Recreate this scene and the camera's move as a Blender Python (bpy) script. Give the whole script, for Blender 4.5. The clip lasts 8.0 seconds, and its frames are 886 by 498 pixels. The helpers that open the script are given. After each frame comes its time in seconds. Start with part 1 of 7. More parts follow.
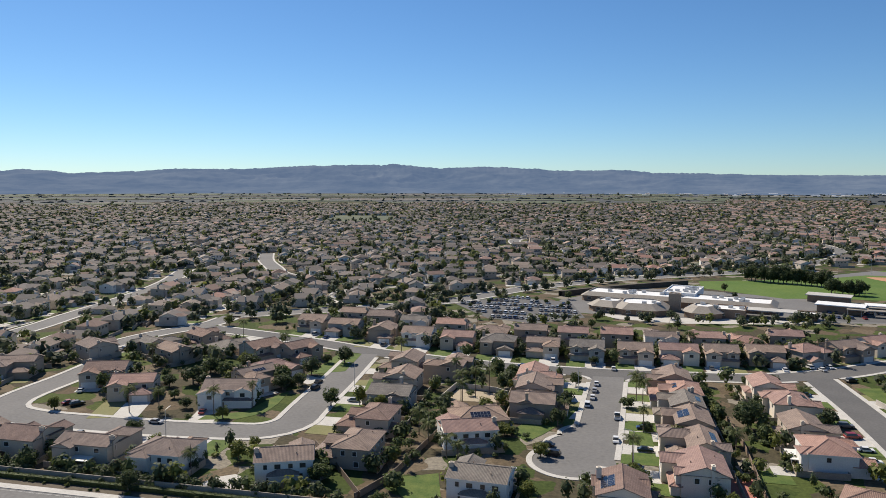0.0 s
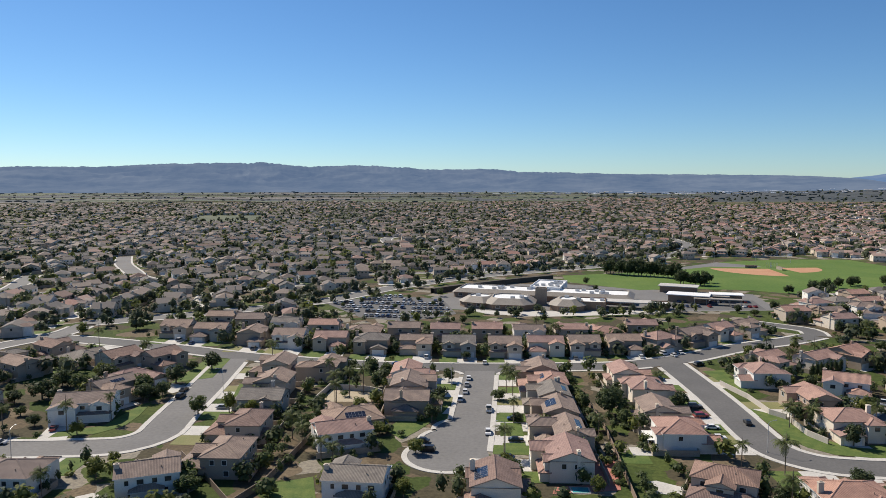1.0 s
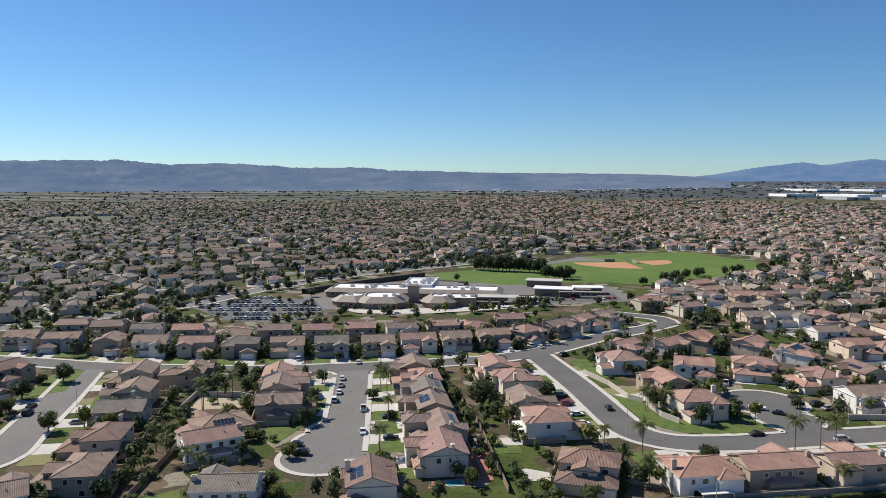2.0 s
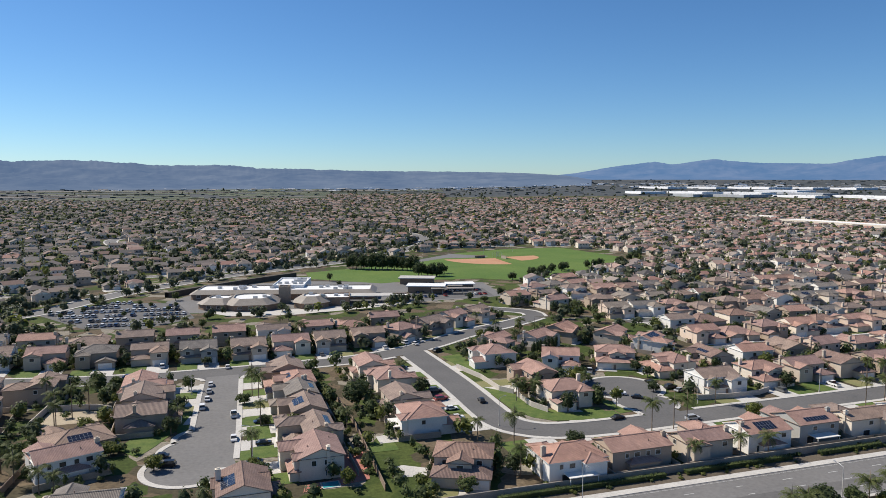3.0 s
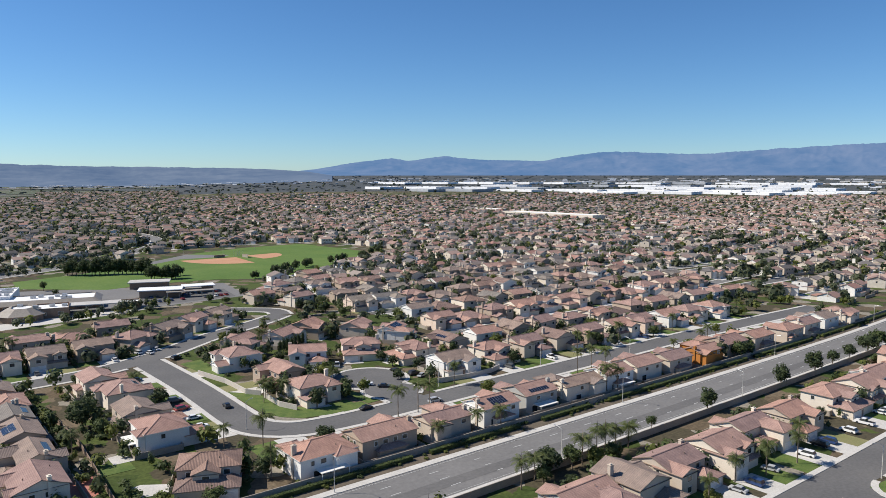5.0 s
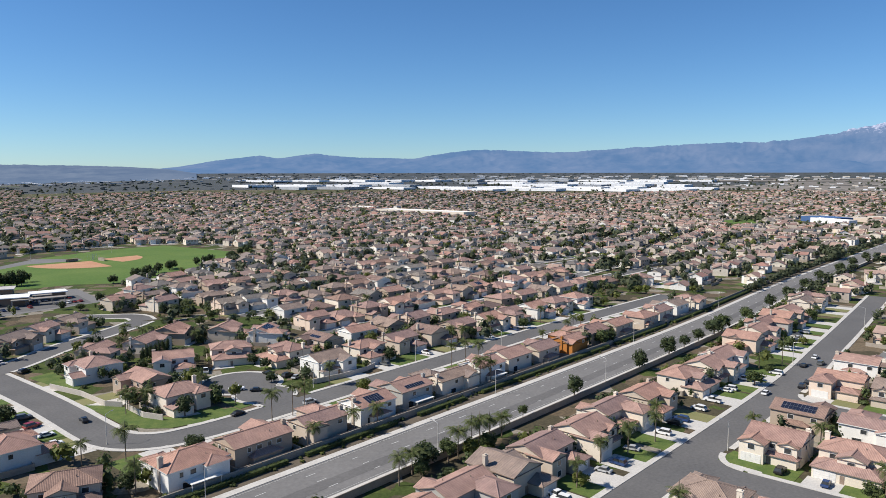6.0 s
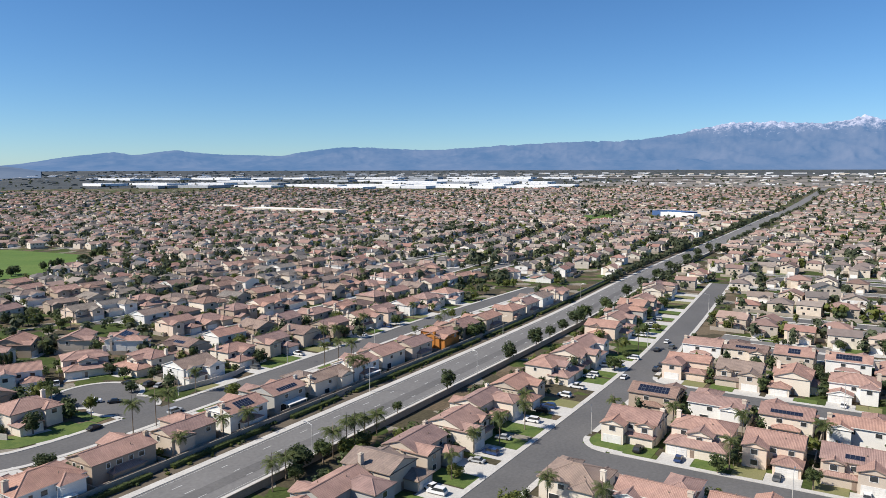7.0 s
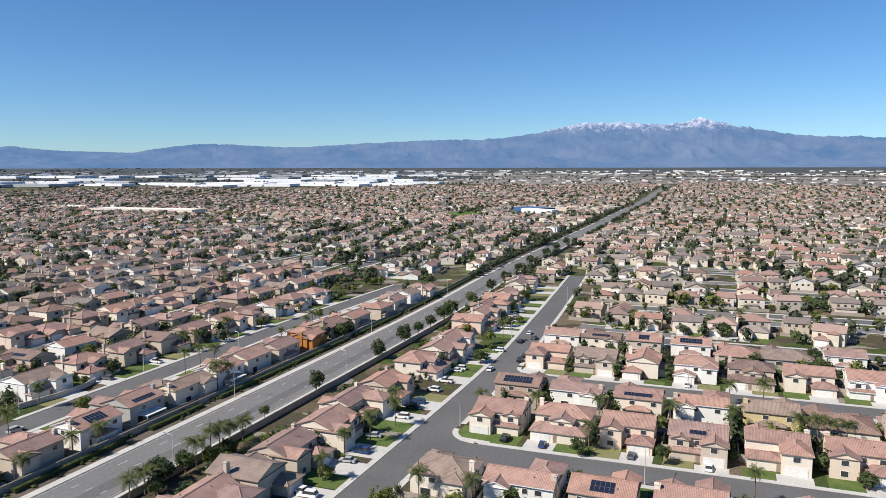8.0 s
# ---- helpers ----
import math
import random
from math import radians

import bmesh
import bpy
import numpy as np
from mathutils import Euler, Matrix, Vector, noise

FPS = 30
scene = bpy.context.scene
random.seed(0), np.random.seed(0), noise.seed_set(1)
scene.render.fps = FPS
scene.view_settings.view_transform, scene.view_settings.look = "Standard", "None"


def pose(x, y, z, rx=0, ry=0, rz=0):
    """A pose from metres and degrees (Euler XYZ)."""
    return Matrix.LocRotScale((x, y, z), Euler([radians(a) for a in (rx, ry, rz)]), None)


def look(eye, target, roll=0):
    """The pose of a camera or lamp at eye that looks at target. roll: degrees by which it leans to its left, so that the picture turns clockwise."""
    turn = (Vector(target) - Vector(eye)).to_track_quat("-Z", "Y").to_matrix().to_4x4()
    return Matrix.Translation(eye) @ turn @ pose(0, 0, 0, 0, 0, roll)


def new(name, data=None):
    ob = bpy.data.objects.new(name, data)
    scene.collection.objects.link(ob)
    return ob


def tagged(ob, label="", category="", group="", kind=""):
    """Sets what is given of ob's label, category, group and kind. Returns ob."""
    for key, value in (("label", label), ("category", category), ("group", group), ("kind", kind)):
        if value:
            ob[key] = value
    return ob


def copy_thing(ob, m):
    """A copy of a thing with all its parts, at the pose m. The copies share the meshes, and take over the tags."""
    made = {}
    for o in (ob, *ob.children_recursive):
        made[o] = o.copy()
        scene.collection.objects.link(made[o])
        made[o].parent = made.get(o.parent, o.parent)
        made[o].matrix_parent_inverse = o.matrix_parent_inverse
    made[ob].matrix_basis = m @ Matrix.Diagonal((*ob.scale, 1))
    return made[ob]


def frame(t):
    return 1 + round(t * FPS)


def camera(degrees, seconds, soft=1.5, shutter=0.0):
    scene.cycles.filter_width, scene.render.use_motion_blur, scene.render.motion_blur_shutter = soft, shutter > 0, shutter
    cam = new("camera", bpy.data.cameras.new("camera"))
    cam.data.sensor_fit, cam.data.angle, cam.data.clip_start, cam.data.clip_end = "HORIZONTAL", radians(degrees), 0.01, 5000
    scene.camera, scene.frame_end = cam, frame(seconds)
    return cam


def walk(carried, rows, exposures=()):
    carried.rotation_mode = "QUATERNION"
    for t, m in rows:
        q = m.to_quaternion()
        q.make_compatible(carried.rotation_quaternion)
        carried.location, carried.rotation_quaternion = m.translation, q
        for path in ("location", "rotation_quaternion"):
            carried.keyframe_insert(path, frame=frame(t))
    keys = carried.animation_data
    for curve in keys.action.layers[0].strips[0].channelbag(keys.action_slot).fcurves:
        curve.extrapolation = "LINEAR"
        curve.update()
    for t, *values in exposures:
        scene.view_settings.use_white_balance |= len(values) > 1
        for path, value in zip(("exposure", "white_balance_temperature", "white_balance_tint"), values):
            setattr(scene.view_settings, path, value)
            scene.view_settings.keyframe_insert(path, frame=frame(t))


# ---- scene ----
# The plan: x runs along the wide avenue, z is up. The camera hangs at one place, 75 m up, and turns.
cam = camera(62.78, 8.0, soft=0.65)
PATH = [
    (0.0, 12.332, -5.166, -0.10), (0.5, 7.325, -5.200, -0.09), (1.0, 2.213, -5.252, -0.07), (1.5, -2.889, -5.302, -0.05),
    (2.0, -7.92, -5.360, -0.05), (2.5, -12.95, -5.425, -0.05), (3.0, -17.980, -5.490, -0.06), (3.5, -23.064, -5.558, -0.06),
    (4.0, -28.078, -5.630, -0.05), (4.5, -33.120, -5.708, -0.02), (5.0, -38.13, -5.80, 0.02), (5.5, -43.14, -5.895, 0.06),
    (6.0, -48.157, -5.990, 0.09), (6.5, -53.220, -6.100, 0.14), (7.0, -58.335, -6.202, 0.12), (7.5, -63.495, -6.304, 0.10),
    (8.0, -68.862, -6.396, 0.09)]
walk(cam, [(t, pose(0, 0, 75, 90 + p, r, a)) for t, a, p, r in PATH], [(0.0, 0.24, 6900, 10), (3.0, 0.27, 6600, 10), (8.0, 0.38, 6450, 10)])

# ---- daylight ----
SUN_EL, SUN_AZ = 43.0, -47.0          # degrees; the azimuth is clockwise from +y
SUN_DIR = Vector((math.sin(radians(SUN_AZ)) * math.cos(radians(SUN_EL)),
                  math.cos(radians(SUN_AZ)) * math.cos(radians(SUN_EL)), math.sin(radians(SUN_EL))))
world = bpy.data.worlds.new("world")
scene.world = world
world.use_nodes = True
wn = world.node_tree.nodes
sky = wn.new("ShaderNodeTexSky")
sky.sky_type = "NISHITA"
sky.sun_disc = False
sky.sun_elevation, sky.sun_rotation = radians(SUN_EL), radians(SUN_AZ)
sky.altitude, sky.air_density, sky.dust_density, sky.ozone_density = 300, 0.85, 0.12, 3.2
wn["Background"].inputs["Strength"].default_value = 0.078
deep = wn.new("ShaderNodeMix")
deep.data_type, deep.blend_type = "RGBA", "MULTIPLY"
deep.inputs["Factor"].default_value = 1.0
deep.inputs[7].default_value = (0.772, 0.978, 1.172, 1)
world.node_tree.links.new(sky.outputs[0], deep.inputs[6])
rich = wn.new("ShaderNodeHueSaturation")
rich.inputs["Saturation"].default_value = 1.07
world.node_tree.links.new(deep.outputs[2], rich.inputs["Color"])
world.node_tree.links.new(rich.outputs[0], wn["Background"].inputs["Color"])
sun = new("sun", bpy.data.lights.new("sun", "SUN"))
sun.data.energy, sun.data.angle, sun.data.color = 5.0, radians(0.5), (1.0, 0.935, 0.84)
sun.matrix_world = look(SUN_DIR * 400, (0, 0, 0))


# ---- materials ----
def ramp(nt, fac, stops):
    node = nt.nodes.new("ShaderNodeValToRGB")
    while len(node.color_ramp.elements) < len(stops):
        node.color_ramp.elements.new(0.5)
    for el, (p, c) in zip(node.color_ramp.elements, stops):
        el.position, el.color = p, (*c, 1)
    nt.links.new(fac, node.inputs[0])
    return node.outputs[0]


def mix(nt, fac, a, b, how="MIX"):
    node = nt.nodes.new("ShaderNodeMix")
    node.data_type, node.blend_type = "RGBA", how
    for sock, v in ((node.inputs["Factor"], fac), (node.inputs[6], a), (node.inputs[7], b)):
        if isinstance(v, bpy.types.NodeSocket):
            nt.links.new(v, sock)
        else:
            sock.default_value = v if isinstance(v, float) else (*v, 1)
    return node.outputs[2]


def noise_tex(nt, scale, detail=4.0, vec=None, rough=0.6):
    node = nt.nodes.new("ShaderNodeTexNoise")
    node.inputs["Scale"].default_value, node.inputs["Detail"].default_value = scale, detail
    node.inputs["Roughness"].default_value = rough
    if vec is None:
        geo = nt.nodes.new("ShaderNodeNewGeometry")
        vec = geo.outputs["Position"]
    nt.links.new(vec, node.inputs["Vector"])
    return node.outputs[0]


def base(name, rough=0.8, metal=0.0, spec=0.3):
    m = bpy.data.materials.new(name)
    m.use_nodes = True
    b = m.node_tree.nodes["Principled BSDF"]
    b.inputs["Roughness"].default_value, b.inputs["Metallic"].default_value = rough, metal
    b.inputs["Specular IOR Level"].default_value = spec
    return m, m.node_tree, b


def bump(nt, b, height, strength, distance):
    node = nt.nodes.new("ShaderNodeBump")
    node.inputs["Strength"].default_value, node.inputs["Distance"].default_value = strength, distance
    nt.links.new(height, node.inputs["Height"])
    nt.links.new(node.outputs[0], b.inputs["Normal"])


def random_of(nt, island=False):
    if island:
        return nt.nodes.new("ShaderNodeNewGeometry").outputs["Random Per Island"]
    return nt.nodes.new("ShaderNodeObjectInfo").outputs["Random"]


def mottled(name, a, b_col, big=0.15, fine=4.0, rough=0.85, relief=0.0, vary=None, metal=0.0, spec=0.3):
    """Two colours mixed by patches and by grain; vary: how much the tone changes from piece to piece."""
    m, nt, b = base(name, rough, metal, spec)
    col = mix(nt, ramp(nt, noise_tex(nt, big, 5), [(0.35, (0, 0, 0)), (0.65, (1, 1, 1))]), a, b_col)
    grain = noise_tex(nt, fine, 3)
    col = mix(nt, 0.35, col, ramp(nt, grain, [(0.25, tuple(0.55 * v for v in a)), (0.8, tuple(min(1, 1.3 * v) for v in b_col))]))
    if vary:
        col = mix(nt, 1.0, col, ramp(nt, random_of(nt, vary == "island"), [(0, (0.72, 0.74, 0.78)), (0.5, (1, 1, 1)), (1, (1.12, 1.05, 0.96))]), "MULTIPLY")
    nt.links.new(col, b.inputs["Base Color"])
    if relief:
        bump(nt, b, grain, 0.6, relief)
    return m


def palette_mat(name, colours, rough=0.85, island=False, fine=1.5):
    """A colour out of a palette for each object or island, with stains and grain."""
    m, nt, b = base(name, rough)
    n = len(colours)
    node_out = ramp(nt, random_of(nt, island), [(i / n, c) for i, c in enumerate(colours)])
    node_out.node.color_ramp.interpolation = "CONSTANT"
    col = mix(nt, 0.5, node_out, ramp(nt, noise_tex(nt, fine, 4), [(0.3, (0.6, 0.58, 0.56)), (0.7, (1.0, 1.0, 1.0))]), "MULTIPLY")
    nt.links.new(col, b.inputs["Base Color"])
    return m


def tile_mat(name, a, c, dark):
    """Concrete roof tiles in courses, laid by the roof's own length and slope."""
    m, nt, b = base(name, 0.9, spec=0.2)
    uv = nt.nodes.new("ShaderNodeUVMap").outputs[0]
    br = nt.nodes.new("ShaderNodeTexBrick")
    nt.links.new(uv, br.inputs["Vector"])
    br.inputs["Scale"].default_value = 1.0
    br.inputs["Brick Width"].default_value, br.inputs["Row Height"].default_value = 0.34, 0.40
    br.inputs["Mortar Size"].default_value, br.inputs["Mortar Smooth"].default_value = 0.035, 0.4
    br.inputs["Color1"].default_value, br.inputs["Color2"].default_value = (*a, 1), (*c, 1)
    br.inputs["Mortar"].default_value = (*(0.84 * v for v in dark), 1)
    br.offset = 0.0
    stain = ramp(nt, noise_tex(nt, 0.35, 5), [(0.3, (0.72, 0.72, 0.74)), (0.6, (1, 1, 1)), (0.85, (1.1, 1.06, 1.0))])
    col = mix(nt, 1.0, br.outputs[0], stain, "MULTIPLY")
    col = mix(nt, 1.0, col, ramp(nt, random_of(nt), [(0, (0.82, 0.84, 0.88)), (0.5, (1, 1, 1)), (1, (1.12, 1.06, 1.0))]), "MULTIPLY")
    nt.links.new(col, b.inputs["Base Color"])
    wave = nt.nodes.new("ShaderNodeTexWave")
    wave.wave_type, wave.bands_direction = "BANDS", "X"
    wave.inputs["Scale"].default_value = 0.92
    nt.links.new(uv, wave.inputs["Vector"])
    bump(nt, b, wave.outputs[1], 0.7, 0.06)
    return m


ROOFS = {
    "terra": tile_mat("roof_tiles_terracotta", (0.405, 0.248, 0.198), (0.45, 0.283, 0.228), (0.32, 0.195, 0.156)),
    "pink": tile_mat("roof_tiles_rose", (0.39, 0.252, 0.21), (0.43, 0.285, 0.24), (0.31, 0.20, 0.166)),
    "brown": tile_mat("roof_tiles_brown", (0.27, 0.183, 0.15), (0.32, 0.22, 0.18), (0.19, 0.13, 0.107)),
    "tan": tile_mat("roof_tiles_tan", (0.298, 0.226, 0.187), (0.338, 0.258, 0.212), (0.23, 0.176, 0.146)),
    "grey": tile_mat("roof_tiles_grey", (0.25, 0.22, 0.19), (0.29, 0.255, 0.22), (0.19, 0.168, 0.145)),
}


def stucco(name, col):
    return mottled(name, col, tuple(v * 0.88 for v in col), 0.25, 6.0, 0.92, 0.01)


WALLS = {
    "cream": stucco("stucco_cream", (0.76, 0.675, 0.56)), "white": stucco("stucco_white", (0.80, 0.78, 0.73)),
    "beige": stucco("stucco_beige", (0.56, 0.475, 0.385)), "tan": stucco("stucco_tan", (0.44, 0.35, 0.27)),
    "grey": stucco("stucco_grey", (0.42, 0.41, 0.38)), "orange": stucco("stucco_orange", (0.47, 0.19, 0.045)),
    "peach": stucco("stucco_peach", (0.74, 0.595, 0.475)), "yellow": stucco("stucco_yellow", (0.62, 0.50, 0.27)),
}
TRIM = mottled("trim_white", (0.78, 0.76, 0.72), (0.7, 0.68, 0.63), 0.6, 8, 0.6)
FASCIA = mottled("fascia_brown", (0.22, 0.16, 0.12), (0.30, 0.23, 0.18), 0.6, 8, 0.7)
ASPHALT = mottled("asphalt", (0.105, 0.103, 0.102), (0.138, 0.134, 0.130), 0.06, 1.2, 0.9, 0.01)
ASPHALT_OLD = mottled("asphalt_pale", (0.152, 0.148, 0.144), (0.190, 0.184, 0.177), 0.05, 0.9, 0.92, 0.01)
ASPHALT_MID = mottled("asphalt_mended", (0.115, 0.112, 0.110), (0.145, 0.14, 0.135), 0.05, 0.9, 0.92, 0.01)
RED_PAVING = mottled("red_paving", (0.36, 0.14, 0.11), (0.44, 0.19, 0.15), 0.3, 3, 0.9, 0.01)
CONCRETE = mottled("concrete", (0.46, 0.44, 0.405), (0.55, 0.53, 0.49), 0.2, 2.0, 0.88, 0.01)
PAINT = mottled("road_paint", (0.66, 0.66, 0.63), (0.5, 0.5, 0.48), 0.5, 6, 0.7)
LAWN = mottled("lawn_grass", (0.050, 0.098, 0.020), (0.125, 0.160, 0.040), 0.30, 2.2, 0.95, 0.05)
LAWN_DRY = mottled("lawn_dry", (0.17, 0.18, 0.07), (0.23, 0.21, 0.10), 0.15, 3.0, 0.95, 0.05)
PARK = mottled("park_grass", (0.062, 0.128, 0.018), (0.120, 0.178, 0.036), 0.022, 0.5, 0.95, 0.03)
CLAY = mottled("infield_clay", (0.42, 0.21, 0.115), (0.50, 0.28, 0.165), 0.08, 1.2, 0.95, 0.02)
BLOCK = mottled("block_wall", (0.30, 0.26, 0.215), (0.38, 0.33, 0.27), 0.3, 3.0, 0.92, 0.02)
BLOCK_PALE = mottled("block_wall_pale", (0.46, 0.42, 0.37), (0.54, 0.49, 0.43), 0.3, 3.0, 0.92, 0.02)
def leafy(name, a, b_col):
    """Leaves: they let part of the light through."""
    m = mottled(name, a, b_col, 0.5, 2.5, 0.7, 0, "island")
    nt = m.node_tree
    b = nt.nodes["Principled BSDF"]
    out = nt.nodes["Material Output"]
    tr = nt.nodes.new("ShaderNodeBsdfTranslucent")
    mx = nt.nodes.new("ShaderNodeMixShader")
    mx.inputs[0].default_value = 0.42
    nt.links.new(b.inputs["Base Color"].links[0].from_socket, tr.inputs["Color"])
    nt.links.new(b.outputs[0], mx.inputs[1])
    nt.links.new(tr.outputs[0], mx.inputs[2])
    nt.links.new(mx.outputs[0], out.inputs["Surface"])
    return m


LEAF = leafy("leaves", (0.078, 0.110, 0.040), (0.120, 0.155, 0.055))
LEAF_DARK = leafy("leaves_dark", (0.058, 0.084, 0.036), (0.088, 0.114, 0.050))
LEAF_LIGHT = leafy("leaves_light", (0.12, 0.15, 0.036), (0.19, 0.21, 0.055))
# leaves of the far trees: paler and greyer, distance haze painted into the colour
HAZED_LEAF = leafy("hazed_leaves", (0.092, 0.115, 0.060), (0.135, 0.155, 0.085))
HAZED_LEAF_DARK = leafy("hazed_leaves_dark", (0.074, 0.094, 0.052), (0.108, 0.126, 0.070))
FROND = leafy("palm_fronds", (0.080, 0.115, 0.035), (0.145, 0.165, 0.058))
BARK = mottled("bark", (0.16, 0.12, 0.09), (0.24, 0.19, 0.145), 0.8, 6.0, 0.95, 0.03)
STEEL = mottled("galvanised_steel", (0.42, 0.43, 0.44), (0.5, 0.5, 0.5), 0.8, 5.0, 0.45, 0, None, 0.7)
RUBBER = mottled("tyre_rubber", (0.02, 0.02, 0.02), (0.035, 0.035, 0.035), 2, 9, 0.8)
SOLAR, _nt, _b = base("solar_glass", 0.18, 0.0, 0.5)
_uv = _nt.nodes.new("ShaderNodeUVMap").outputs[0]
_br = _nt.nodes.new("ShaderNodeTexBrick")
_nt.links.new(_uv, _br.inputs["Vector"])
_br.offset = 0.0
_br.inputs["Scale"].default_value, _br.inputs["Brick Width"].default_value, _br.inputs["Row Height"].default_value = 1.0, 0.16, 0.16
_br.inputs["Mortar Size"].default_value = 0.008
_br.inputs["Color1"].default_value, _br.inputs["Color2"].default_value = (0.008, 0.011, 0.026, 1), (0.012, 0.016, 0.034, 1)
_br.inputs["Mortar"].default_value = (0.05, 0.055, 0.07, 1)
_nt.links.new(_br.outputs[0], _b.inputs["Base Color"])
GLASS, _nt, _b = base("window_glass", 0.08, 0.0, 0.5)
_nt.links.new(mix(_nt, noise_tex(_nt, 0.7, 2), (0.012, 0.015, 0.018), (0.075, 0.078, 0.078)), _b.inputs["Base Color"])
CARS = {}
for _n, _c in (("white", (0.78, 0.78, 0.77)), ("black", (0.015, 0.015, 0.017)), ("silver", (0.42, 0.43, 0.44)),
               ("grey", (0.12, 0.125, 0.13)), ("red", (0.28, 0.02, 0.02)), ("blue", (0.03, 0.06, 0.16))):
    CARS[_n] = mottled("car_paint_" + _n, _c, tuple(v * 0.9 for v in _c), 0.6, 5, 0.28, 0, None, 0.0, 0.6)
POOL = mottled("pool_water", (0.05, 0.30, 0.33), (0.07, 0.38, 0.40), 0.5, 3, 0.06, 0.01, None, 0.0, 0.6)


def ground_mat():
    m, nt, b = base("earth_and_gardens", 0.95, spec=0.1)
    geo = nt.nodes.new("ShaderNodeNewGeometry")
    warp = nt.nodes.new("ShaderNodeVectorMath")
    warp.operation = "MULTIPLY_ADD"
    wob = nt.nodes.new("ShaderNodeTexNoise")
    wob.inputs["Scale"].default_value = 0.12
    nt.links.new(geo.outputs["Position"], wob.inputs["Vector"])
    nt.links.new(wob.outputs["Color"], warp.inputs[0])
    warp.inputs[1].default_value = (7, 7, 0)
    nt.links.new(geo.outputs["Position"], warp.inputs[2])
    vor = nt.nodes.new("ShaderNodeTexVoronoi")
    vor.inputs["Scale"].default_value = 0.11
    nt.links.new(warp.outputs[0], vor.inputs["Vector"])
    cell = nt.nodes.new("ShaderNodeSeparateColor")
    nt.links.new(vor.outputs["Color"], cell.inputs[0])
    n1 = ramp(nt, cell.outputs[0], [(0.0, (0.085, 0.075, 0.050)), (0.28, (0.060, 0.085, 0.026)), (0.5, (0.135, 0.105, 0.072)), (0.66, (0.080, 0.105, 0.032)), (0.80, (0.27, 0.245, 0.205)), (0.9, (0.17, 0.135, 0.095))])
    n1.node.color_ramp.interpolation = "CONSTANT"
    n2 = ramp(nt, noise_tex(nt, 0.9, 4), [(0.3, (0.6, 0.6, 0.6)), (0.7, (1.15, 1.12, 1.05))])
    nt.links.new(mix(nt, 1.0, n1, n2, "MULTIPLY"), b.inputs["Base Color"])
    return m


GROUND = ground_mat()


def far_mat(name, a, c, haze_glow, snow=None):
    """Distant range seen through miles of air; blue emission over its slopes imitates the haze."""
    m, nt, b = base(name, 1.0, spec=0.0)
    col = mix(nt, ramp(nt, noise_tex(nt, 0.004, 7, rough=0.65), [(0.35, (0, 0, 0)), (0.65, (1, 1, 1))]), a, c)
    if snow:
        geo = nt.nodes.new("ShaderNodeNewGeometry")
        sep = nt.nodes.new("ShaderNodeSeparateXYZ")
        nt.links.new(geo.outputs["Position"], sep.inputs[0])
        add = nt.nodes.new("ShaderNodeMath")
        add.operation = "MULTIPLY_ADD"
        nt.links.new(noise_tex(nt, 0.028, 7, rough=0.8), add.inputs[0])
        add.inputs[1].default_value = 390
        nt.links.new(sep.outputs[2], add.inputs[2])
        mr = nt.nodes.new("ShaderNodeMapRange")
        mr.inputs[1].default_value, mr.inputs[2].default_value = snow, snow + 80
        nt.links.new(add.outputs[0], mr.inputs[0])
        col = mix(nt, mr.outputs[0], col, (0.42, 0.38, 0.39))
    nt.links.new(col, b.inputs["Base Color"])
    # flat blue emission in place of the air between
    b.inputs["Emission Color"].default_value = (*haze_glow, 1)
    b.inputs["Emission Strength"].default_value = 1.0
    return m


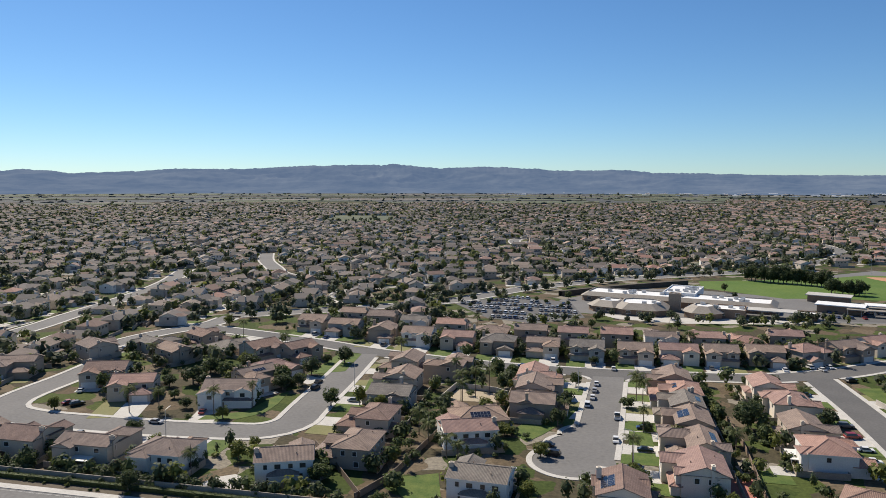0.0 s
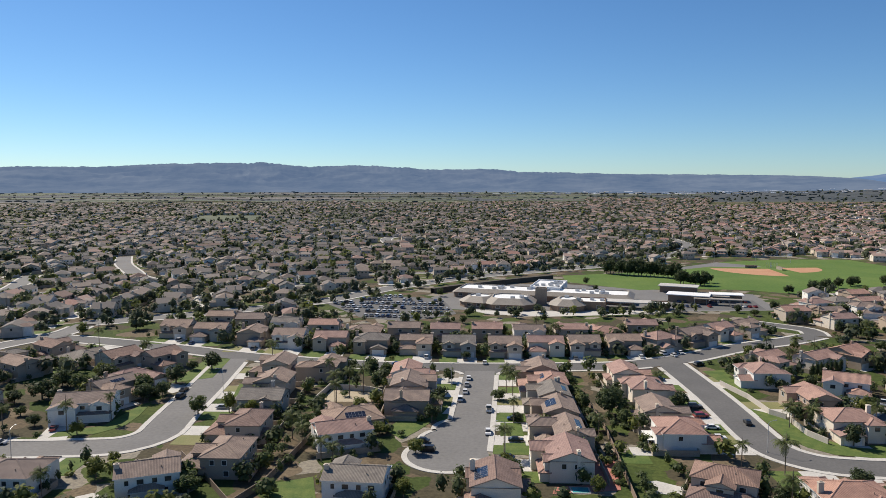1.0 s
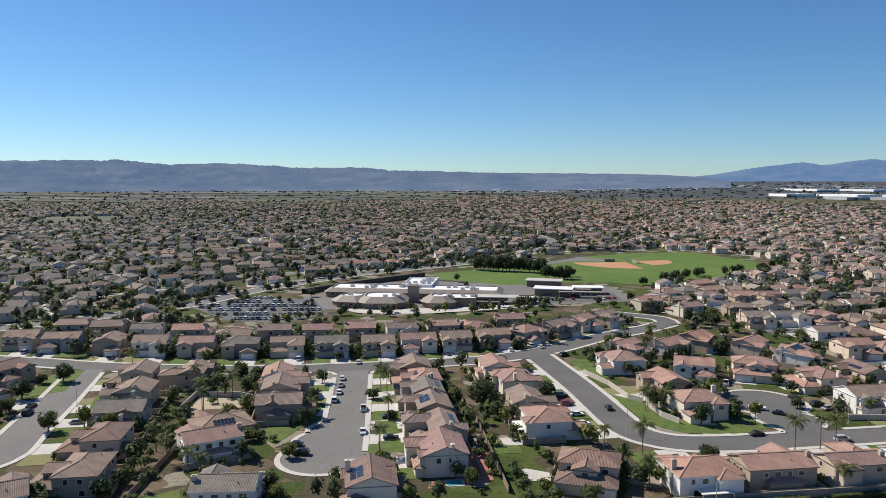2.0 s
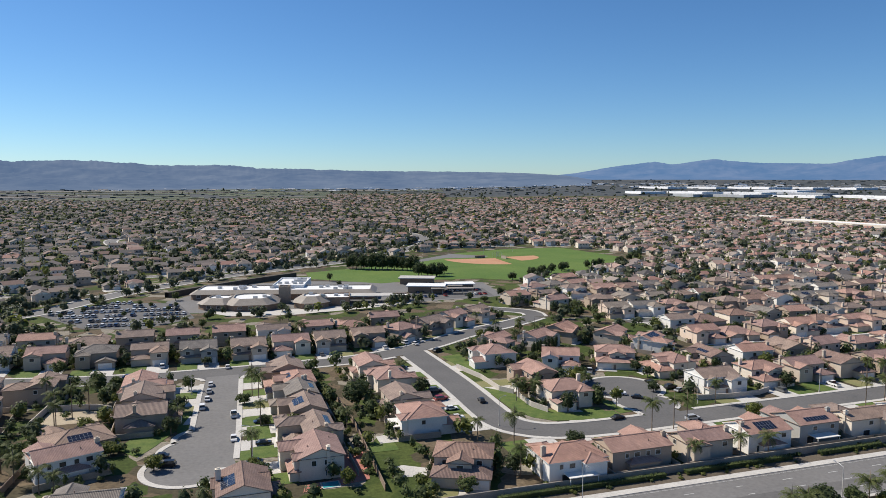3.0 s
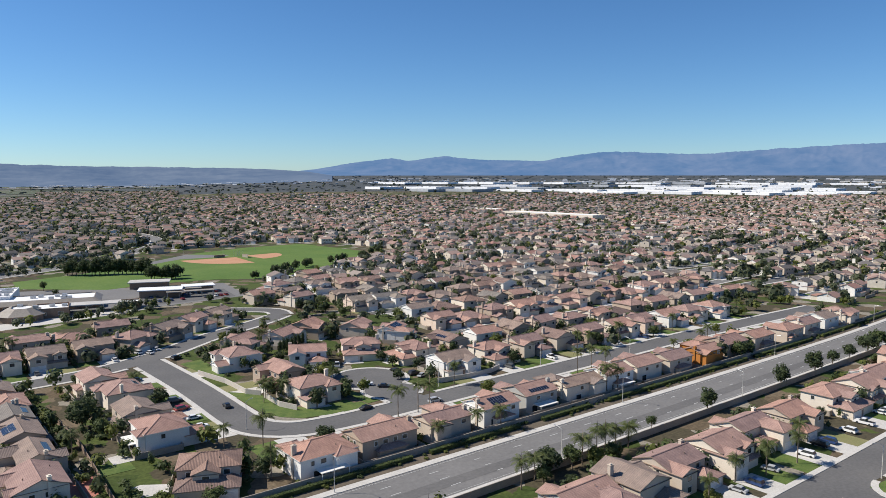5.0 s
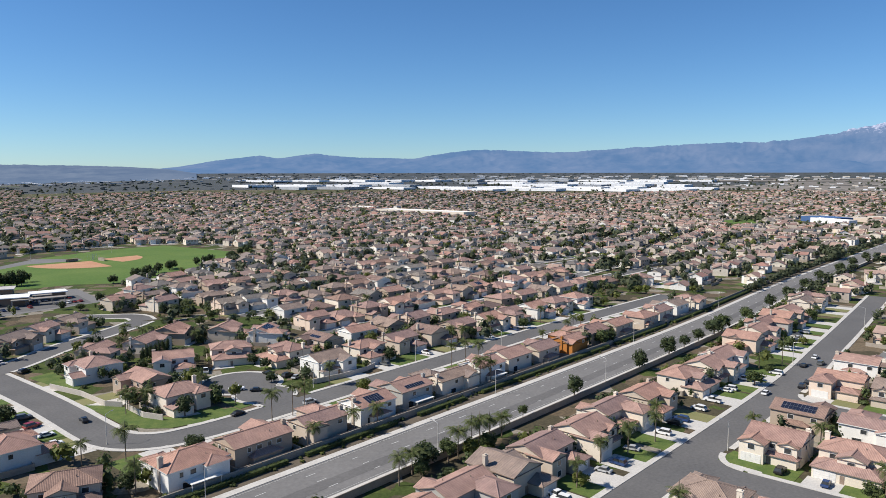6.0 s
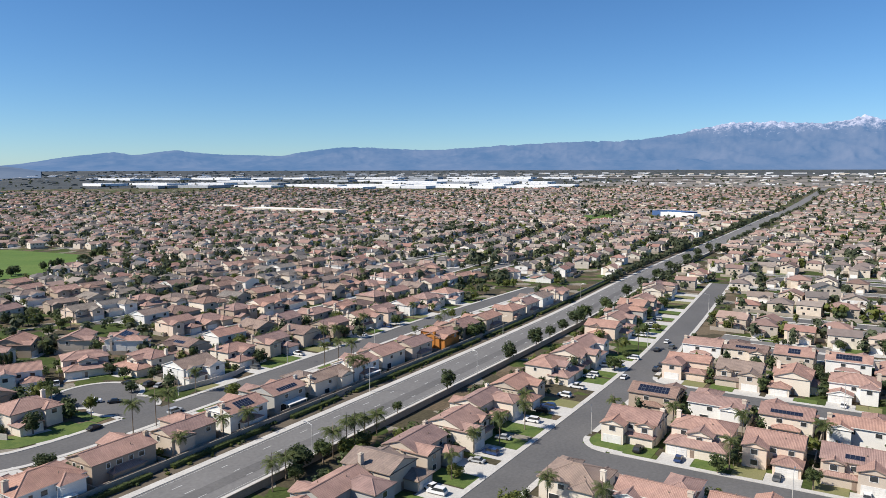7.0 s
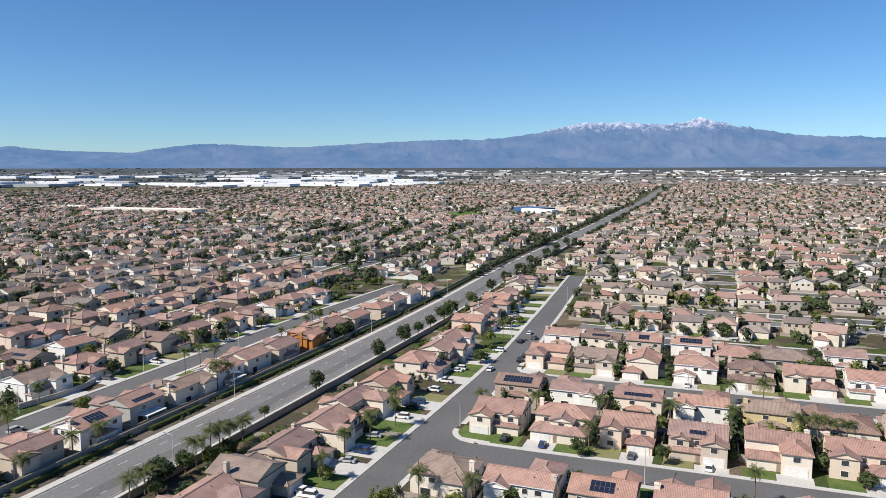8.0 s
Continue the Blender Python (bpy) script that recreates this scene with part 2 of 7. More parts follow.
# ---- mesh helpers ----
class Shape:
    """Collects polygons; each with a material slot and, where asked, its lay in metres."""

    def __init__(self):
        self.v, self.f, self.m, self.uv = [], [], [], []

    def poly(self, pts, mat=0, uv=None):
        n = len(self.v)
        self.v += [tuple(p) for p in pts]
        self.f.append(tuple(range(n, n + len(pts))))
        self.m.append(mat)
        self.uv.append(uv or [(0.0, 0.0)] * len(pts))

    def box(self, x0, x1, y0, y1, z0, z1, mat=0, bottom=False):
        c = [(x0, y0), (x1, y0), (x1, y1), (x0, y1)]
        n = len(self.v)
        self.v += [(x, y, z0) for x, y in c] + [(x, y, z1) for x, y in c]
        fs = [(n + i, n + (i + 1) % 4, n + 4 + (i + 1) % 4, n + 4 + i) for i in range(4)] + [(n + 4, n + 5, n + 6, n + 7)]
        if bottom:
            fs.append((n + 3, n + 2, n + 1, n))
        for fc in fs:
            self.f.append(fc)
            self.m.append(mat)
            self.uv.append([(0.0, 0.0)] * 4)

    def tube(self, a, b, ra, rb, n=8, mat=0):
        a, b = Vector(a), Vector(b)
        q = (b - a).to_track_quat("Z", "Y")
        k = len(self.v)
        for p, r in ((a, ra), (b, rb)):
            self.v += [tuple(p + q @ Vector((r * math.cos(6.28319 * i / n), r * math.sin(6.28319 * i / n), 0))) for i in range(n)]
        for i in range(n):
            self.f.append((k + i, k + (i + 1) % n, k + n + (i + 1) % n, k + n + i))
            self.m.append(mat)
            self.uv.append([(0.0, 0.0)] * 4)
        self.f.append(tuple(range(k + n, k + 2 * n)))
        self.m.append(mat)
        self.uv.append([(0.0, 0.0)] * n)

    def mesh(self, name, mats, smooth=False):
        me = bpy.data.meshes.new(name)
        me.from_pydata(self.v, [], self.f)
        for mat in mats if isinstance(mats, (list, tuple)) else [mats]:
            me.materials.append(mat)
        me.polygons.foreach_set("material_index", self.m)
        lay = me.uv_layers.new(name="lay")
        lay.data.foreach_set("uv", [c for face in self.uv for p in face for c in p])
        if smooth:
            me.polygons.foreach_set("use_smooth", [True] * len(self.f))
        me.update()
        return me


def part(name, shape, mats, parent=None, label="", m=None, smooth=False):
    me = shape if isinstance(shape, bpy.types.Mesh) else shape.mesh(name, mats, smooth)
    ob = new(name, me)
    if parent:
        ob.parent = parent
    if m is not None:
        ob.matrix_basis = m
    return tagged(ob, label)


def thing(name, label, category, m=None, group="", kind=""):
    ob = new(name)
    if m is not None:
        ob.matrix_basis = m
    return tagged(ob, label, category, group, kind)


# ---- the lie of the land: roads as centre lines with half widths ----
def arc(cx, cy, r, a0, a1, n=8):
    return [(cx + r * math.cos(radians(a0 + (a1 - a0) * i / n)), cy + r * math.sin(radians(a0 + (a1 - a0) * i / n))) for i in range(n + 1)]


AVENUE = [(-420, 137), (-150, 137), (60, 136.5), (330, 137.5), (540, 146), (960, 152), (1300, 158), (2500, 168)]
STREET_D = [(83, 300), (84.5, 270), (85.2, 250), (85.2, 230), (85, 216)] + arc(102, 207, 17, 190, 265, 7) + [(114, 188.8), (150, 189.4), (215, 190.5), (300, 192.5), (420, 190)]
CUL = [(138, 193), (138, 205), (140, 226)]
STREET_B = [(60, 75.5), (250, 75.5), (345, 81), (425, 87), (500, 93)]
STREET_C = [(175.5, 70), (176, 36), (177, -4), (178, -160)]
STREET_E = [(4, 288), (2, 252), (0, 216), (-1.5, 195)]
STREET_G = [(-200, 338), (-160, 327), (-125, 315), (-96, 304), (-50, 293), (-8, 290), (40, 292.5), (64, 296), (92, 309), (120, 329), (153, 347), (169, 358)]
STREET_F = [(-101, 300), (-97, 258), (-95, 230), (-93.5, 214)] + arc(-107, 210, 14, 10, -85, 6) + [(-130, 193.5), (-160, 193), (-177, 193.5), (-190, 197), (-196.5, 205), (-199, 216), (-200, 240), (-203, 264)]
SCHOOL_ROAD = [(-205, 372), (-160, 400), (-120, 428), (-90, 455), (-54, 513), (8, 579), (71, 622), (133, 668), (200, 747), (251, 842), (266, 968), (240, 1100)]
PARK_ROAD = [(170, 358), (172, 372), (160, 384), (150, 392)]
WEST_A = [(-284, 290), (-288, 325), (-293, 352), (-300, 400), (-310, 450), (-325, 500), (-352, 565)]
WEST_B = [(-349, 715), (-318, 650), (-282, 592), (-262, 560), (-236, 536)]
WEST_C = [(-222, 282), (-217, 315), (-203, 346), (-203, 371)]
FAR_ROAD = [(-98, 880), (-112, 960), (-97, 1035), (-113, 1100), (-140, 1210), (-137, 1330)]
EAST_ROWS = [247, 321, 395, 470, 545]
ROADS = [(AVENUE, 8.8), (STREET_D, 5.6), (CUL, 6.5), (STREET_B, 5.3), (STREET_C, 5.8), (STREET_E, 6.0), (STREET_G, 5.6), (STREET_F, 6.0),
         (SCHOOL_ROAD, 7.0), (PARK_ROAD, 5), (WEST_A, 6.0), (WEST_B, 6.5), (WEST_C, 5.5), (FAR_ROAD, 6.5)]
for _x in EAST_ROWS:
    ROADS.append(([(_x, 66), (_x + 2, -150)], 5.5))
NORTH_ROWS = [262, 328, 394]
for _y in NORTH_ROWS:
    ROADS.append(([(210, _y + 4), (300, _y), (540, _y - 4)], 5.3))


def seg_dist(p, line):
    best = 1e9
    for (ax, ay), (bx, by) in zip(line, line[1:]):
        dx, dy = bx - ax, by - ay
        k = max(0, min(1, ((p[0] - ax) * dx + (p[1] - ay) * dy) / (dx * dx + dy * dy)))
        best = min(best, math.hypot(p[0] - ax - k * dx, p[1] - ay - k * dy))
    return best


def clear_of_roads(p, gap):
    return all(seg_dist(p, line) > hw + gap for line, hw in ROADS)


def smooth_line(line, step=4.0):
    out = []
    for i in range(len(line) - 1):
        p0, p1, p2, p3 = (Vector(line[max(0, min(len(line) - 1, j))]) for j in (i - 1, i, i + 1, i + 2))
        n = max(1, int((p2 - p1).length / step))
        for k in range(n):
            t = k / n
            out.append(0.5 * (2 * p1 + (p2 - p0) * t + (2 * p0 - 5 * p1 + 4 * p2 - p3) * t * t + (3 * p1 - p0 - 3 * p2 + p3) * t ** 3))
    return out + [Vector(line[-1])]


def ribbon(sh, line, o0, o1, z0, z1, mat=0, skirt=True):
    """A strip between two offsets to the right of a line, from z0 up to z1."""
    pts = []
    for i, p in enumerate(line):
        d = (line[min(i + 1, len(line) - 1)] - line[max(i - 1, 0)]).normalized()
        nrm = Vector((d.y, -d.x))
        pts.append((p + nrm * o0, p + nrm * o1))
    for (a, b), (c, d) in zip(pts, pts[1:]):
        if max(a.length, c.length) > 1400:
            sh.poly([(p.x, p.y, z1 + lift(p.x, p.y)) for p in (a, b, d, c)], mat)
            continue
        sh.poly([(a.x, a.y, z1), (b.x, b.y, z1), (d.x, d.y, z1), (c.x, c.y, z1)], mat)
        if skirt:
            sh.poly([(a.x, a.y, z0), (a.x, a.y, z1), (c.x, c.y, z1), (c.x, c.y, z0)], mat)
            sh.poly([(b.x, b.y, z1), (b.x, b.y, z0), (d.x, d.y, z0), (d.x, d.y, z1)], mat)


# ground sheet, out to the horizon, flat under the town and rising gently in the distance
def land(x, y):
    """The ground's height: level under the town, rising to the hills and more towards the mountains."""
    r, az = math.hypot(x, y), math.degrees(math.atan2(x, y))
    if r < 1400:
        return 0.0
    k = max(0.0, min(1.0, (az - 12) / 20)) * max(0.0, min(1.0, (180 - az) / 60))
    return 73 * (0.60 + 0.40 * k * k * (3 - 2 * k)) * ((r - 1400) / 2850) ** 1.25


def lift(x, y):
    """The same for what lies on the ground, a little proud of it where it rises."""
    return land(x, y) + 0.3 * max(0.0, min(1.0, (math.hypot(x, y) - 1400) / 200))


sh = Shape()
RINGS = [0, 150, 400, 900, 1300, 1400, 1450, 1500, 1550, 1600, 1700, 1800, 1900, 2000, 2100, 2200, 2300, 2450, 2600, 2800, 3000, 3300, 3600, 3900, 4300, 4700, 4960]
N = 180
for r0, r1 in zip(RINGS, RINGS[1:]):
    for i in range(N):
        a, b = 2 * math.pi * i / N, 2 * math.pi * (i + 1) / N
        q = [(r * math.sin(t), r * math.cos(t), land(r * math.sin(t), r * math.cos(t))) for r, t in ((r0, b), (r0, a), (r1, a), (r1, b))]
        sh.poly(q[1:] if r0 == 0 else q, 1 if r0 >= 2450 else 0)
# farmland tones shifted to blue-grey, so the haze sits in the base colour
HAZED_PLAIN = mottled("far_plain_hazed", (0.040, 0.050, 0.055), (0.080, 0.084, 0.082), 0.0035, 0.03, 0.97)
tagged(part("ground", sh, [GROUND, HAZED_PLAIN]), "bare earth and garden ground under the suburb", "ground", kind="structure")


def inside(p, poly):
    hit = False
    for (x0, y0), (x1, y1) in zip(poly, poly[1:] + poly[:1]):
        if (y0 > p[1]) != (y1 > p[1]) and p[0] < (x1 - x0) * (p[1] - y0) / (y1 - y0) + x0:
            hit = not hit
    return hit


SCHOOL_GROUND = [(-108, 436), (-60, 372), (20, 372), (125, 378), (175, 395), (215, 470), (215, 478), (232, 478), (335, 535), (395, 575),
                 (420, 640), (375, 745), (230, 745), (185, 690), (71, 606), (0, 560), (-60, 490)]
rng = random.Random(4)
HOUSE_AT, YARDS, DRIVES = [], [], []


def far_from_houses(p, gap):
    return all(abs(p[0] - q[0]) > gap or abs(p[1] - q[1]) > gap for q in HOUSE_AT)


# ---- houses ----
FACE = {"front": (0, -1, 0), "back": (0, 1, 180), "left": (-1, 0, -90), "right": (1, 0, 90)}
PITCH = 0.36


def roof_piece(sh, x0, x1, y0, y1, z, axis, hip, over=0.5, thick=0.2):
    """A tiled gable or hip roof over a rectangle: slabs with an edge board."""
    if axis == "y":
        flip = lambda p: (-p[1], p[0], p[2])  # noqa: E731
        x0, x1, y0, y1 = y0, y1, -x1, -x0
    else:
        flip = lambda p: p  # noqa: E731
    half = (y1 - y0) / 2 + over
    yc, ze = (y0 + y1) / 2, z - over * PITCH
    zr = ze + half * PITCH
    gx = over if hip else 0.35
    xa, xb = x0 - gx, x1 + gx
    k = min(half, (xb - xa) / 2 - 0.05) if hip else 0.0
    ra, rb = (xa + k, yc, zr), (xb - k, yc, zr)
    A, B, C, D = (xa, yc - half, ze), (xb, yc - half, ze), (xb, yc + half, ze), (xa, yc + half, ze)
    sl = math.hypot(half, zr - ze)
    up = lambda p: flip((p[0], p[1], p[2] + thick))  # noqa: E731
    sh.poly([up(p) for p in (A, B, rb, ra)], 0, [(xa, 0), (xb, 0), (rb[0], sl), (ra[0], sl)])
    sh.poly([up(p) for p in (C, D, ra, rb)], 0, [(-xb, 0), (-xa, 0), (-ra[0], sl), (-rb[0], sl)])
    if hip:
        sh.poly([up(p) for p in (B, C, rb)], 0, [(-half, 0), (half, 0), (0, sl)])
        sh.poly([up(p) for p in (D, A, ra)], 0, [(-half, 0), (half, 0), (0, sl)])
    for p, q in [(ra, rb)] + ([(A, ra), (D, ra), (B, rb), (C, rb)] if hip else []):
        if math.dist(p, q) > 0.4:
            d = (Vector(q) - Vector(p)).normalized()
            n = Vector((-d.y, d.x, 0)).normalized() * 0.19
            a, b = Vector(p) + Vector((0, 0, thick + 0.01)), Vector(q) + Vector((0, 0, thick + 0.01))
            lift_up = Vector((0, 0, 0.13))
            ln = math.dist(p, q)
            for sg in (1, -1):
                quad = [a + n * sg, b + n * sg, b + lift_up, a + lift_up]
                sh.poly([flip(tuple(v)) for v in (quad if sg < 0 else quad[::-1])], 0, [(0, 0), (ln, 0), (ln, 0.2), (0, 0.2)])
    edge = [(A, B), (B, C), (C, D), (D, A)] if hip else [(A, B), (C, D), (B, rb), (rb, C), (D, ra), (ra, A)]
    for p, q in edge:
        sh.poly([flip(p), flip(q), up(q), up(p)], 1)
    sh.poly([flip(p) for p in (D, C, B, A)], 1)
    if not hip:
        sh.poly([flip(p) for p in (A, ra, rb, B)], 1)
        sh.poly([flip(p) for p in (D, C, rb, ra)], 1)


def wall_piece(sh, x0, x1, y0, y1, z, axis, hip):
    sh.box(x0, x1, y0, y1, 0, z)
    if not hip:
        if axis == "x":
            top = z + (y1 - y0) / 2 * PITCH
            yc = (y0 + y1) / 2
            sh.poly([(x0, y1, z), (x0, y0, z), (x0, yc, top)])
            sh.poly([(x1, y0, z), (x1, y1, z), (x1, yc, top)])
        else:
            top = z + (x1 - x0) / 2 * PITCH
            xc = (x0 + x1) / 2
            sh.poly([(x0, y0, z), (x1, y0, z), (xc, y0, top)])
            sh.poly([(x1, y1, z), (x0, y1, z), (xc, y1, top)])


# plans: masses as x0, x1, y0, y1, eave height, ridge axis, hipped; then where the garage door is
PLANS = [
    ([(-6.6, 6.6, -3, 6, 5.7, "x", False), (-6.6, -1.0, -6, 1, 5.5, "y", False), (0.4, 6.8, -7.5, -2, 2.9, "y", True), (-3.2, 3.6, 4.5, 7.8, 2.8, "x", True)], (3.6, -7.5)),
    ([(-6.4, 6.4, -4, 6.5, 5.7, "x", True), (-6.4, -0.2, -8, -3, 2.9, "y", False), (1.6, 6.4, -6, 0, 5.5, "y", True), (-6.0, -0.8, 1, 8.2, 5.4, "y", True)], (-3.3, -8)),
    ([(-6.4, 6.4, -4.5, 5.5, 5.8, "x", False), (0.8, 6.6, -8, 0, 5.4, "y", False), (-6.2, 1.0, -6.6, -4.4, 2.7, "x", True), (-6.0, -1.6, -5.6, 0, 5.5, "y", False)], (3.7, -8)),
    ([(-6.6, 6.6, -2, 7, 5.7, "x", True), (-6.6, 6.6, -7.5, -1, 3.0, "x", True), (-2.4, 3.2, -5, 2, 5.5, "y", False), (1.0, 6.2, 5, 8.6, 2.9, "y", False)], (-4, -7.5)),
    ([(-7.6, 7.6, -5, 7, 3.1, "x", True), (1.2, 7.6, -9, -3, 3.0, "y", False), (-7.4, -2.0, -7.2, 0, 3.0, "y", True)], (4.4, -9)),
    ([(-5.2, 5.2, -5, 7.5, 5.7, "y", False), (-7.6, -4, -2, 5, 3.0, "x", True), (0.2, 6.4, -8.5, -2, 2.9, "y", True), (-5.6, 6.4, 0.5, 5.8, 5.5, "x", False)], (3.3, -8.5)),
    ([(-6.8, 6.8, -1, 6.5, 5.7, "x", False), (-6.8, -0.5, -7, 2, 5.6, "y", True), (-0.7, 6.6, -5.6, -0.8, 2.9, "x", True), (1.4, 6.4, 2, 8.6, 5.5, "y", False)], (-3.7, -7)),
]
WIDE, DEEP = 1.09, 1.12
PLANS = [([(a * WIDE, b * WIDE, c * DEEP, d * DEEP, e, f, g) for a, b, c, d, e, f, g in ms], (gx * WIDE, gy * DEEP)) for ms, (gx, gy) in PLANS]
# the wings stand a hand's breadth inside the main walls, and their eaves a little lower
PLANS = [([ms[0]] + [(a + 0.06 * k, b - 0.06 * k, c, d - 0.05 * k, e - 0.04 * k, f, g) for k, (a, b, c, d, e, f, g) in enumerate(ms[1:], 1)], ga) for ms, ga in PLANS]
MESHES = {}


def window_mesh(w, h):
    if (w, h) not in MESHES:
        fr, gl = Shape(), Shape()
        t = 0.11
        rect = [(-1, -1), (1, -1), (1, 1), (-1, 1)]
        outer, inner = [(a * (w / 2 + t), b * (h / 2 + t)) for a, b in rect], [(a * w / 2, b * h / 2) for a, b in rect]
        fr.v = [(a, -0.08, b) for a, b in outer] + [(a, -0.08, b) for a, b in inner] + [(a, 0.02, b) for a, b in outer] + [(a, 0.02, b) for a, b in inner]
        for i in range(4):
            j = (i + 1) % 4
            fr.f += [(i, j, 4 + j, 4 + i), (8 + i, 8 + j, j, i), (4 + i, 4 + j, 12 + j, 12 + i)]
        fr.m, fr.uv = [0] * 12, [[(0.0, 0.0)] * 4] * 12
        gl.box(-w / 2, w / 2, -0.03, 0.02, -h / 2, h / 2, 0, True)
        both = Shape()
        both.v, both.f, both.m, both.uv = list(fr.v), list(fr.f), list(fr.m), list(fr.uv)
        n = len(both.v)
        both.v += gl.v
        both.f += [tuple(i + n for i in f) for f in gl.f]
        both.m += [1] * len(gl.f)
        both.uv += gl.uv
        MESHES[w, h] = fr.mesh("window", TRIM), gl.mesh("pane", GLASS), both.mesh("window", [TRIM, GLASS])
    return MESHES[w, h]


def garage_mesh():
    if "garage" not in MESHES:
        s = Shape()
        for i in range(4):
            for j in range(4):
                s.box(-2.4 + 1.2 * j + 0.03, -1.2 + 1.2 * j - 0.03, -0.09, 0.0, 0.05 + 0.54 * i, 0.05 + 0.54 * i + 0.5)
        s.box(-2.4, 2.4, -0.05, 0.02, 0.0, 2.2)
        s.box(-2.55, -2.4, -0.1, 0.02, 0, 2.35)
        s.box(2.4, 2.55, -0.1, 0.02, 0, 2.35)
        s.box(-2.4, 2.4, -0.1, 0.02, 2.2, 2.35)
        MESHES["garage"] = s.mesh("garage_door", TRIM)
    return MESHES["garage"]


def chimney_shape(z0, z1):
    s = Shape()
    s.box(-0.6, 0.6, -0.42, 0.42, z0, z1)
    s.box(-0.7, 0.7, -0.52, 0.52, z1, z1 + 0.16)
    s.box(-0.35, 0.35, -0.22, 0.22, z1 + 0.16, z1 + 0.36)
    return s


def solar_mesh():
    if "solar" not in MESHES:
        s = Shape()
        s.box(-0.5, 0.5, -0.82, 0.82, 0.0, 0.04, 1)
        s.poly([(-0.48, -0.8, 0.045), (0.48, -0.8, 0.045), (0.48, 0.8, 0.045), (-0.48, 0.8, 0.045)], 0, [(0, 0), (0.96, 0), (0.96, 1.6), (0, 1.6)])
        MESHES["solar"] = s.mesh("solar_panel", [SOLAR, STEEL])
    return MESHES["solar"]


ROOF_WORDS = {"terra": "terracotta", "pink": "rose-brown", "brown": "brown", "tan": "tan", "grey": "grey-brown"}


def house(x, y, rz, roof="pink", wall="cream", plan=0, detail=2, mirror=False, solar=None, patio=False, chimney=True, group="houses of the suburb", sx=1.0):
    """A stucco house; its front looks to -y before it is turned by rz degrees."""
    masses, (gx, gy) = PLANS[plan]
    masses, gx = [(a * sx, b * sx, c, d, e, f, g) for a, b, c, d, e, f, g in masses], gx * sx
    if mirror:
        masses, gx = [(-b, -a, c, d, e, f, g) for a, b, c, d, e, f, g in masses], -gx
    HOUSE_AT.append((x, y))
    YARDS.append((x, y, radians(rz)))
    storeys = "single-storey" if plan == 4 else "two-storey"
    ob = thing("house", f"{wall} stucco {storeys} house with a {ROOF_WORDS[roof]} tile roof" + (" and solar panels" if solar else ""),
               "house", pose(x, y, 0, 0, 0, rz), group)
    for mass in masses:
        w, r = Shape(), Shape()
        wall_piece(w, *mass)
        roof_piece(r, *mass)
        part("wall", w, WALLS[wall], ob)
        part("roof", r, [ROOFS[roof], FASCIA if wall != "white" else TRIM], ob, ROOF_WORDS[roof] + " concrete tiles")
    x0, x1, y0, y1, h, axis, hip = masses[0]

    def window(face, at, z, ww, wh, mass=masses[0]):
        nx, ny, turn = FACE[face]
        px = at if ny else (mass[0] if nx < 0 else mass[1])
        py = at if nx else (mass[2] if ny < 0 else mass[3])
        fr, gl, both = window_mesh(ww, wh)
        m = pose(px, py, z, 0, 0, turn)
        if detail > 1:
            part("pane", gl, None, part("window", fr, None, ob, "", m))
        else:
            part("window", both, None, ob, "", m)

    lr = random.Random(int(x * 7 + y * 13))
    two = h > 4
    if two:
        for i, at in enumerate((-4.6, -1.6, 1.6, 4.6) if axis == "x" else (-3.2, 0.2, 3.2)):
            if detail > 1 or i % 2 == 0:
                window("back", at, 4.3, (1.5, 1.1, 1.5, 0.9)[i], 1.2)
        window("left", (y0 + y1) / 2 + 1.2, 4.3, 1.1, 1.2)
        if detail > 1:
            window("right", (y0 + y1) / 2 + 1.2, 4.3, 1.1, 1.2)
        if detail > 1:
            window("left", (y0 + y1) / 2 - 1.8, 4.3, 0.9, 1.2)
            window("right", (y0 + y1) / 2 - 2.0, 4.3, 1.1, 1.3)
            window("right", (y0 + y1) / 2 + 1.6, 1.5, 1.3, 1.4)
            window("left", (y0 + y1) / 2 + 0.6, 1.5, 1.3, 1.4)
        elif axis == "x" and detail == 1:
            window("right", (y0 + y1) / 2 - 1.2, 4.3, 1.1, 1.2)
    if detail > 1:
        window("back", -3.8, 1.6, 1.5, 1.3)
    if detail:
        window("back", 3.2, 1.15, 2.4, 2.1)
    for k, mass in enumerate(masses[1:]):
        if mass[4] > 4:
            window("front", (mass[0] + mass[1]) / 2, 4.2, 1.6, 1.3, mass)
            if abs((mass[0] + mass[1]) / 2 - gx) > 2 and detail > 1:
                window("front", (mass[0] + mass[1]) / 2, 1.5, 1.6, 1.4, mass)
    if two:
        covered = [(m[0], m[1]) for m in masses[1:] if m[4] > 4]
        for at in (-4.4, 0.0, 4.2) if detail else ():
            if all(not (a - 0.9 < at < b + 0.9) for a, b in covered):
                window("front", at, 4.3, 1.4, 1.2)
    part("garage_door", garage_mesh(), None, ob, "pale sectional garage door", pose(gx, gy, 0.02))
    dx = gx + (3.9 if gx < 0 else -3.9)
    front_y = min([m[2] for m in masses if m[0] < dx < m[1]] or [y0])
    if detail:
        if "door" not in MESHES:
            d = Shape()
            d.box(-0.5, 0.5, -0.06, 0.02, 0, 2.1)
            MESHES["door"] = d.mesh("front_door", FASCIA)
        part("front_door", MESHES["door"], None, ob, "", pose(dx, front_y, 0))
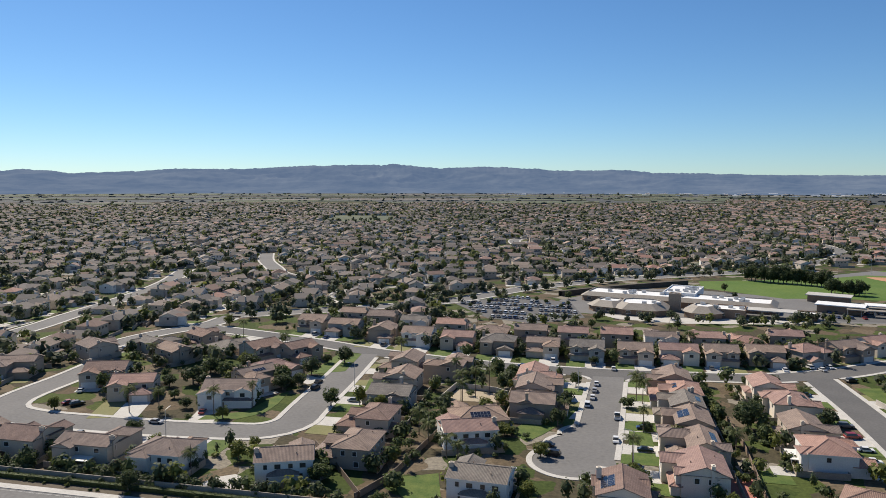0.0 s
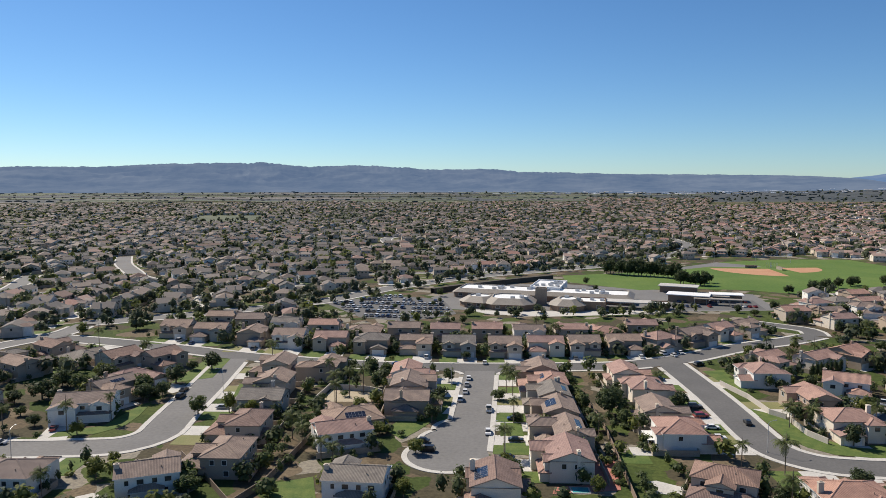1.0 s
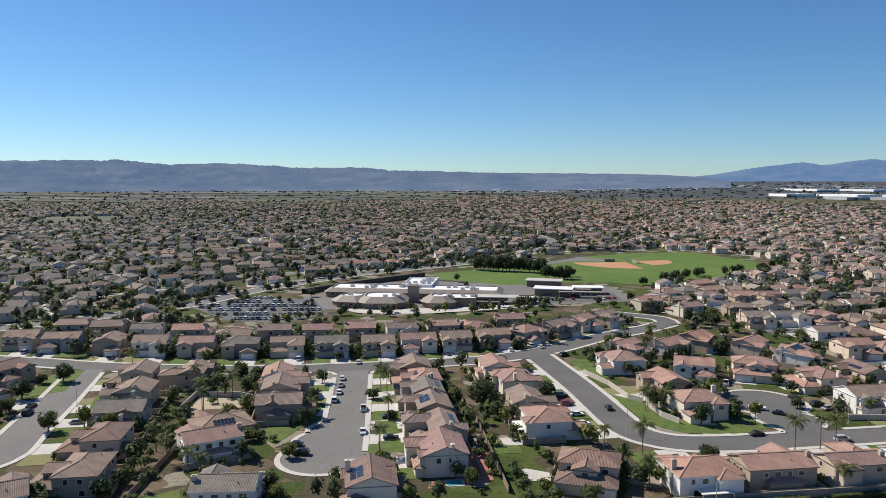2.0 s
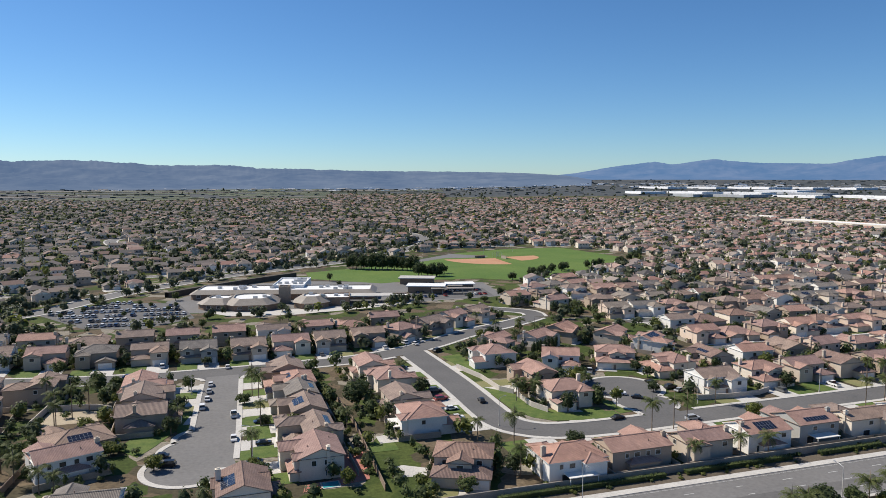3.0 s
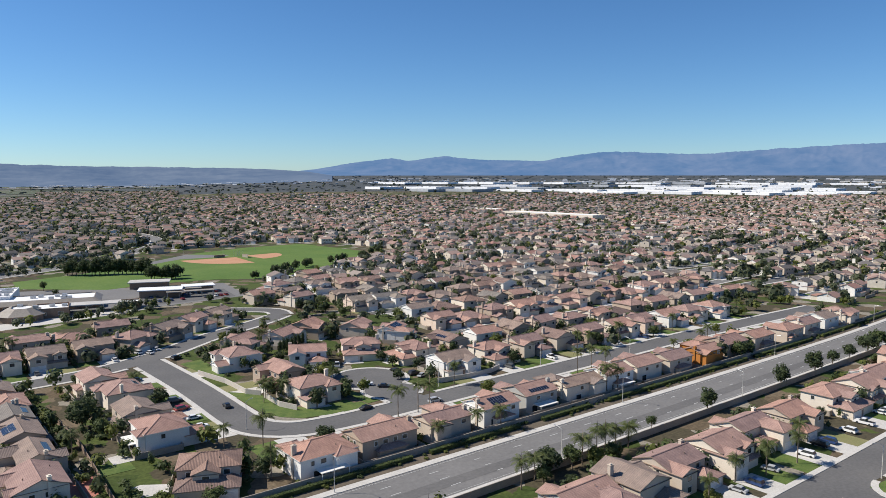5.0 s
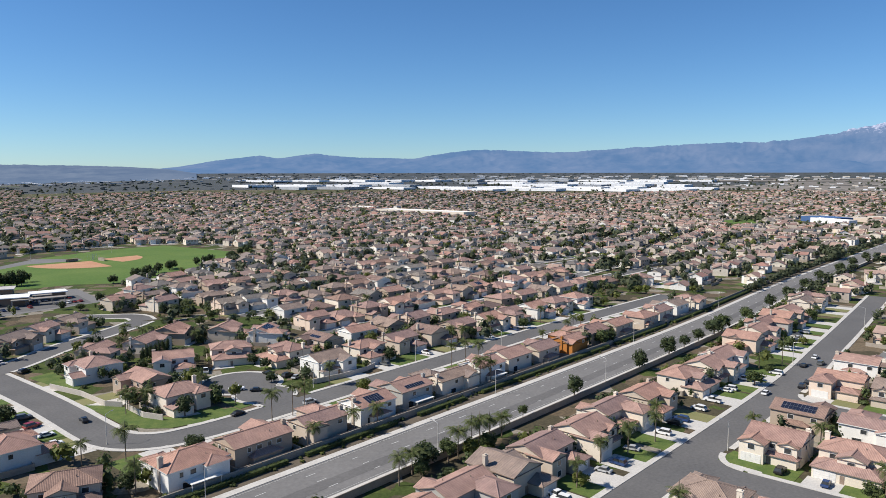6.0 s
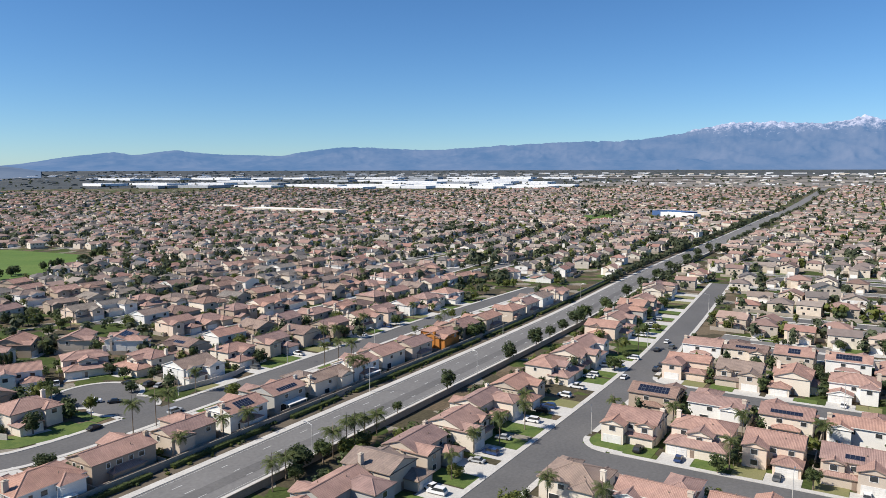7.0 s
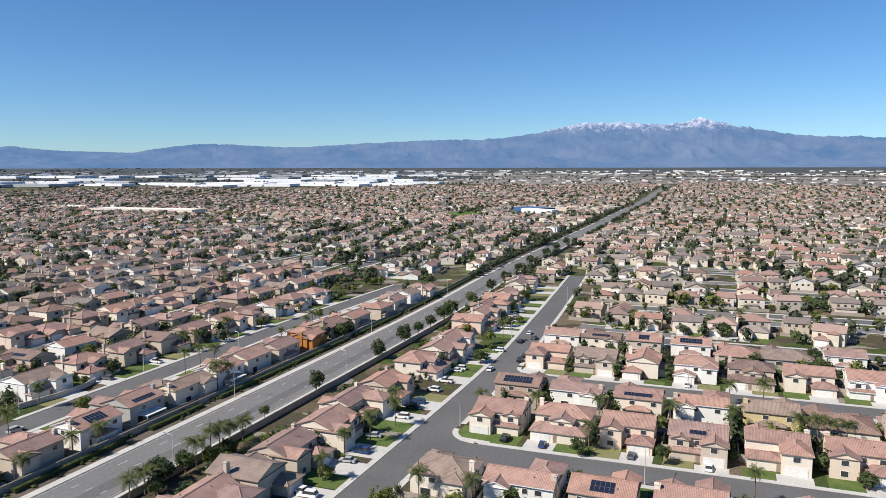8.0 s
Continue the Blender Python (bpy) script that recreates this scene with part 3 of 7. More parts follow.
    if chimney:
        cx = (x0 + 0.3 if lr.random() < 0.5 else x1 - 0.3) if axis == "x" else x0 + 0.3
        cy = (y0 + y1) / 2 + 1.6
        part("chimney", chimney_shape(0.0, h + (y1 - y0) / 2 * PITCH + 0.45), WALLS["beige" if wall == "white" else wall], ob, "stucco chimney", pose(cx, cy, 0))
    if detail > 1 and axis == "x" and math.hypot(x, y) < 206:
        if "vent" not in MESHES:
            v = Shape()
            v.tube((0, 0, -0.2), (0, 0, 0.45), 0.12, 0.12, 6)
            MESHES["vent"] = v.mesh("vent_pipe", FASCIA)
        for vx, vy in ((-3.1, y1 - 2.2), (2.4, y0 + 2.6)):
            part("vent_pipe", MESHES["vent"], None, ob, "", pose(vx, vy, h + min(vy - y0, y1 - vy) * PITCH + 0.2))
    if solar:
        side, cols, rows = solar
        half = (y1 - y0) / 2
        tilt = math.degrees(math.atan(PITCH))
        for i in range(cols):
            for j in range(rows):
                s = 1.6 + 1.7 * j
                rise = s * math.sin(radians(tilt))
                run = s * math.cos(radians(tilt))
                u = (i - (cols - 1) / 2) * 1.04
                if axis == "x":
                    yy, turn = (y1 - run, 180) if side == "back" else (y0 + run, 0)
                    m = pose(u, yy, h + rise + 0.27, tilt, 0, turn)
                else:
                    xx, turn = (x0 + run, -90) if side == "left" else (x1 - run, 90)
                    m = pose(xx, u, h + rise + 0.27, tilt, 0, turn)
                part("solar_panel", solar_mesh(), None, ob, "dark blue solar panel", m)
    if patio:
        p = Shape()
        p.box(-4, 4, y1, y1 + 3.6, 2.55, 2.75, 0, True)
        part("patio_cover", p, TRIM, ob, "white patio cover")
        for px in (-3.8, 3.8):
            q = Shape()
            q.box(px - 0.08, px + 0.08, y1 + 3.3, y1 + 3.46, 0, 2.55)
            part("post", q, TRIM, ob)
    return ob


def yard(x, y, rz, plan, mirror, front=7.5, lawn=True, width=18.0, rear=9.0, walls=True, sx=1.0):
    """Drive, lawn and garden walls of one lot."""
    masses, (gx, gy) = PLANS[plan]
    gx = (-gx if mirror else gx) * sx
    DRIVES.append((x, y, radians(rz), gx, gy))
    m = pose(x, y, 0, 0, 0, rz)
    s = Shape()
    ca, sa = math.cos(radians(rz)), math.sin(radians(rz))
    reach = [f for f in (0.25 * i for i in range(8, 64)) if not clear_of_roads((x + gx * ca - (gy - f) * sa, y + gx * sa + (gy - f) * ca), 1.7)]
    front = reach[0] + 0.8 if reach else front * 0.72
    s.box(gx - (4.6 if gx > 0 else 3.7), gx + (3.7 if gx > 0 else 4.6), gy - front, gy + 0.1, 0, 0.06)
    ob = tagged(part("driveway", s, CONCRETE, m=m), "pale concrete driveway in front of a garage", "driveway", "driveways", "structure")
    if lawn:
        a, b = (-width / 2 + 0.8, gx - 4.7) if gx > 0 else (gx + 4.7, width / 2 - 0.8)
        s = Shape()
        s.box(a, b, gy - front + 0.3, -5.2 if plan in (0, 2) else gy + 1, 0, 0.08)
        tagged(part("lawn", s, LAWN if lawn == 1 else LAWN_DRY, m=m), "mown front lawn of a house", "lawn", "front lawns", "structure")
    if walls:
        s = Shape()
        s.box(-width / 2 - 0.1, -width / 2 + 0.1, -2, rear + 5.5, 0, 1.7)
        s.box(-width / 2, width / 2, rear + 5.5, rear + 5.7, 0, 1.7)
        s.box(-width / 2, -width / 2 + 2.2, -2.2, -2.0, 0, 1.7)
        tagged(part("garden_wall", s, BLOCK, m=m), "tan concrete block garden wall round a back yard", "wall", "garden walls")


# ---- trees ----
def leaf_cloud(seed, clumps, per, leaf, squash=0.85):
    """A crown one metre in radius: clumps of small leaf faces with gaps between."""
    lr = random.Random(seed)
    s = Shape()
    # the shaded heart of the crown, uneven and hidden behind the leaves
    rings = []
    for j in range(6):
        th = math.pi * (j + 0.5) / 6
        rings.append([(lr.uniform(0.5, 0.74) * math.sin(th) * math.cos(1.0472 * i + 0.5 * j), lr.uniform(0.5, 0.74) * math.sin(th) * math.sin(1.0472 * i + 0.5 * j), squash * lr.uniform(0.56, 0.7) * math.cos(th)) for i in range(6)])
    for a, b in zip(rings, rings[1:]):
        for i in range(6):
            k = (i + 1) % 6
            s.poly([a[i], b[i], b[k], a[k]])
    for _ in range(clumps):
        while True:
            c = Vector((lr.uniform(-1, 1), lr.uniform(-1, 1), lr.uniform(-1, 1)))
            if 0.5 < c.length < 0.88:
                break
        c.z *= squash
        rad = lr.uniform(0.16, 0.34)
        for _ in range(per):
            d = Vector((lr.gauss(0, 1), lr.gauss(0, 1), lr.gauss(0, 1))).normalized()
            p = c + d * rad * lr.uniform(0.6, 1.0)
            q = (d + Vector((lr.gauss(0, 0.5), lr.gauss(0, 0.5), lr.gauss(0.3, 0.5)))).to_track_quat("Z", "Y")
            a, b = leaf * lr.uniform(0.6, 1.2), leaf * lr.uniform(0.5, 0.9)
            s.poly([p + q @ Vector(v) for v in ((-a, 0, 0), (0, -b, 0.02), (a, 0, 0), (0, b, 0.02))])
    return s


CROWNS = {}
for _name, _mat in (("mid", LEAF), ("dark", LEAF_DARK), ("light", LEAF_LIGHT)):
    CROWNS[_name] = [leaf_cloud(10 + i, 42, 24, 0.098).mesh("crown", _mat) for i in range(3)]
SHRUBS = {k: [leaf_cloud(40 + i, 18, 17, 0.15).mesh("foliage", m) for i in range(2)] for k, m in (("mid", LEAF), ("dark", LEAF_DARK), ("light", LEAF_LIGHT))}
_s = Shape()
_s.tube((0, 0, 0), (0, 0, 1), 0.5, 0.34, 8)
for _a in range(4):
    _s.tube((0, 0, 0.75), (1.7 * math.cos(1.6 * _a), 1.7 * math.sin(1.6 * _a), 1.5), 0.25, 0.1, 6)
TRUNK = _s.mesh("trunk", BARK)
TREE_WORDS = {"mid": "green leafy garden tree", "dark": "dense dark green tree", "light": "yellow-green leafy tree"}


def tree(x, y, h, r, kind="mid", group="garden trees", low=False):
    ob = thing("tree", TREE_WORDS[kind] + " with a short trunk", "tree", pose(x, y, 0, 0, 0, rng.uniform(0, 360)), group)
    ch = h * 0.47 if low else min(r * 1.05, h * 0.45)
    part("trunk", TRUNK, None, ob, "", Matrix.Diagonal((0.3 * r / 2, 0.3 * r / 2, h - ch * 1.5, 1)))
    part("crown", rng.choice(CROWNS[kind]), None, ob, "", Matrix.Translation((0, 0, h - ch)) @ Matrix.Diagonal((r, r * rng.uniform(0.85, 1.1), ch, 1)))
    return ob


def frond_crown(seed, n=20, droop=1.0):
    lr = random.Random(seed)
    s = Shape()
    for i in range(n):
        a = 2.399 * i + lr.uniform(-0.2, 0.2)
        el = lr.uniform(-0.25, 1.15)
        length = lr.uniform(2.3, 3.1)
        p = Vector((0, 0, 0))
        out = Vector((math.cos(a), math.sin(a), 0))
        side = Vector((-math.sin(a), math.cos(a), 0))
        for k in range(7):
            d = (out * math.cos(el) + Vector((0, 0, math.sin(el)))).normalized()
            q = p + d * length / 7
            wid = (0.28, 0.52, 0.62, 0.6, 0.5, 0.36, 0.2)[k]
            sag = Vector((0, 0, -0.55 * wid))
            for sg in (-1, 1):
                for j in range(2):
                    b0, b1 = p.lerp(q, 0.5 * j), p.lerp(q, 0.5 * j + 0.30)
                    tip = side * sg * wid + sag + d * 0.25
                    s.poly([b0, b1, b1 + tip, b0 + tip * 0.95])
            el -= 0.26 * droop
            p = q
    return s


PALM_CROWNS = [frond_crown(i, 20).mesh("crown", FROND) for i in range(3)]
_s = Shape()
for _k in range(5):
    _s.tube((0.02 * _k * _k, 0, _k / 5), (0.02 * (_k + 1) ** 2, 0, (_k + 1) / 5), 1.0 - 0.08 * _k, 0.94 - 0.08 * _k, 8)
PALM_TRUNK = _s.mesh("trunk", BARK)


def palm(x, y, h, size=1.0, group="palms"):
    ob = thing("palm_tree", "slender palm with arching feathery green fronds", "palm tree", pose(x, y, 0, 0, 0, rng.uniform(0, 360)), group)
    part("trunk", PALM_TRUNK, None, ob, "", Matrix.Diagonal((0.17, 0.17, h, 1)))
    part("crown", rng.choice(PALM_CROWNS), None, ob, "", Matrix.Translation((0.08, 0, h)) @ Matrix.Scale(size, 4))
    return ob


def shrub(x, y, r, h, kind="mid", group="shrubs"):
    ob = thing("shrub", "low rounded green shrub on a planted verge", "shrub", pose(x, y, 0), group)
    part("foliage", rng.choice(SHRUBS[kind]), None, ob, "", Matrix.Translation((0, 0, h * 0.45)) @ Matrix.Diagonal((r, r, h * 0.6, 1)))


# ---- cars ----
def car_parts(kind):
    b, g = Shape(), Shape()
    ln, wd = {"sedan": (4.6, 1.8), "suv": (4.8, 1.95), "pickup": (5.6, 2.0)}[kind]
    hood, top = {"sedan": (0.85, 1.42), "suv": (1.05, 1.75), "pickup": (1.08, 1.82)}[kind]
    prof = [(-ln / 2, 0.35), (-ln / 2, hood - 0.12), (-ln / 2 + 0.15, hood), (ln / 2 - 0.3, hood - 0.05), (ln / 2, hood - 0.3), (ln / 2, 0.35)]

    def extrude(sh, pr, half, mat, taper=0.0):
        zmax, zmin = max(p[1] for p in pr), min(p[1] for p in pr)
        hw = lambda z: half - taper * (z - zmin) / max(zmax - zmin, 0.01)  # noqa: E731
        n = len(pr)
        sh.poly([(x, -hw(z), z) for x, z in pr][::-1], mat)
        sh.poly([(x, hw(z), z) for x, z in pr], mat)
        for i in range(n):
            (xa, za), (xb, zb) = pr[i], pr[(i + 1) % n]
            sh.poly([(xa, -hw(za), za), (xb, -hw(zb), zb), (xb, hw(zb), zb), (xa, hw(za), za)][::-1], mat)

    extrude(b, prof, wd / 2, 0, 0.04)
    r0, r1, f1, f0 = {"sedan": (-1.75, -1.1, 0.45, 1.2), "suv": (-2.3, -1.95, 0.5, 1.15), "pickup": (-0.55, -0.4, 0.75, 1.35)}[kind]
    extrude(g, [(r0, hood - 0.03), (r1, top - 0.06), (f1, top - 0.06), (f0, hood - 0.03)], wd / 2 - 0.06, 0, 0.16)
    t = Shape()
    t.box(r1 - 0.02, f1 + 0.02, -wd / 2 + 0.2, wd / 2 - 0.2, top - 0.07, top)
    if kind == "pickup":
        b.box(-2.7, -0.6, -0.85, 0.85, hood, hood + 0.02, 1)
    wh = Shape()
    wh.tube((0, -0.11, 0), (0, 0.11, 0), 0.34, 0.34, 12)
    wh.poly([(0.34 * math.cos(0.5236 * i), -0.11, 0.34 * math.sin(0.5236 * i)) for i in range(12)])
    return b, g, t, wh, ln, wd


CAR_LIB = {}


def car(x, y, rz, colour="white", kind="sedan", group="parked cars", z=0.03):
    if (colour, kind, group) not in CAR_LIB:
        b, g, t, wh, ln, wd = car_parts(kind)
        if group != "parked cars":
            for extra, slot in ((g, 1), (t, 0)):
                n = len(b.v)
                b.v += extra.v
                b.f += [tuple(i + n for i in f) for f in extra.f]
                b.m += [slot] * len(extra.f)
                b.uv += extra.uv
            ob = tagged(part("car", b, [CARS[colour], GLASS], m=pose(x, y, z, 0, 0, rz)), f"{colour} {kind} parked in a " + ("marked bay" if "school" in group else "house driveway"), "car", group)
            CAR_LIB[colour, kind, group] = ob
            return ob
        ob = thing("car", f"{colour} {kind} parked on asphalt", "car", pose(x, y, z, 0, 0, rz), group)
        part("body", b, [CARS[colour], RUBBER], ob)
        part("cabin_glass", g, GLASS, ob, "dark windows")
        part("car_roof", t, CARS[colour], ob)
        wm = wh.mesh("wheel", RUBBER)
        for wx in (-ln * 0.31, ln * 0.31):
            for wy in (-wd / 2 + 0.1, wd / 2 - 0.1):
                part("wheel", wm, None, ob, "", pose(wx, wy, 0.34))
        CAR_LIB[colour, kind, group] = ob
        return ob
    return copy_thing(CAR_LIB[colour, kind, group], pose(x, y, z, 0, 0, rz))


CAR_COLOURS = ["white", "white", "black", "silver", "grey", "grey", "red", "blue"]


# ---- roads, kerbs and pavements ----
def road(name, line, hw, mat, label, closed_end=None, walk_w=1.6, verge=0.0, z=0.03):
    pts = smooth_line(line)
    s = Shape()
    ribbon(s, pts, -hw, hw, 0, z, 0, False)
    for i, ((cx, cy), r) in enumerate(closed_end or ()):
        z += 0.004
        s.poly([(cx + r * math.cos(2 * math.pi * i / 32), cy + r * math.sin(2 * math.pi * i / 32), z + 0.006) for i in range(32)])
    tagged(part(name, s, mat), label, "road", kind="structure")
    return pts


CORNERS = [((181.3, 70.2), (1, -1), 9.0), ((169.7, 70.2), (-1, -1), 8.0), ((252.5, 70.3), (1, -1), 7.0), ((241.5, 70.2), (-1, -1), 7.0),
           ((10.0, 284.8), (1, -1), 6.0), ((-2.4, 284.6), (-1, -1), 6.0)]


def kerb_side(pts, o0, o1, others, label="pale concrete pavement and kerb along a street", bulb=None):
    """Pavement with its kerb, left out where another road joins."""
    s = Shape()
    run = []
    flush = lambda: ribbon(s, run, o0, o1, 0, 0.16) if len(run) > 1 else None  # noqa: E731
    for i, p in enumerate(pts):
        d = (pts[min(i + 1, len(pts) - 1)] - pts[max(i - 1, 0)]).normalized()
        mid = p + Vector((d.y, -d.x)) * (o0 + o1) / 2
        if any(seg_dist(mid, ln) < hw + 0.6 for ln, hw in others) or any(math.dist(mid, c) < r + 0.5 for c, r in bulb or ()) \
                or any(-1 < (mid.x - c[0]) * w[0] < r and -1 < (mid.y - c[1]) * w[1] < r for c, w, r in CORNERS):
            flush()
            run = []
        else:
            run.append(p)
    flush()
    if s.f:
        tagged(part("pavement", s, CONCRETE), label, "pavement", kind="structure")


def ring_walk(c, r, others, rest=(), w=1.6):
    s = Shape()
    n = 64
    for i in range(n):
        a, b = 2 * math.pi * i / n, 2 * math.pi * (i + 1) / n
        mid = ((r + w / 2) * math.cos((a + b) / 2) + c[0], (r + w / 2) * math.sin((a + b) / 2) + c[1])
        if (-20 < c[0] < 0 and mid[0] > 2) or any(seg_dist(mid, ln) < hw + 0.4 for ln, hw in others) or any(math.dist(mid, o) < r2 + 0.3 for o, r2 in rest):
            continue
        q = [(c[0] + rr * math.cos(t), c[1] + rr * math.sin(t)) for rr, t in ((r, a), (r + w, a), (r + w, b), (r, b))]
        s.poly([(x, y, 0.16) for x, y in q])
        s.poly([(*q[0], 0), (*q[0], 0.16), (*q[3], 0.16), (*q[3], 0)])
        s.poly([(*q[1], 0.16), (*q[1], 0), (*q[2], 0), (*q[2], 0.16)])
    tagged(part("pavement", s, CONCRETE), "curved concrete pavement round a dead-end street", "pavement", kind="structure")


def round_corner(c, w, r):
    """Asphalt let into a street corner and the curved pavement behind it."""
    m = (c[0] + w[0] * r, c[1] + w[1] * r)
    bow = lambda q: [(m[0] - w[0] * q * math.cos(1.5708 * i / 10), m[1] - w[1] * q * math.sin(1.5708 * i / 10)) for i in range(11)]  # noqa: E731
    kerb, back = bow(r), bow(r - 1.7)
    s = Shape()
    far = (c[0] - w[0] * 0.4, c[1] - w[1] * 0.4)
    for a, b in zip(kerb, kerb[1:]):
        s.poly([(*p, 0.056) for p in ((far, a, b) if w[0] * w[1] > 0 else (far, b, a))])
    tagged(part("road", s, ASPHALT), "grey asphalt at a rounded street corner", "road", kind="structure")
    s = Shape()
    for i in range(10):
        q = [kerb[i], kerb[i + 1], back[i + 1], back[i]]
        s.poly([(*p, 0.16) for p in (q if w[0] * w[1] > 0 else q[::-1])])
        s.poly([(*kerb[i], 0), (*kerb[i + 1], 0), (*kerb[i + 1], 0.16), (*kerb[i], 0.16)])
    tagged(part("pavement", s, CONCRETE), "curved concrete pavement at a street corner", "pavement", kind="structure")


for _c, _w, _r in CORNERS:
    round_corner(_c, _w, _r)
BULB_CUL, BULB_E = [((141, 224), 13.5), ((139, 206), 9.5)], [((-6, 194), 11.3), ((-4.5, 206), 9.5), ((-2.5, 216), 7.8)]
for line, hw in ROADS:
    mat = ASPHALT_OLD if line in (AVENUE, STREET_E, STREET_F, WEST_A, WEST_B, WEST_C, SCHOOL_ROAD, FAR_ROAD) else ASPHALT
    bulb = BULB_CUL if line is CUL else BULB_E if line is STREET_E else None
    k = [i for i, r in enumerate(ROADS) if r[0] is line][0]
    pts = road("road", line, hw, mat, "grey asphalt residential street" if line is not AVENUE else "wide grey asphalt avenue with dashed lane lines",
               bulb, z=0.03 + 0.007 * (k % 4) + (0.02 if line is AVENUE else 0))
    others = [r for r in ROADS if r[0] is not line]
    w = 2.4 if line is AVENUE else 1.7
    near = [p for p in pts if math.hypot(p.x, p.y) < 1400]
    kerb_side(near, hw, hw + w, others, bulb=bulb)
    kerb_side(near, -hw - w, -hw, others, bulb=bulb)
    for one in bulb or ():
        ring_walk(*one, [(line, hw)] + [r for r in others if seg_dist(one[0], r[0]) < 40], [b for b in bulb if b is not one])
mend = Shape()
ribbon(mend, [p for p in smooth_line(AVENUE) if p.x < 640], 0.6, 4.6, 0, 0.075, 0, False)
tagged(part("road", mend, ASPHALT_MID), "darker relaid asphalt lane along the avenue", "road", kind="structure")
# lane dashes on the avenue, 3.7 m marks every 14.6 m
AV = smooth_line(AVENUE, 1.0)
dash = Shape()
for off in (-4.4, 0.0, 4.4):
    acc = 0.0
    run = []
    for p, q in zip(AV, AV[1:]):
        if p.x > 900:
            break
        acc += (q - p).length
        if acc % 14.63 < 3.7:
            run.append(p)
        elif run:
            ribbon(dash, run, off - 0.1, off + 0.1, 0, 0.085, 0, False)
            run = []
for off in (7.9, -7.9):
    ribbon(dash, [p for p in AV if p.x < 900], off - 0.05, off + 0.05, 0, 0.085, 0, False)
tagged(part("lane_marking", dash, PAINT), "worn white lane dashes and lines on the avenue", "road marking", kind="stuff")


# ---- the houses along the near streets ----
def row(spots, rz, roofs, walls, plans, detail=2, lawn=1, **more):
    for i, (x, y) in enumerate(spots):
        pl, mi = plans[i % len(plans)], (i * 7 + int(x)) % 3 == 0
        r, w = roofs[i % len(roofs)], walls[i % len(walls)]
        sizes = more.get("sizes", (1.0, 1.06, 0.96, 1.02))
        sx, turn = sizes[i % len(sizes)], rz + more.get("skew", 0) + (rng.uniform(-1, 1) * more["jitter"] if "jitter" in more else 0)
        house(x, y, turn, r, w, pl, detail if math.hypot(x, y) < 206 else 1 if math.hypot(x, y) < 315 else 0, mi, more.get("solar", {}).get(i), i in more.get("patio", ()), (i + int(y)) % 4 != 0, sx=sx)
        yard(x, y, turn, pl, mi, more.get("front", 7.0), lawn if (i * 5 + int(x)) % 4 else 2, more.get("width", 18.0), more.get("rear", 7.0), sx=sx)


# between the avenue and street D
row([(86, 163), (105.5, 164), (126, 164), (146.2, 164), (165, 165), (184.5, 165), (203.8, 165), (221.5, 165), (239, 164), (259, 164), (280, 164), (301, 164), (326, 164), (345, 164), (366, 164), (386, 164)], 180,
    ["terra", "pink", "pink", "terra", "pink", "tan", "pink", "pink", "pink", "terra", "terra", "terra", "terra", "pink", "tan", "pink"],
    ["white", "tan", "beige", "white", "grey", "cream", "white", "cream", "beige", "orange", "tan", "beige", "beige", "cream", "white", "cream"],
    [1, 0, 6, 0, 2, 6, 0, 2, 0, 6, 2, 0, 3, 0, 2, 6], solar={3: ("back", 6, 2), 4: ("back", 8, 1)}, patio=(0, 4, 6), rear=4.0, front=12.6, width=19,
    sizes=(1.13, 1.22, 0.98, 1.0, 1.0, 1.2, 1.02, 1.05, 1.0, 1.1, 1.1, 1.1, 1.05, 1.05, 1.05, 1.05))
# north side of street B
row([(101, 99), (119, 99), (135, 100), (151, 100), (170, 100), (190, 101), (210, 101), (240, 101), (258, 101), (276, 102), (312, 106), (331, 107), (351, 109), (370, 110), (389, 111), (421, 114), (440, 116)], 0,
    ["terra", "pink", "tan", "pink", "pink", "pink", "terra", "pink", "pink", "pink", "terra", "pink", "terra"],
    ["cream", "grey", "beige", "beige", "cream", "cream", "beige", "cream", "cream", "white", "peach"],
    [0, 6, 5, 0, 2, 6, 0, 3, 2, 0, 5], rear=7.0, front=11.8)
# far side of street C and the rows behind it
row([(198, 58), (198, 40), (198, 22), (197, 4), (197, -15), (198, -34), (198, -53)], -90,
    ["terra", "pink", "terra", "pink", "terra", "terra", "pink"], ["cream", "cream", "peach", "beige", "cream", "peach", "white"],
    [2, 3, 0, 2, 6, 0, 1], solar={3: ("front", 4, 1)}, front=6.8, rear=5.0)
row([(227, 60), (227, 41), (226, 22), (227, 4), (226, -15), (227, -33), (227, -51)], 90,
    ["brown", "pink", "terra", "terra", "tan", "brown", "pink"], ["tan", "white", "cream", "white", "yellow", "cream", "beige"],
    [0, 6, 0, 6, 0, 4, 0], solar={0: ("back", 9, 2), 2: ("back", 8, 1), 5: ("back", 7, 1)}, front=5.0, rear=5.0)
row([(268, 60), (268, 42), (268, 25), (269, 7), (268, -11), (269, -29), (269, -47)], -90,
    ["terra", "tan", "terra", "pink", "brown", "terra", "terra"], ["peach", "beige", "cream", "white", "beige", "cream", "white"],
    [6, 2, 5, 1, 3, 0, 2], 1, front=5.0, rear=5.0)
row([(301, 61), (302, 45), (301, 28), (302, 10), (301, -7), (302, -25), (303, -44)], 90,
    ["pink", "brown", "terra", "pink", "terra", "tan", "pink"], ["white", "cream", "beige", "white", "beige", "grey", "white"],
    [0, 6, 2, 0, 4, 4, 0], 1, solar={1: ("back", 7, 1), 2: ("back", 4, 2), 3: ("back", 8, 2)}, front=5.0, rear=5.0)
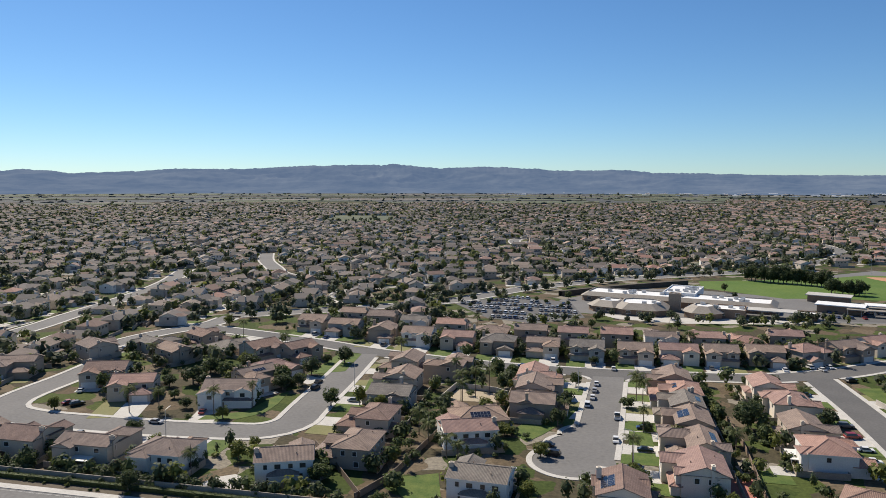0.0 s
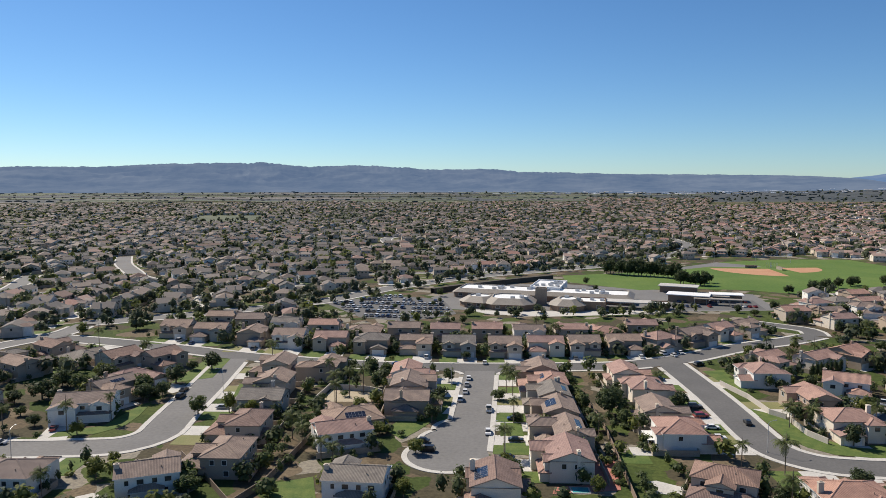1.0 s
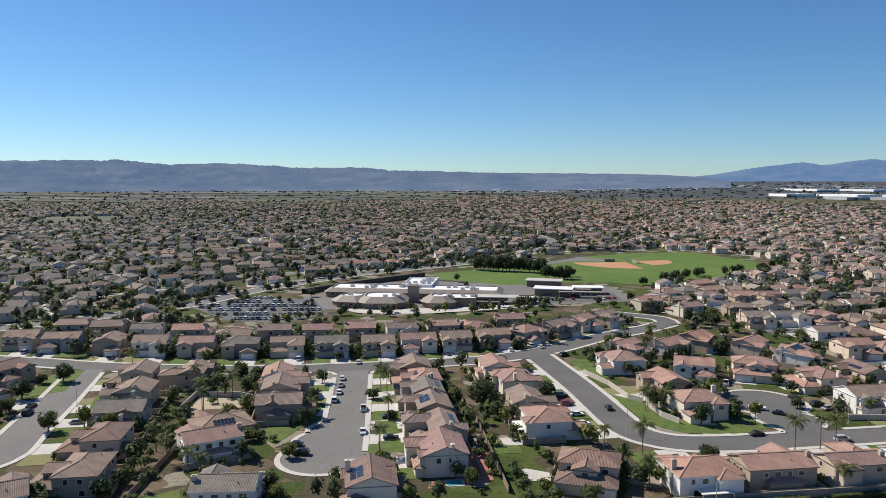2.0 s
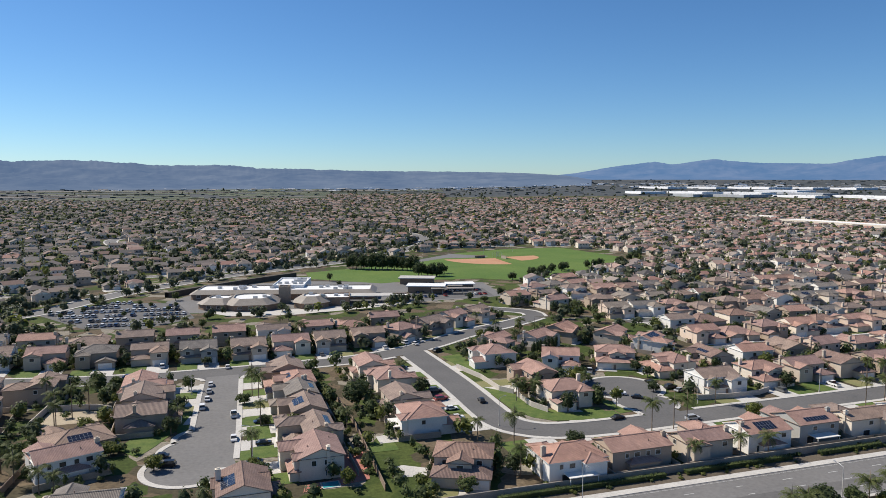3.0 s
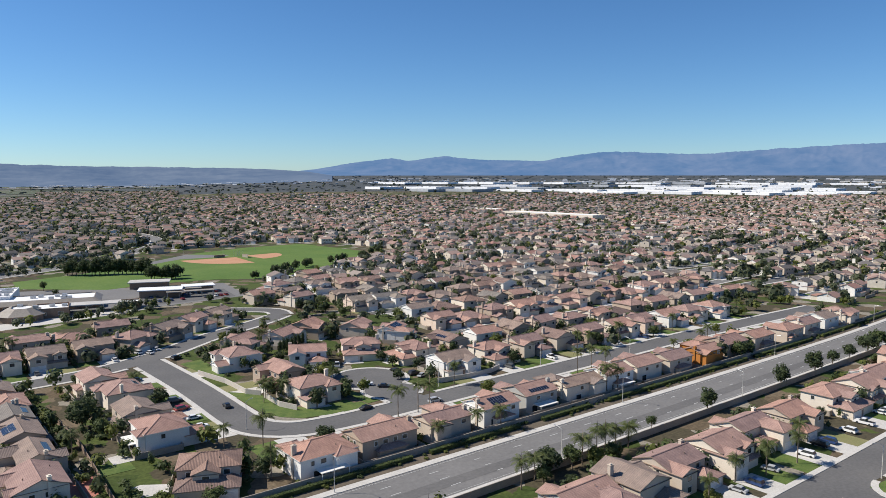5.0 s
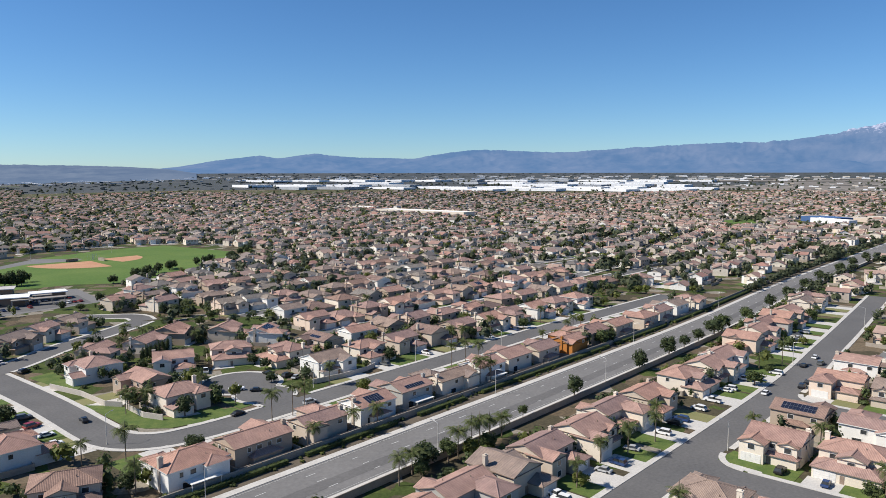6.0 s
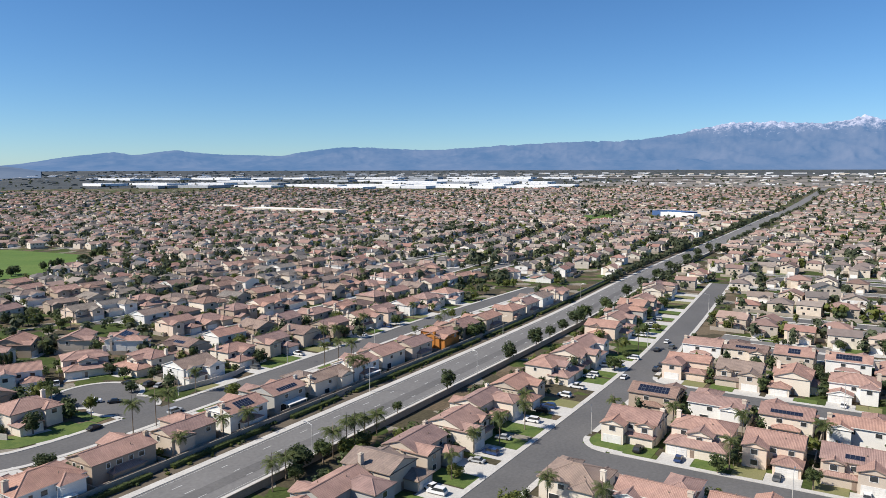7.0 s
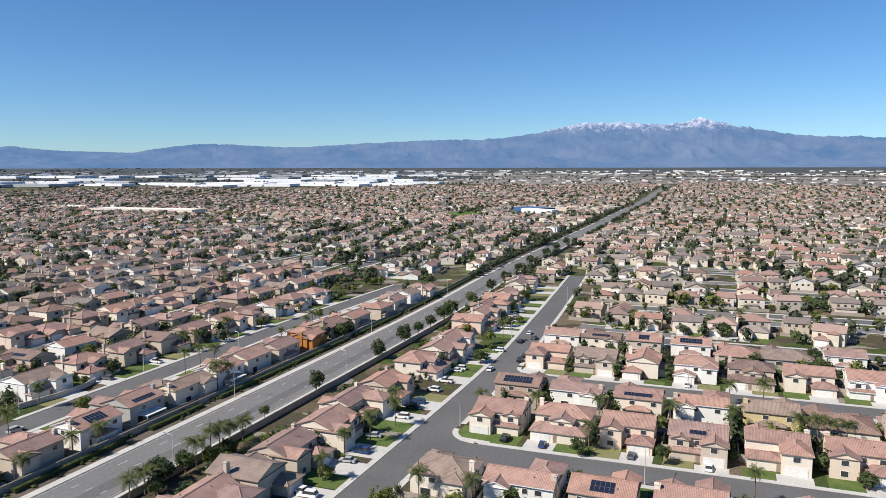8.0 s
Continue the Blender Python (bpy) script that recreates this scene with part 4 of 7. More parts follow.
# near side of street C
row([(154, 58), (156, 40), (156, 22), (156, 4), (156, -15)], 90, ["tan", "pink", "terra", "terra", "pink"], ["cream", "white", "beige", "cream", "cream"],
    [1, 6, 0, 2, 0], solar={2: ("back", 5, 2)}, front=4.5, rear=4.0)
# the block inside the bend of street D and round its dead end
row([(113, 215), (171, 213), (195, 215), (214, 216), (232, 215), (252, 215), (272, 215), (292, 215), (312, 215), (332, 215), (352, 214)], 0,
    ["pink", "tan", "terra", "pink", "brown", "pink", "terra", "pink", "terra", "pink"], ["cream", "white", "cream", "beige", "beige", "tan", "cream", "peach", "white"],
    [1, 2, 3, 0, 5, 0, 2, 6, 0, 1], front=5.0, rear=4.0)
row([(108, 271), (112, 239)], -90, ["pink", "pink"], ["white", "tan"], [1, 0], front=4.0, rear=4.0, lawn=2)
row([(133, 257), (156, 254)], -26, ["pink", "pink"], ["white", "cream"], [0, 3], front=4.0, rear=3.0)
row([(169, 237), (190, 241)], -90, ["terra", "brown"], ["cream", "beige"], [3, 0], front=4.0, rear=3.0, solar={1: ("front", 6, 1)})
row([(121, 291), (140, 292), (157, 303), (176, 288), (186, 270)], 35, ["pink", "pink", "terra", "pink", "pink"], ["beige", "cream", "tan", "beige", "white"], [6, 0, 2, 0, 6],
    solar={4: ("front", 8, 2)}, front=3, rear=2, lawn=0)
# between streets E and D
row([(26, 271), (26, 254), (26, 239), (26, 222), (25, 203), (25, 184)], -90, ["tan", "pink", "grey", "tan", "tan", "pink"], ["tan", "beige", "grey", "tan", "beige", "cream"],
    [2, 3, 0, 0, 6, 2], solar={1: ("front", 5, 1), 2: ("back", 5, 1), 3: ("front", 6, 2), 4: ("back", 7, 1)}, front=7.4, rear=4.0, width=17)
row([(59, 268), (62, 249), (60, 224), (61, 205)], 90, ["pink", "pink", "tan", "terra"], ["cream", "cream", "beige", "white"],
    [0, 1, 0, 1], solar={1: ("front", 4, 1)}, patio=(3,), front=4.0, rear=5.0)
row([(60, 168)], -24, ["brown"], ["beige"], [3], front=2, rear=3, lawn=0)
row([(6, 166)], 0, ["brown"], ["cream"], [5], solar={0: ("left", 6, 2)}, front=2, rear=3, lawn=0)
row([(-27, 169)], 176, ["grey"], ["white"], [0], front=2.5, rear=4)
# between streets F and E
row([(-22, 266), (-21, 249), (-19, 231)], 90, ["pink", "tan", "tan"], ["white", "beige", "tan"], [0, 2, 5], front=5, rear=4)
row([(-37, 220), (-37, 202)], 202, ["tan", "pink"], ["tan", "white"], [4, 0], solar={0: ("back", 6, 2)}, front=3, rear=4, lawn=0)
row([(-76, 276), (-58, 274), (-70, 251), (-69, 230), (-68, 207), (-66, 183)], -90, ["tan", "tan", "tan", "grey", "brown", "tan"], ["beige", "tan", "beige", "grey", "beige", "tan"],
    [0, 6, 2, 5, 3, 3], front=5, rear=5)
row([(-79, 170)], 202, ["tan"], ["white"], [0], front=5, rear=5)
row([(-111, 168), (-134, 170), (-155, 168), (-175, 168)], 180, ["tan", "tan", "brown", "tan"], ["white", "beige", "beige", "beige"],
    [1, 6, 2, 0], patio=(1,), front=5, rear=5)
row([(-123, 223)], 14, ["tan"], ["white"], [2], front=5, rear=4, lawn=0, sizes=(1.25,))
row([(-122, 242), (-126, 260), (-125, 286), (-142, 284)], 60, ["tan", "pink", "brown", "brown"], ["tan", "tan", "tan", "beige"],
    [6, 4, 0, 2], solar={0: ("front", 5, 1)}, front=5, rear=4, lawn=0)
row([(-160, 222), (-181, 236), (-222, 236)], 20, ["pink", "brown", "tan"], ["beige", "beige", "tan"], [0, 2, 6], front=6, rear=5)
row([(-160, 291), (-174, 272), (-192, 284), (-212, 270), (-178, 302)], 150, ["grey", "tan", "grey", "tan", "brown"], ["beige", "tan", "beige"], [4, 0, 6, 2, 0], 1, front=4, rear=4)
# far side of street G
row([(-143, 346), (-124, 339), (-102, 331), (-83, 327), (-63, 322), (-44, 318), (-24, 316), (-5, 315), (15, 314), (33, 316), (50, 318), (68, 321)], 0,
    ["tan", "tan", "tan", "tan", "pink", "grey", "tan", "grey", "tan", "pink", "tan", "tan"], ["beige", "grey", "tan", "white", "beige", "tan", "beige", "grey", "beige", "cream", "beige", "tan"],
    [2, 0, 5, 2, 0, 1, 6, 2, 2, 0, 2, 0], 1, front=7.5, rear=4, skew=0)
row([(86, 327), (103, 338), (120, 351), (137, 360)], 32, ["pink", "tan", "pink", "tan"], ["beige", "tan", "cream", "beige"], [1, 2, 0, 6], 1, front=5, rear=4)
row([(-130, 374), (-112, 366), (-92, 360), (-72, 354), (-52, 350), (-32, 348), (-12, 346), (8, 346), (28, 346), (48, 348), (66, 352), (84, 360)], 180,
    ["tan", "tan", "grey", "pink", "tan", "tan", "pink", "pink", "tan", "pink", "terra", "pink"], ["beige", "tan", "white", "beige", "cream", "tan"],
    [0, 2, 6, 0, 4, 0], 1, front=5, rear=4, lawn=0)
# rows north of street D
for _k, _y in enumerate((244, 281, 310, 346, 376, 413)):
    _x0 = 212 + 6 * (_k % 3)
    _spots = [(_x0 + 18.5 * i, _y + rng.uniform(-2, 2)) for i in range(13)]
    _spots = [p for p in _spots if clear_of_roads(p, 8) and not inside(p, SCHOOL_GROUND)]
    row(_spots, 0 if _k % 2 else 180, rng.sample(["terra", "pink", "tan", "pink", "brown", "terra", "pink"] if _k < 2 else ["grey", "tan", "brown", "pink", "grey", "brown", "tan"], 7), rng.sample(["cream", "white", "beige", "peach", "tan"], 5),
        rng.sample([0, 1, 2, 3, 5, 6, 4], 7), 1, front=4.5, rear=3.5, jitter=7, solar={2: ("back", 6, 1), 7: ("front", 5, 2)} if _k % 2 else {})

# the streets between the school halls and the park
_spots = []
for _j in range(4):
    for _i in range(7):
        _p = (134 + 18.6 * _i + 5 * _j + rng.uniform(-1.5, 1.5), 368 + 25 * _j + 4.5 * _i + rng.uniform(-1.5, 1.5))
        if _p[1] < (404 if _p[0] < 172 else 408 + 0.95 * (_p[0] - 172)) and _p[0] < 252 and clear_of_roads(_p, 9) and all(math.dist(_p, q) > 15.5 for q in HOUSE_AT):
            _spots.append(_p)
            HOUSE_AT.append(_p)
row(_spots, 194, ["pink", "terra", "tan", "pink", "grey"], ["cream", "beige", "tan", "white"], [0, 2, 6, 3, 1], 1, front=4.5, rear=3.5, lawn=0, jitter=8)

# ---- walls, hedges and verges of the avenue ----
AVL = [p for p in smooth_line(AVENUE, 3.0)]


def along(name, x0, x1, off, w, h, mat, label, category, kind=""):
    s = Shape()
    ribbon(s, [p for p in AVL if x0 <= p.x <= x1], off - w / 2, off + w / 2, 0, h)
    return tagged(part(name, s, mat), label, category, kind=kind)


along("boundary_wall", -300, 720, -16.5, 0.25, 2.0, BLOCK, "long tan block wall behind the avenue verge", "wall")
along("boundary_wall", -300, 720, 13.0, 0.25, 2.0, BLOCK, "long tan block wall behind the avenue verge", "wall")
along("verge", -300, 720, -13.8, 5.1, 0.10, mottled("bark_mulch", (0.085, 0.068, 0.048), (0.15, 0.122, 0.09), 0.2, 2, 0.95, 0.03), "mulched planting verge beside the avenue", "verge", "structure")


def hedge(x0, x1, off, w, h):
    """A clipped hedge: a leafy block of many small leaf faces."""
    lr = random.Random(int(x0))
    s = Shape()
    pts = [p for p in AVL if x0 <= p.x <= x1]
    ribbon(s, pts, off - w / 2 + 0.12, off + w / 2 - 0.12, 0, h - 0.12)
    for a, b in zip(pts, pts[1:]):
        for _ in range(130):
            c = a.lerp(b, lr.random())
            o, z = lr.choice(((lr.uniform(-w / 2, w / 2), h), (-w / 2, lr.uniform(0, h)), (w / 2, lr.uniform(0, h))))
            p = Vector((c.x, c.y - off - o, z)) + Vector((lr.gauss(0, .06), lr.gauss(0, .06), lr.gauss(0, .06)))
            q = Vector((lr.gauss(0, 1), lr.gauss(0, 1), lr.gauss(0.6, 1))).to_track_quat("Z", "Y")
            s.poly([p + q @ Vector(v) for v in ((-.16, 0, 0), (0, -.11, 0), (.16, 0, 0), (0, .11, 0))])
    tagged(part("hedge", s, LEAF), "clipped green hedge in front of the avenue wall", "hedge", "avenue hedges")


for _a, _b in ((-160, -20), (62, 110), (114, 150), (156, 182), (186, 276), (280, 334), (340, 470)):
    hedge(_a, _b, -14.6, 1.3, 1.3)
for _i in range(150):
    _x = rng.uniform(-170, 320)
    if not (62 < _x < 108 and rng.random() < 0.5):
        shrub(_x, 137.2 + rng.uniform(11.5, 14.8), rng.uniform(0.5, 0.9), rng.uniform(0.7, 1.2), rng.choice(["mid", "dark", "light"]))


# ---- street lamps ----
def lamp_shape(h=8.5, arm=2.2):
    pole, armq, head = Shape(), Shape(), Shape()
    pole.tube((0, 0, 0), (0, 0, 0.4), 0.2, 0.16, 8)
    pole.tube((0, 0, 0.4), (0, 0, h), 0.11, 0.07, 8)
    for k in range(5):
        a, b = k / 5, (k + 1) / 5
        armq.tube((arm * a, 0, h + 0.5 * math.sin(a * 1.57)), (arm * b, 0, h + 0.5 * math.sin(b * 1.57)), 0.05, 0.05, 6)
    head.box(arm - 0.1, arm + 0.6, -0.14, 0.14, h + 0.42, h + 0.56, 0, True)
    return pole.mesh("pole", CONCRETE), armq.mesh("arm", STEEL), head.mesh("lamp_head", STEEL)


LAMP_POLE, LAMP_ARM, LAMP_HEAD = lamp_shape()


def street_lamp(x, y, rz):
    ob = thing("street_lamp", "pale street lamp with a curved arm on the pavement", "street lamp", pose(x, y, 0.0, 0, 0, rz), "street lamps")
    part("pole", LAMP_POLE, None, ob)
    part("arm", LAMP_ARM, None, ob)
    part("lamp_head", LAMP_HEAD, None, ob)


for _x, _y, _r in ((191, 147.2, -90), (292, 148, -90), (82, 146.2, -90), (155, 200, -90), (193, 69.4, 140), (229, 126.6, 90), (139, 126.4, 90), (330, 128, 90), (400, 152, -90),
                   (171, 15, 0), (254, 9, 180), (83, 200, 20), (9.8, 197, 180), (-124, 185.8, 90), (-88, 250, 180), (240, 182, 90), (205, 198.4, -90), (400, 80, 90), (300, 84, -90), (-7, 262, 0)):
    street_lamp(_x, _y, _r)

# ---- named trees ----
for _x, _y, _h, _r, _k in ((130, 122.5, 7.5, 3.7, "dark"), (137, 121, 7, 2.6, "mid"), (125, 119.5, 5, 2.2, "mid"), (143, 118, 6, 3.0, "light"), (150, 118, 5.5, 2.8, "mid"), (-148, 240, 8, 4.5, "dark"), (-140, 250, 7, 4, "mid"), (-150, 256, 7, 4.2, "dark"), (-137, 264, 7, 4, "dark"), (-110, 262, 7.5, 4.4, "dark"), (206, 125.5, 8, 3.2, "dark"), (177, 125.8, 5, 1.7, "mid"), (252, 125, 8.5, 3.6, "dark"), (280, 126, 9, 4.0, "dark"), (297, 127, 6.5, 2.6, "dark"),
                           (312, 127, 6.5, 2.6, "dark"), (330, 127, 9, 4.6, "dark"), (343, 128, 9, 4.5, "mid"), (374, 128, 8, 3.6, "mid"), (420, 131, 8, 3.6, "dark"), (459, 133, 8, 3.8, "dark"), (500, 135, 8, 3.6, "dark"),
                           (546, 138, 8, 4, "dark"), (606, 140, 8, 4, "dark"), (650, 141, 8, 4, "dark"), (700, 142, 8, 4, "dark"), (45, 231, 10.5, 5.4, "dark"), (48, 222, 5.5, 2.4, "mid"), (70, 240, 6, 3.4, "dark"), (66, 252, 6, 3.0, "dark"),
                           (-104, 283, 7.5, 4.2, "dark"), (-88, 226, 7, 3.3, "mid"), (-117, 206, 4.5, 2.4, "light"), (-116, 247, 8, 4.5, "mid"), (-112, 240, 7, 3.8, "dark"), (10, 246, 4, 3.0, "mid"),
                           (291, 161, 7, 3.4, "mid"), (277, 156, 8, 3.5, "mid"), (283, 155, 7, 3.2, "dark"), (124, 213, 6.5, 2.8, "dark"), (183, 33, 5.5, 2.6, "mid"), (185, 12, 6, 2.2, "mid"), (190, 30.5, 5, 2.0, "dark"),
                           (-8, 268, 6, 2.5, "mid"), (-10, 243, 6, 3, "dark"), (-12, 222, 6.5, 3, "dark"), (-95, 175, 6, 2.6, "light"), (-134, 185.2, 6, 2.8, "dark")):
    tree(_x, _y, _h, _r, _k)
for _x, _y, _h in ((81, 184, 7.5), (124, 180.5, 8), (132, 181, 8), (137, 181.5, 7.5), (13, 254, 8), (15, 251, 7), (186, 87, 6.5), (197, 92, 6), (172, 88, 7), (141, 121, 6), (146, 120.5, 7), (150, 121, 6.5), (155, 121.5, 5.5),
                   (124, 121.5, 5), (118, 120, 6), (160, 121, 5), (134, 154.6, 5.5), (143, 154.4, 5), (120, 155, 5), (196, 158, 8), (200, 156.5, 7), (207, 181, 8), (214, 180, 8), (187, 31, 6.5), (211, 51, 5), (211, 32, 6), (213, 12, 6),
                   (212, -5, 7), (241, -4, 6), (244, -14, 6.5), (214, -22, 6), (213, -26, 6.5), (213, -29, 6), (213, -33, 6), (98, 221, 5), (100, 224, 5.5), (104, 220, 5), (38, 210, 5), (-40, 188, 5), (-47, 196, 6), (-52, 205, 6),
                   (-44, 232, 8), (-46, 240, 9), (-42, 246, 9), (-38, 252, 8), (-52, 262, 8), (-84, 300, 6), (-150, 205, 7), (-141, 208, 6), (290, 178, 7), (222, 180, 6), (262, 205, 7), (300, 203, 6.5), (240, 203, 6), (130, 296, 6)):
    palm(_x, _y, _h + 1.0, rng.uniform(1.1, 1.5))
for _i in range(7):
    _c = thing("cypress", "narrow dark green cypress in a row", "tree", pose(130 + 2.4 * _i, 276 + 1.3 * _i, 0), "cypress row")
    part("foliage", CROWNS["dark"][_i % 3], None, _c, "", Matrix.Translation((0, 0, 3.6)) @ Matrix.Diagonal((1.0, 1.0, 4.2, 1)))
# scattered garden trees behind the houses
_made = 0
while _made < 330:
    _x, _y = rng.uniform(-200, 420), rng.uniform(-60, 400)
    if not far_from_houses((_x, _y), 8.2) or not clear_of_roads((_x, _y), 2.6) or inside((_x, _y), SCHOOL_GROUND):
        continue
    if math.hypot(_x, _y) < 120 or (20 < _y < 150 and _x < 70) or (34 < _x < 54 and 160 < _y < 250) or (116 < _y < 160 and _x > 60):
        continue
    _made += 1
    _q = rng.random()
    if _q < 0.22:
        palm(_x, _y, rng.uniform(5, 9), rng.uniform(0.9, 1.3))
    elif _q < 0.6:
        tree(_x, _y, rng.uniform(4.5, 7.5), rng.uniform(2.2, 3.7), rng.choice(["mid", "mid", "dark", "dark", "light"]))
    elif _q < 0.75:
        tree(_x, _y, rng.uniform(3, 5), rng.uniform(1.8, 2.6), rng.choice(["mid", "dark", "light"]), low=True)

# ---- lawns, paving, pools and walls that stand out ----
def patch(name, pts, z, mat, label, category):
    s = Shape()
    s.poly([(x, y, z) for x, y in pts])
    n = len(pts)
    for i in range(n):
        (xa, ya), (xb, yb) = pts[i], pts[(i + 1) % n]
        s.poly([(xa, ya, 0), (xb, yb, 0), (xb, yb, z), (xa, ya, z)])
    tagged(part(name, s, mat), label, category, kind="structure")


for _pts in ([(-6, 243), (-9.5, 228), (-16, 213), (-20, 206), (-26, 214), (-21, 226), (-12, 241)], [(-108.5, 238), (-106.5, 224), (-106.5, 214), (-112, 206.5), (-124, 203), (-124, 208), (-113, 214), (-111, 236)],
             [(92.9, 240), (93, 212), (96, 204), (101, 198.8), (110, 196.8), (124, 197), (124, 202), (108, 205), (102, 214), (101, 230)], [(124.6, 198.8), (130, 199.5), (128, 213), (127, 220), (124.6, 216)],
             [(92.5, 288), (96, 256), (101, 262), (102, 290)], [(185, 69), (184, 52), (190, 52), (194, 68)], [(9.5, 222), (9, 210), (16, 210), (16, 222)], [(9.5, 204), (9, 198), (16, 199), (16, 205)],
             [(9.5, 232), (9.5, 226), (16, 226), (16, 232)], [(-52, 172), (-44, 160), (-36, 163), (-40, 178)], [(40.6, 198), (40.6, 190), (49, 190), (49, 198)], [(-1, 184), (-1, 177), (5, 177), (5, 181)],
             [(-86, 262), (-83, 245), (-79, 245), (-80, 262)], [(-102, 300), (-99, 270), (-112, 262), (-112, 298)]):
    patch("lawn", _pts, 0.09, LAWN, "bright mown lawn bordered by pale kerb", "lawn")
patch("paved_yard", [(30, 193), (39, 192), (37, 173), (20, 170), (21, 174), (32, 176)], 0.11, RED_PAVING, "red paved back yard with a small pool", "paving")
patch("paved_yard", [(45, 196), (53, 196), (53, 201), (50, 203), (45, 202)], 0.1, CONCRETE, "pale concrete patio slab in a back yard", "paving")
patch("paved_yard", [(43, 172), (52, 170), (53, 175), (47, 179), (43, 178)], 0.1, CONCRETE, "pale concrete patio slab in a back yard", "paving")
patch("paved_yard", [(-97, 158), (-95, 163), (-91, 166), (-87, 164), (-84, 157), (-87, 153), (-93, 152)], 0.11, CONCRETE, "round pale concrete patio", "paving")
for _x, _y, _w, _d in ((166, 155.8, 8, 2.2), (119, 155.6, 7, 2.2), (127.5, 155.6, 4, 2), (27, 172.5, 4, 3)):
    _o = thing("swimming_pool", "small turquoise swimming pool with pale coping", "pool", pose(_x, _y, 0))
    _s = Shape()
    _s.box(-_w / 2 - 0.4, _w / 2 + 0.4, -_d / 2 - 0.4, _d / 2 + 0.4, 0, 0.14)
    part("coping", _s, CONCRETE, _o)
    _s = Shape()
    _s.box(-_w / 2, _w / 2, -_d / 2, _d / 2, 0.1, 0.16)
    part("water", _s, POOL, _o)
_s = Shape()
ribbon(_s, [Vector(p) for p in ((-53, 240), (-51, 257), (-36, 254), (-31, 250))], -0.15, 0.15, 0, 2.0)
tagged(part("garden_wall", _s, BLOCK_PALE), "pale block wall round a bare lot", "wall", "garden walls")
patch("bare_lot", [(-52, 241), (-50, 256), (-36, 253), (-34, 242)], 0.05, mottled("bare_sand", (0.36, 0.30, 0.21), (0.44, 0.37, 0.27), 0.3, 2, 0.95, 0.03), "bare sandy lot inside a wall", "lot")
for _pts in ([(-79, 190), (-66, 174), (-55, 159)], [(-45, 222), (-48, 196), (-51, 172), (-56, 158)], [(40, 240), (41, 215), (40, 190), (39, 165)]):
    _s = Shape()
    ribbon(_s, [Vector(p) for p in _pts], -0.06, 0.06, 0, 1.8)
    tagged(part("fence", _s, FASCIA), "weathered brown fence between back yards", "fence", "yard fences")

for _pts in ([(92.8, 268), (96.6, 251), (97.2, 234), (100.5, 229)], [(100.5, 226), (100.3, 214), (103, 207)], [(157, 203.5), (170, 201.5), (182, 202), (188, 204)]):
    _s = Shape()
    ribbon(_s, [Vector(p) for p in _pts], -0.15, 0.15, 0, 1.8)
    tagged(part("garden_wall", _s, BLOCK_PALE), "pale tan block wall beside the pavement", "wall", "garden walls")
# cars standing in driveways
for _i, (_hx, _hy, _a, _gx, _gy) in enumerate(DRIVES):
    if rng.random() < 0.42 and math.hypot(_hx, _hy) < 420:
        _u, _v = _gx + rng.choice((-1.3, 1.3)), _gy - rng.uniform(3.0, 4.2)
        _p = (_hx + _u * math.cos(_a) - _v * math.sin(_a), _hy + _u * math.sin(_a) + _v * math.cos(_a))
        if clear_of_roads(_p, 2.0):
            car(_p[0], _p[1], math.degrees(_a) + 90 + rng.uniform(-4, 4), rng.choice(CAR_COLOURS), rng.choice(["sedan", "suv"]), "cars in driveways", 0.06)

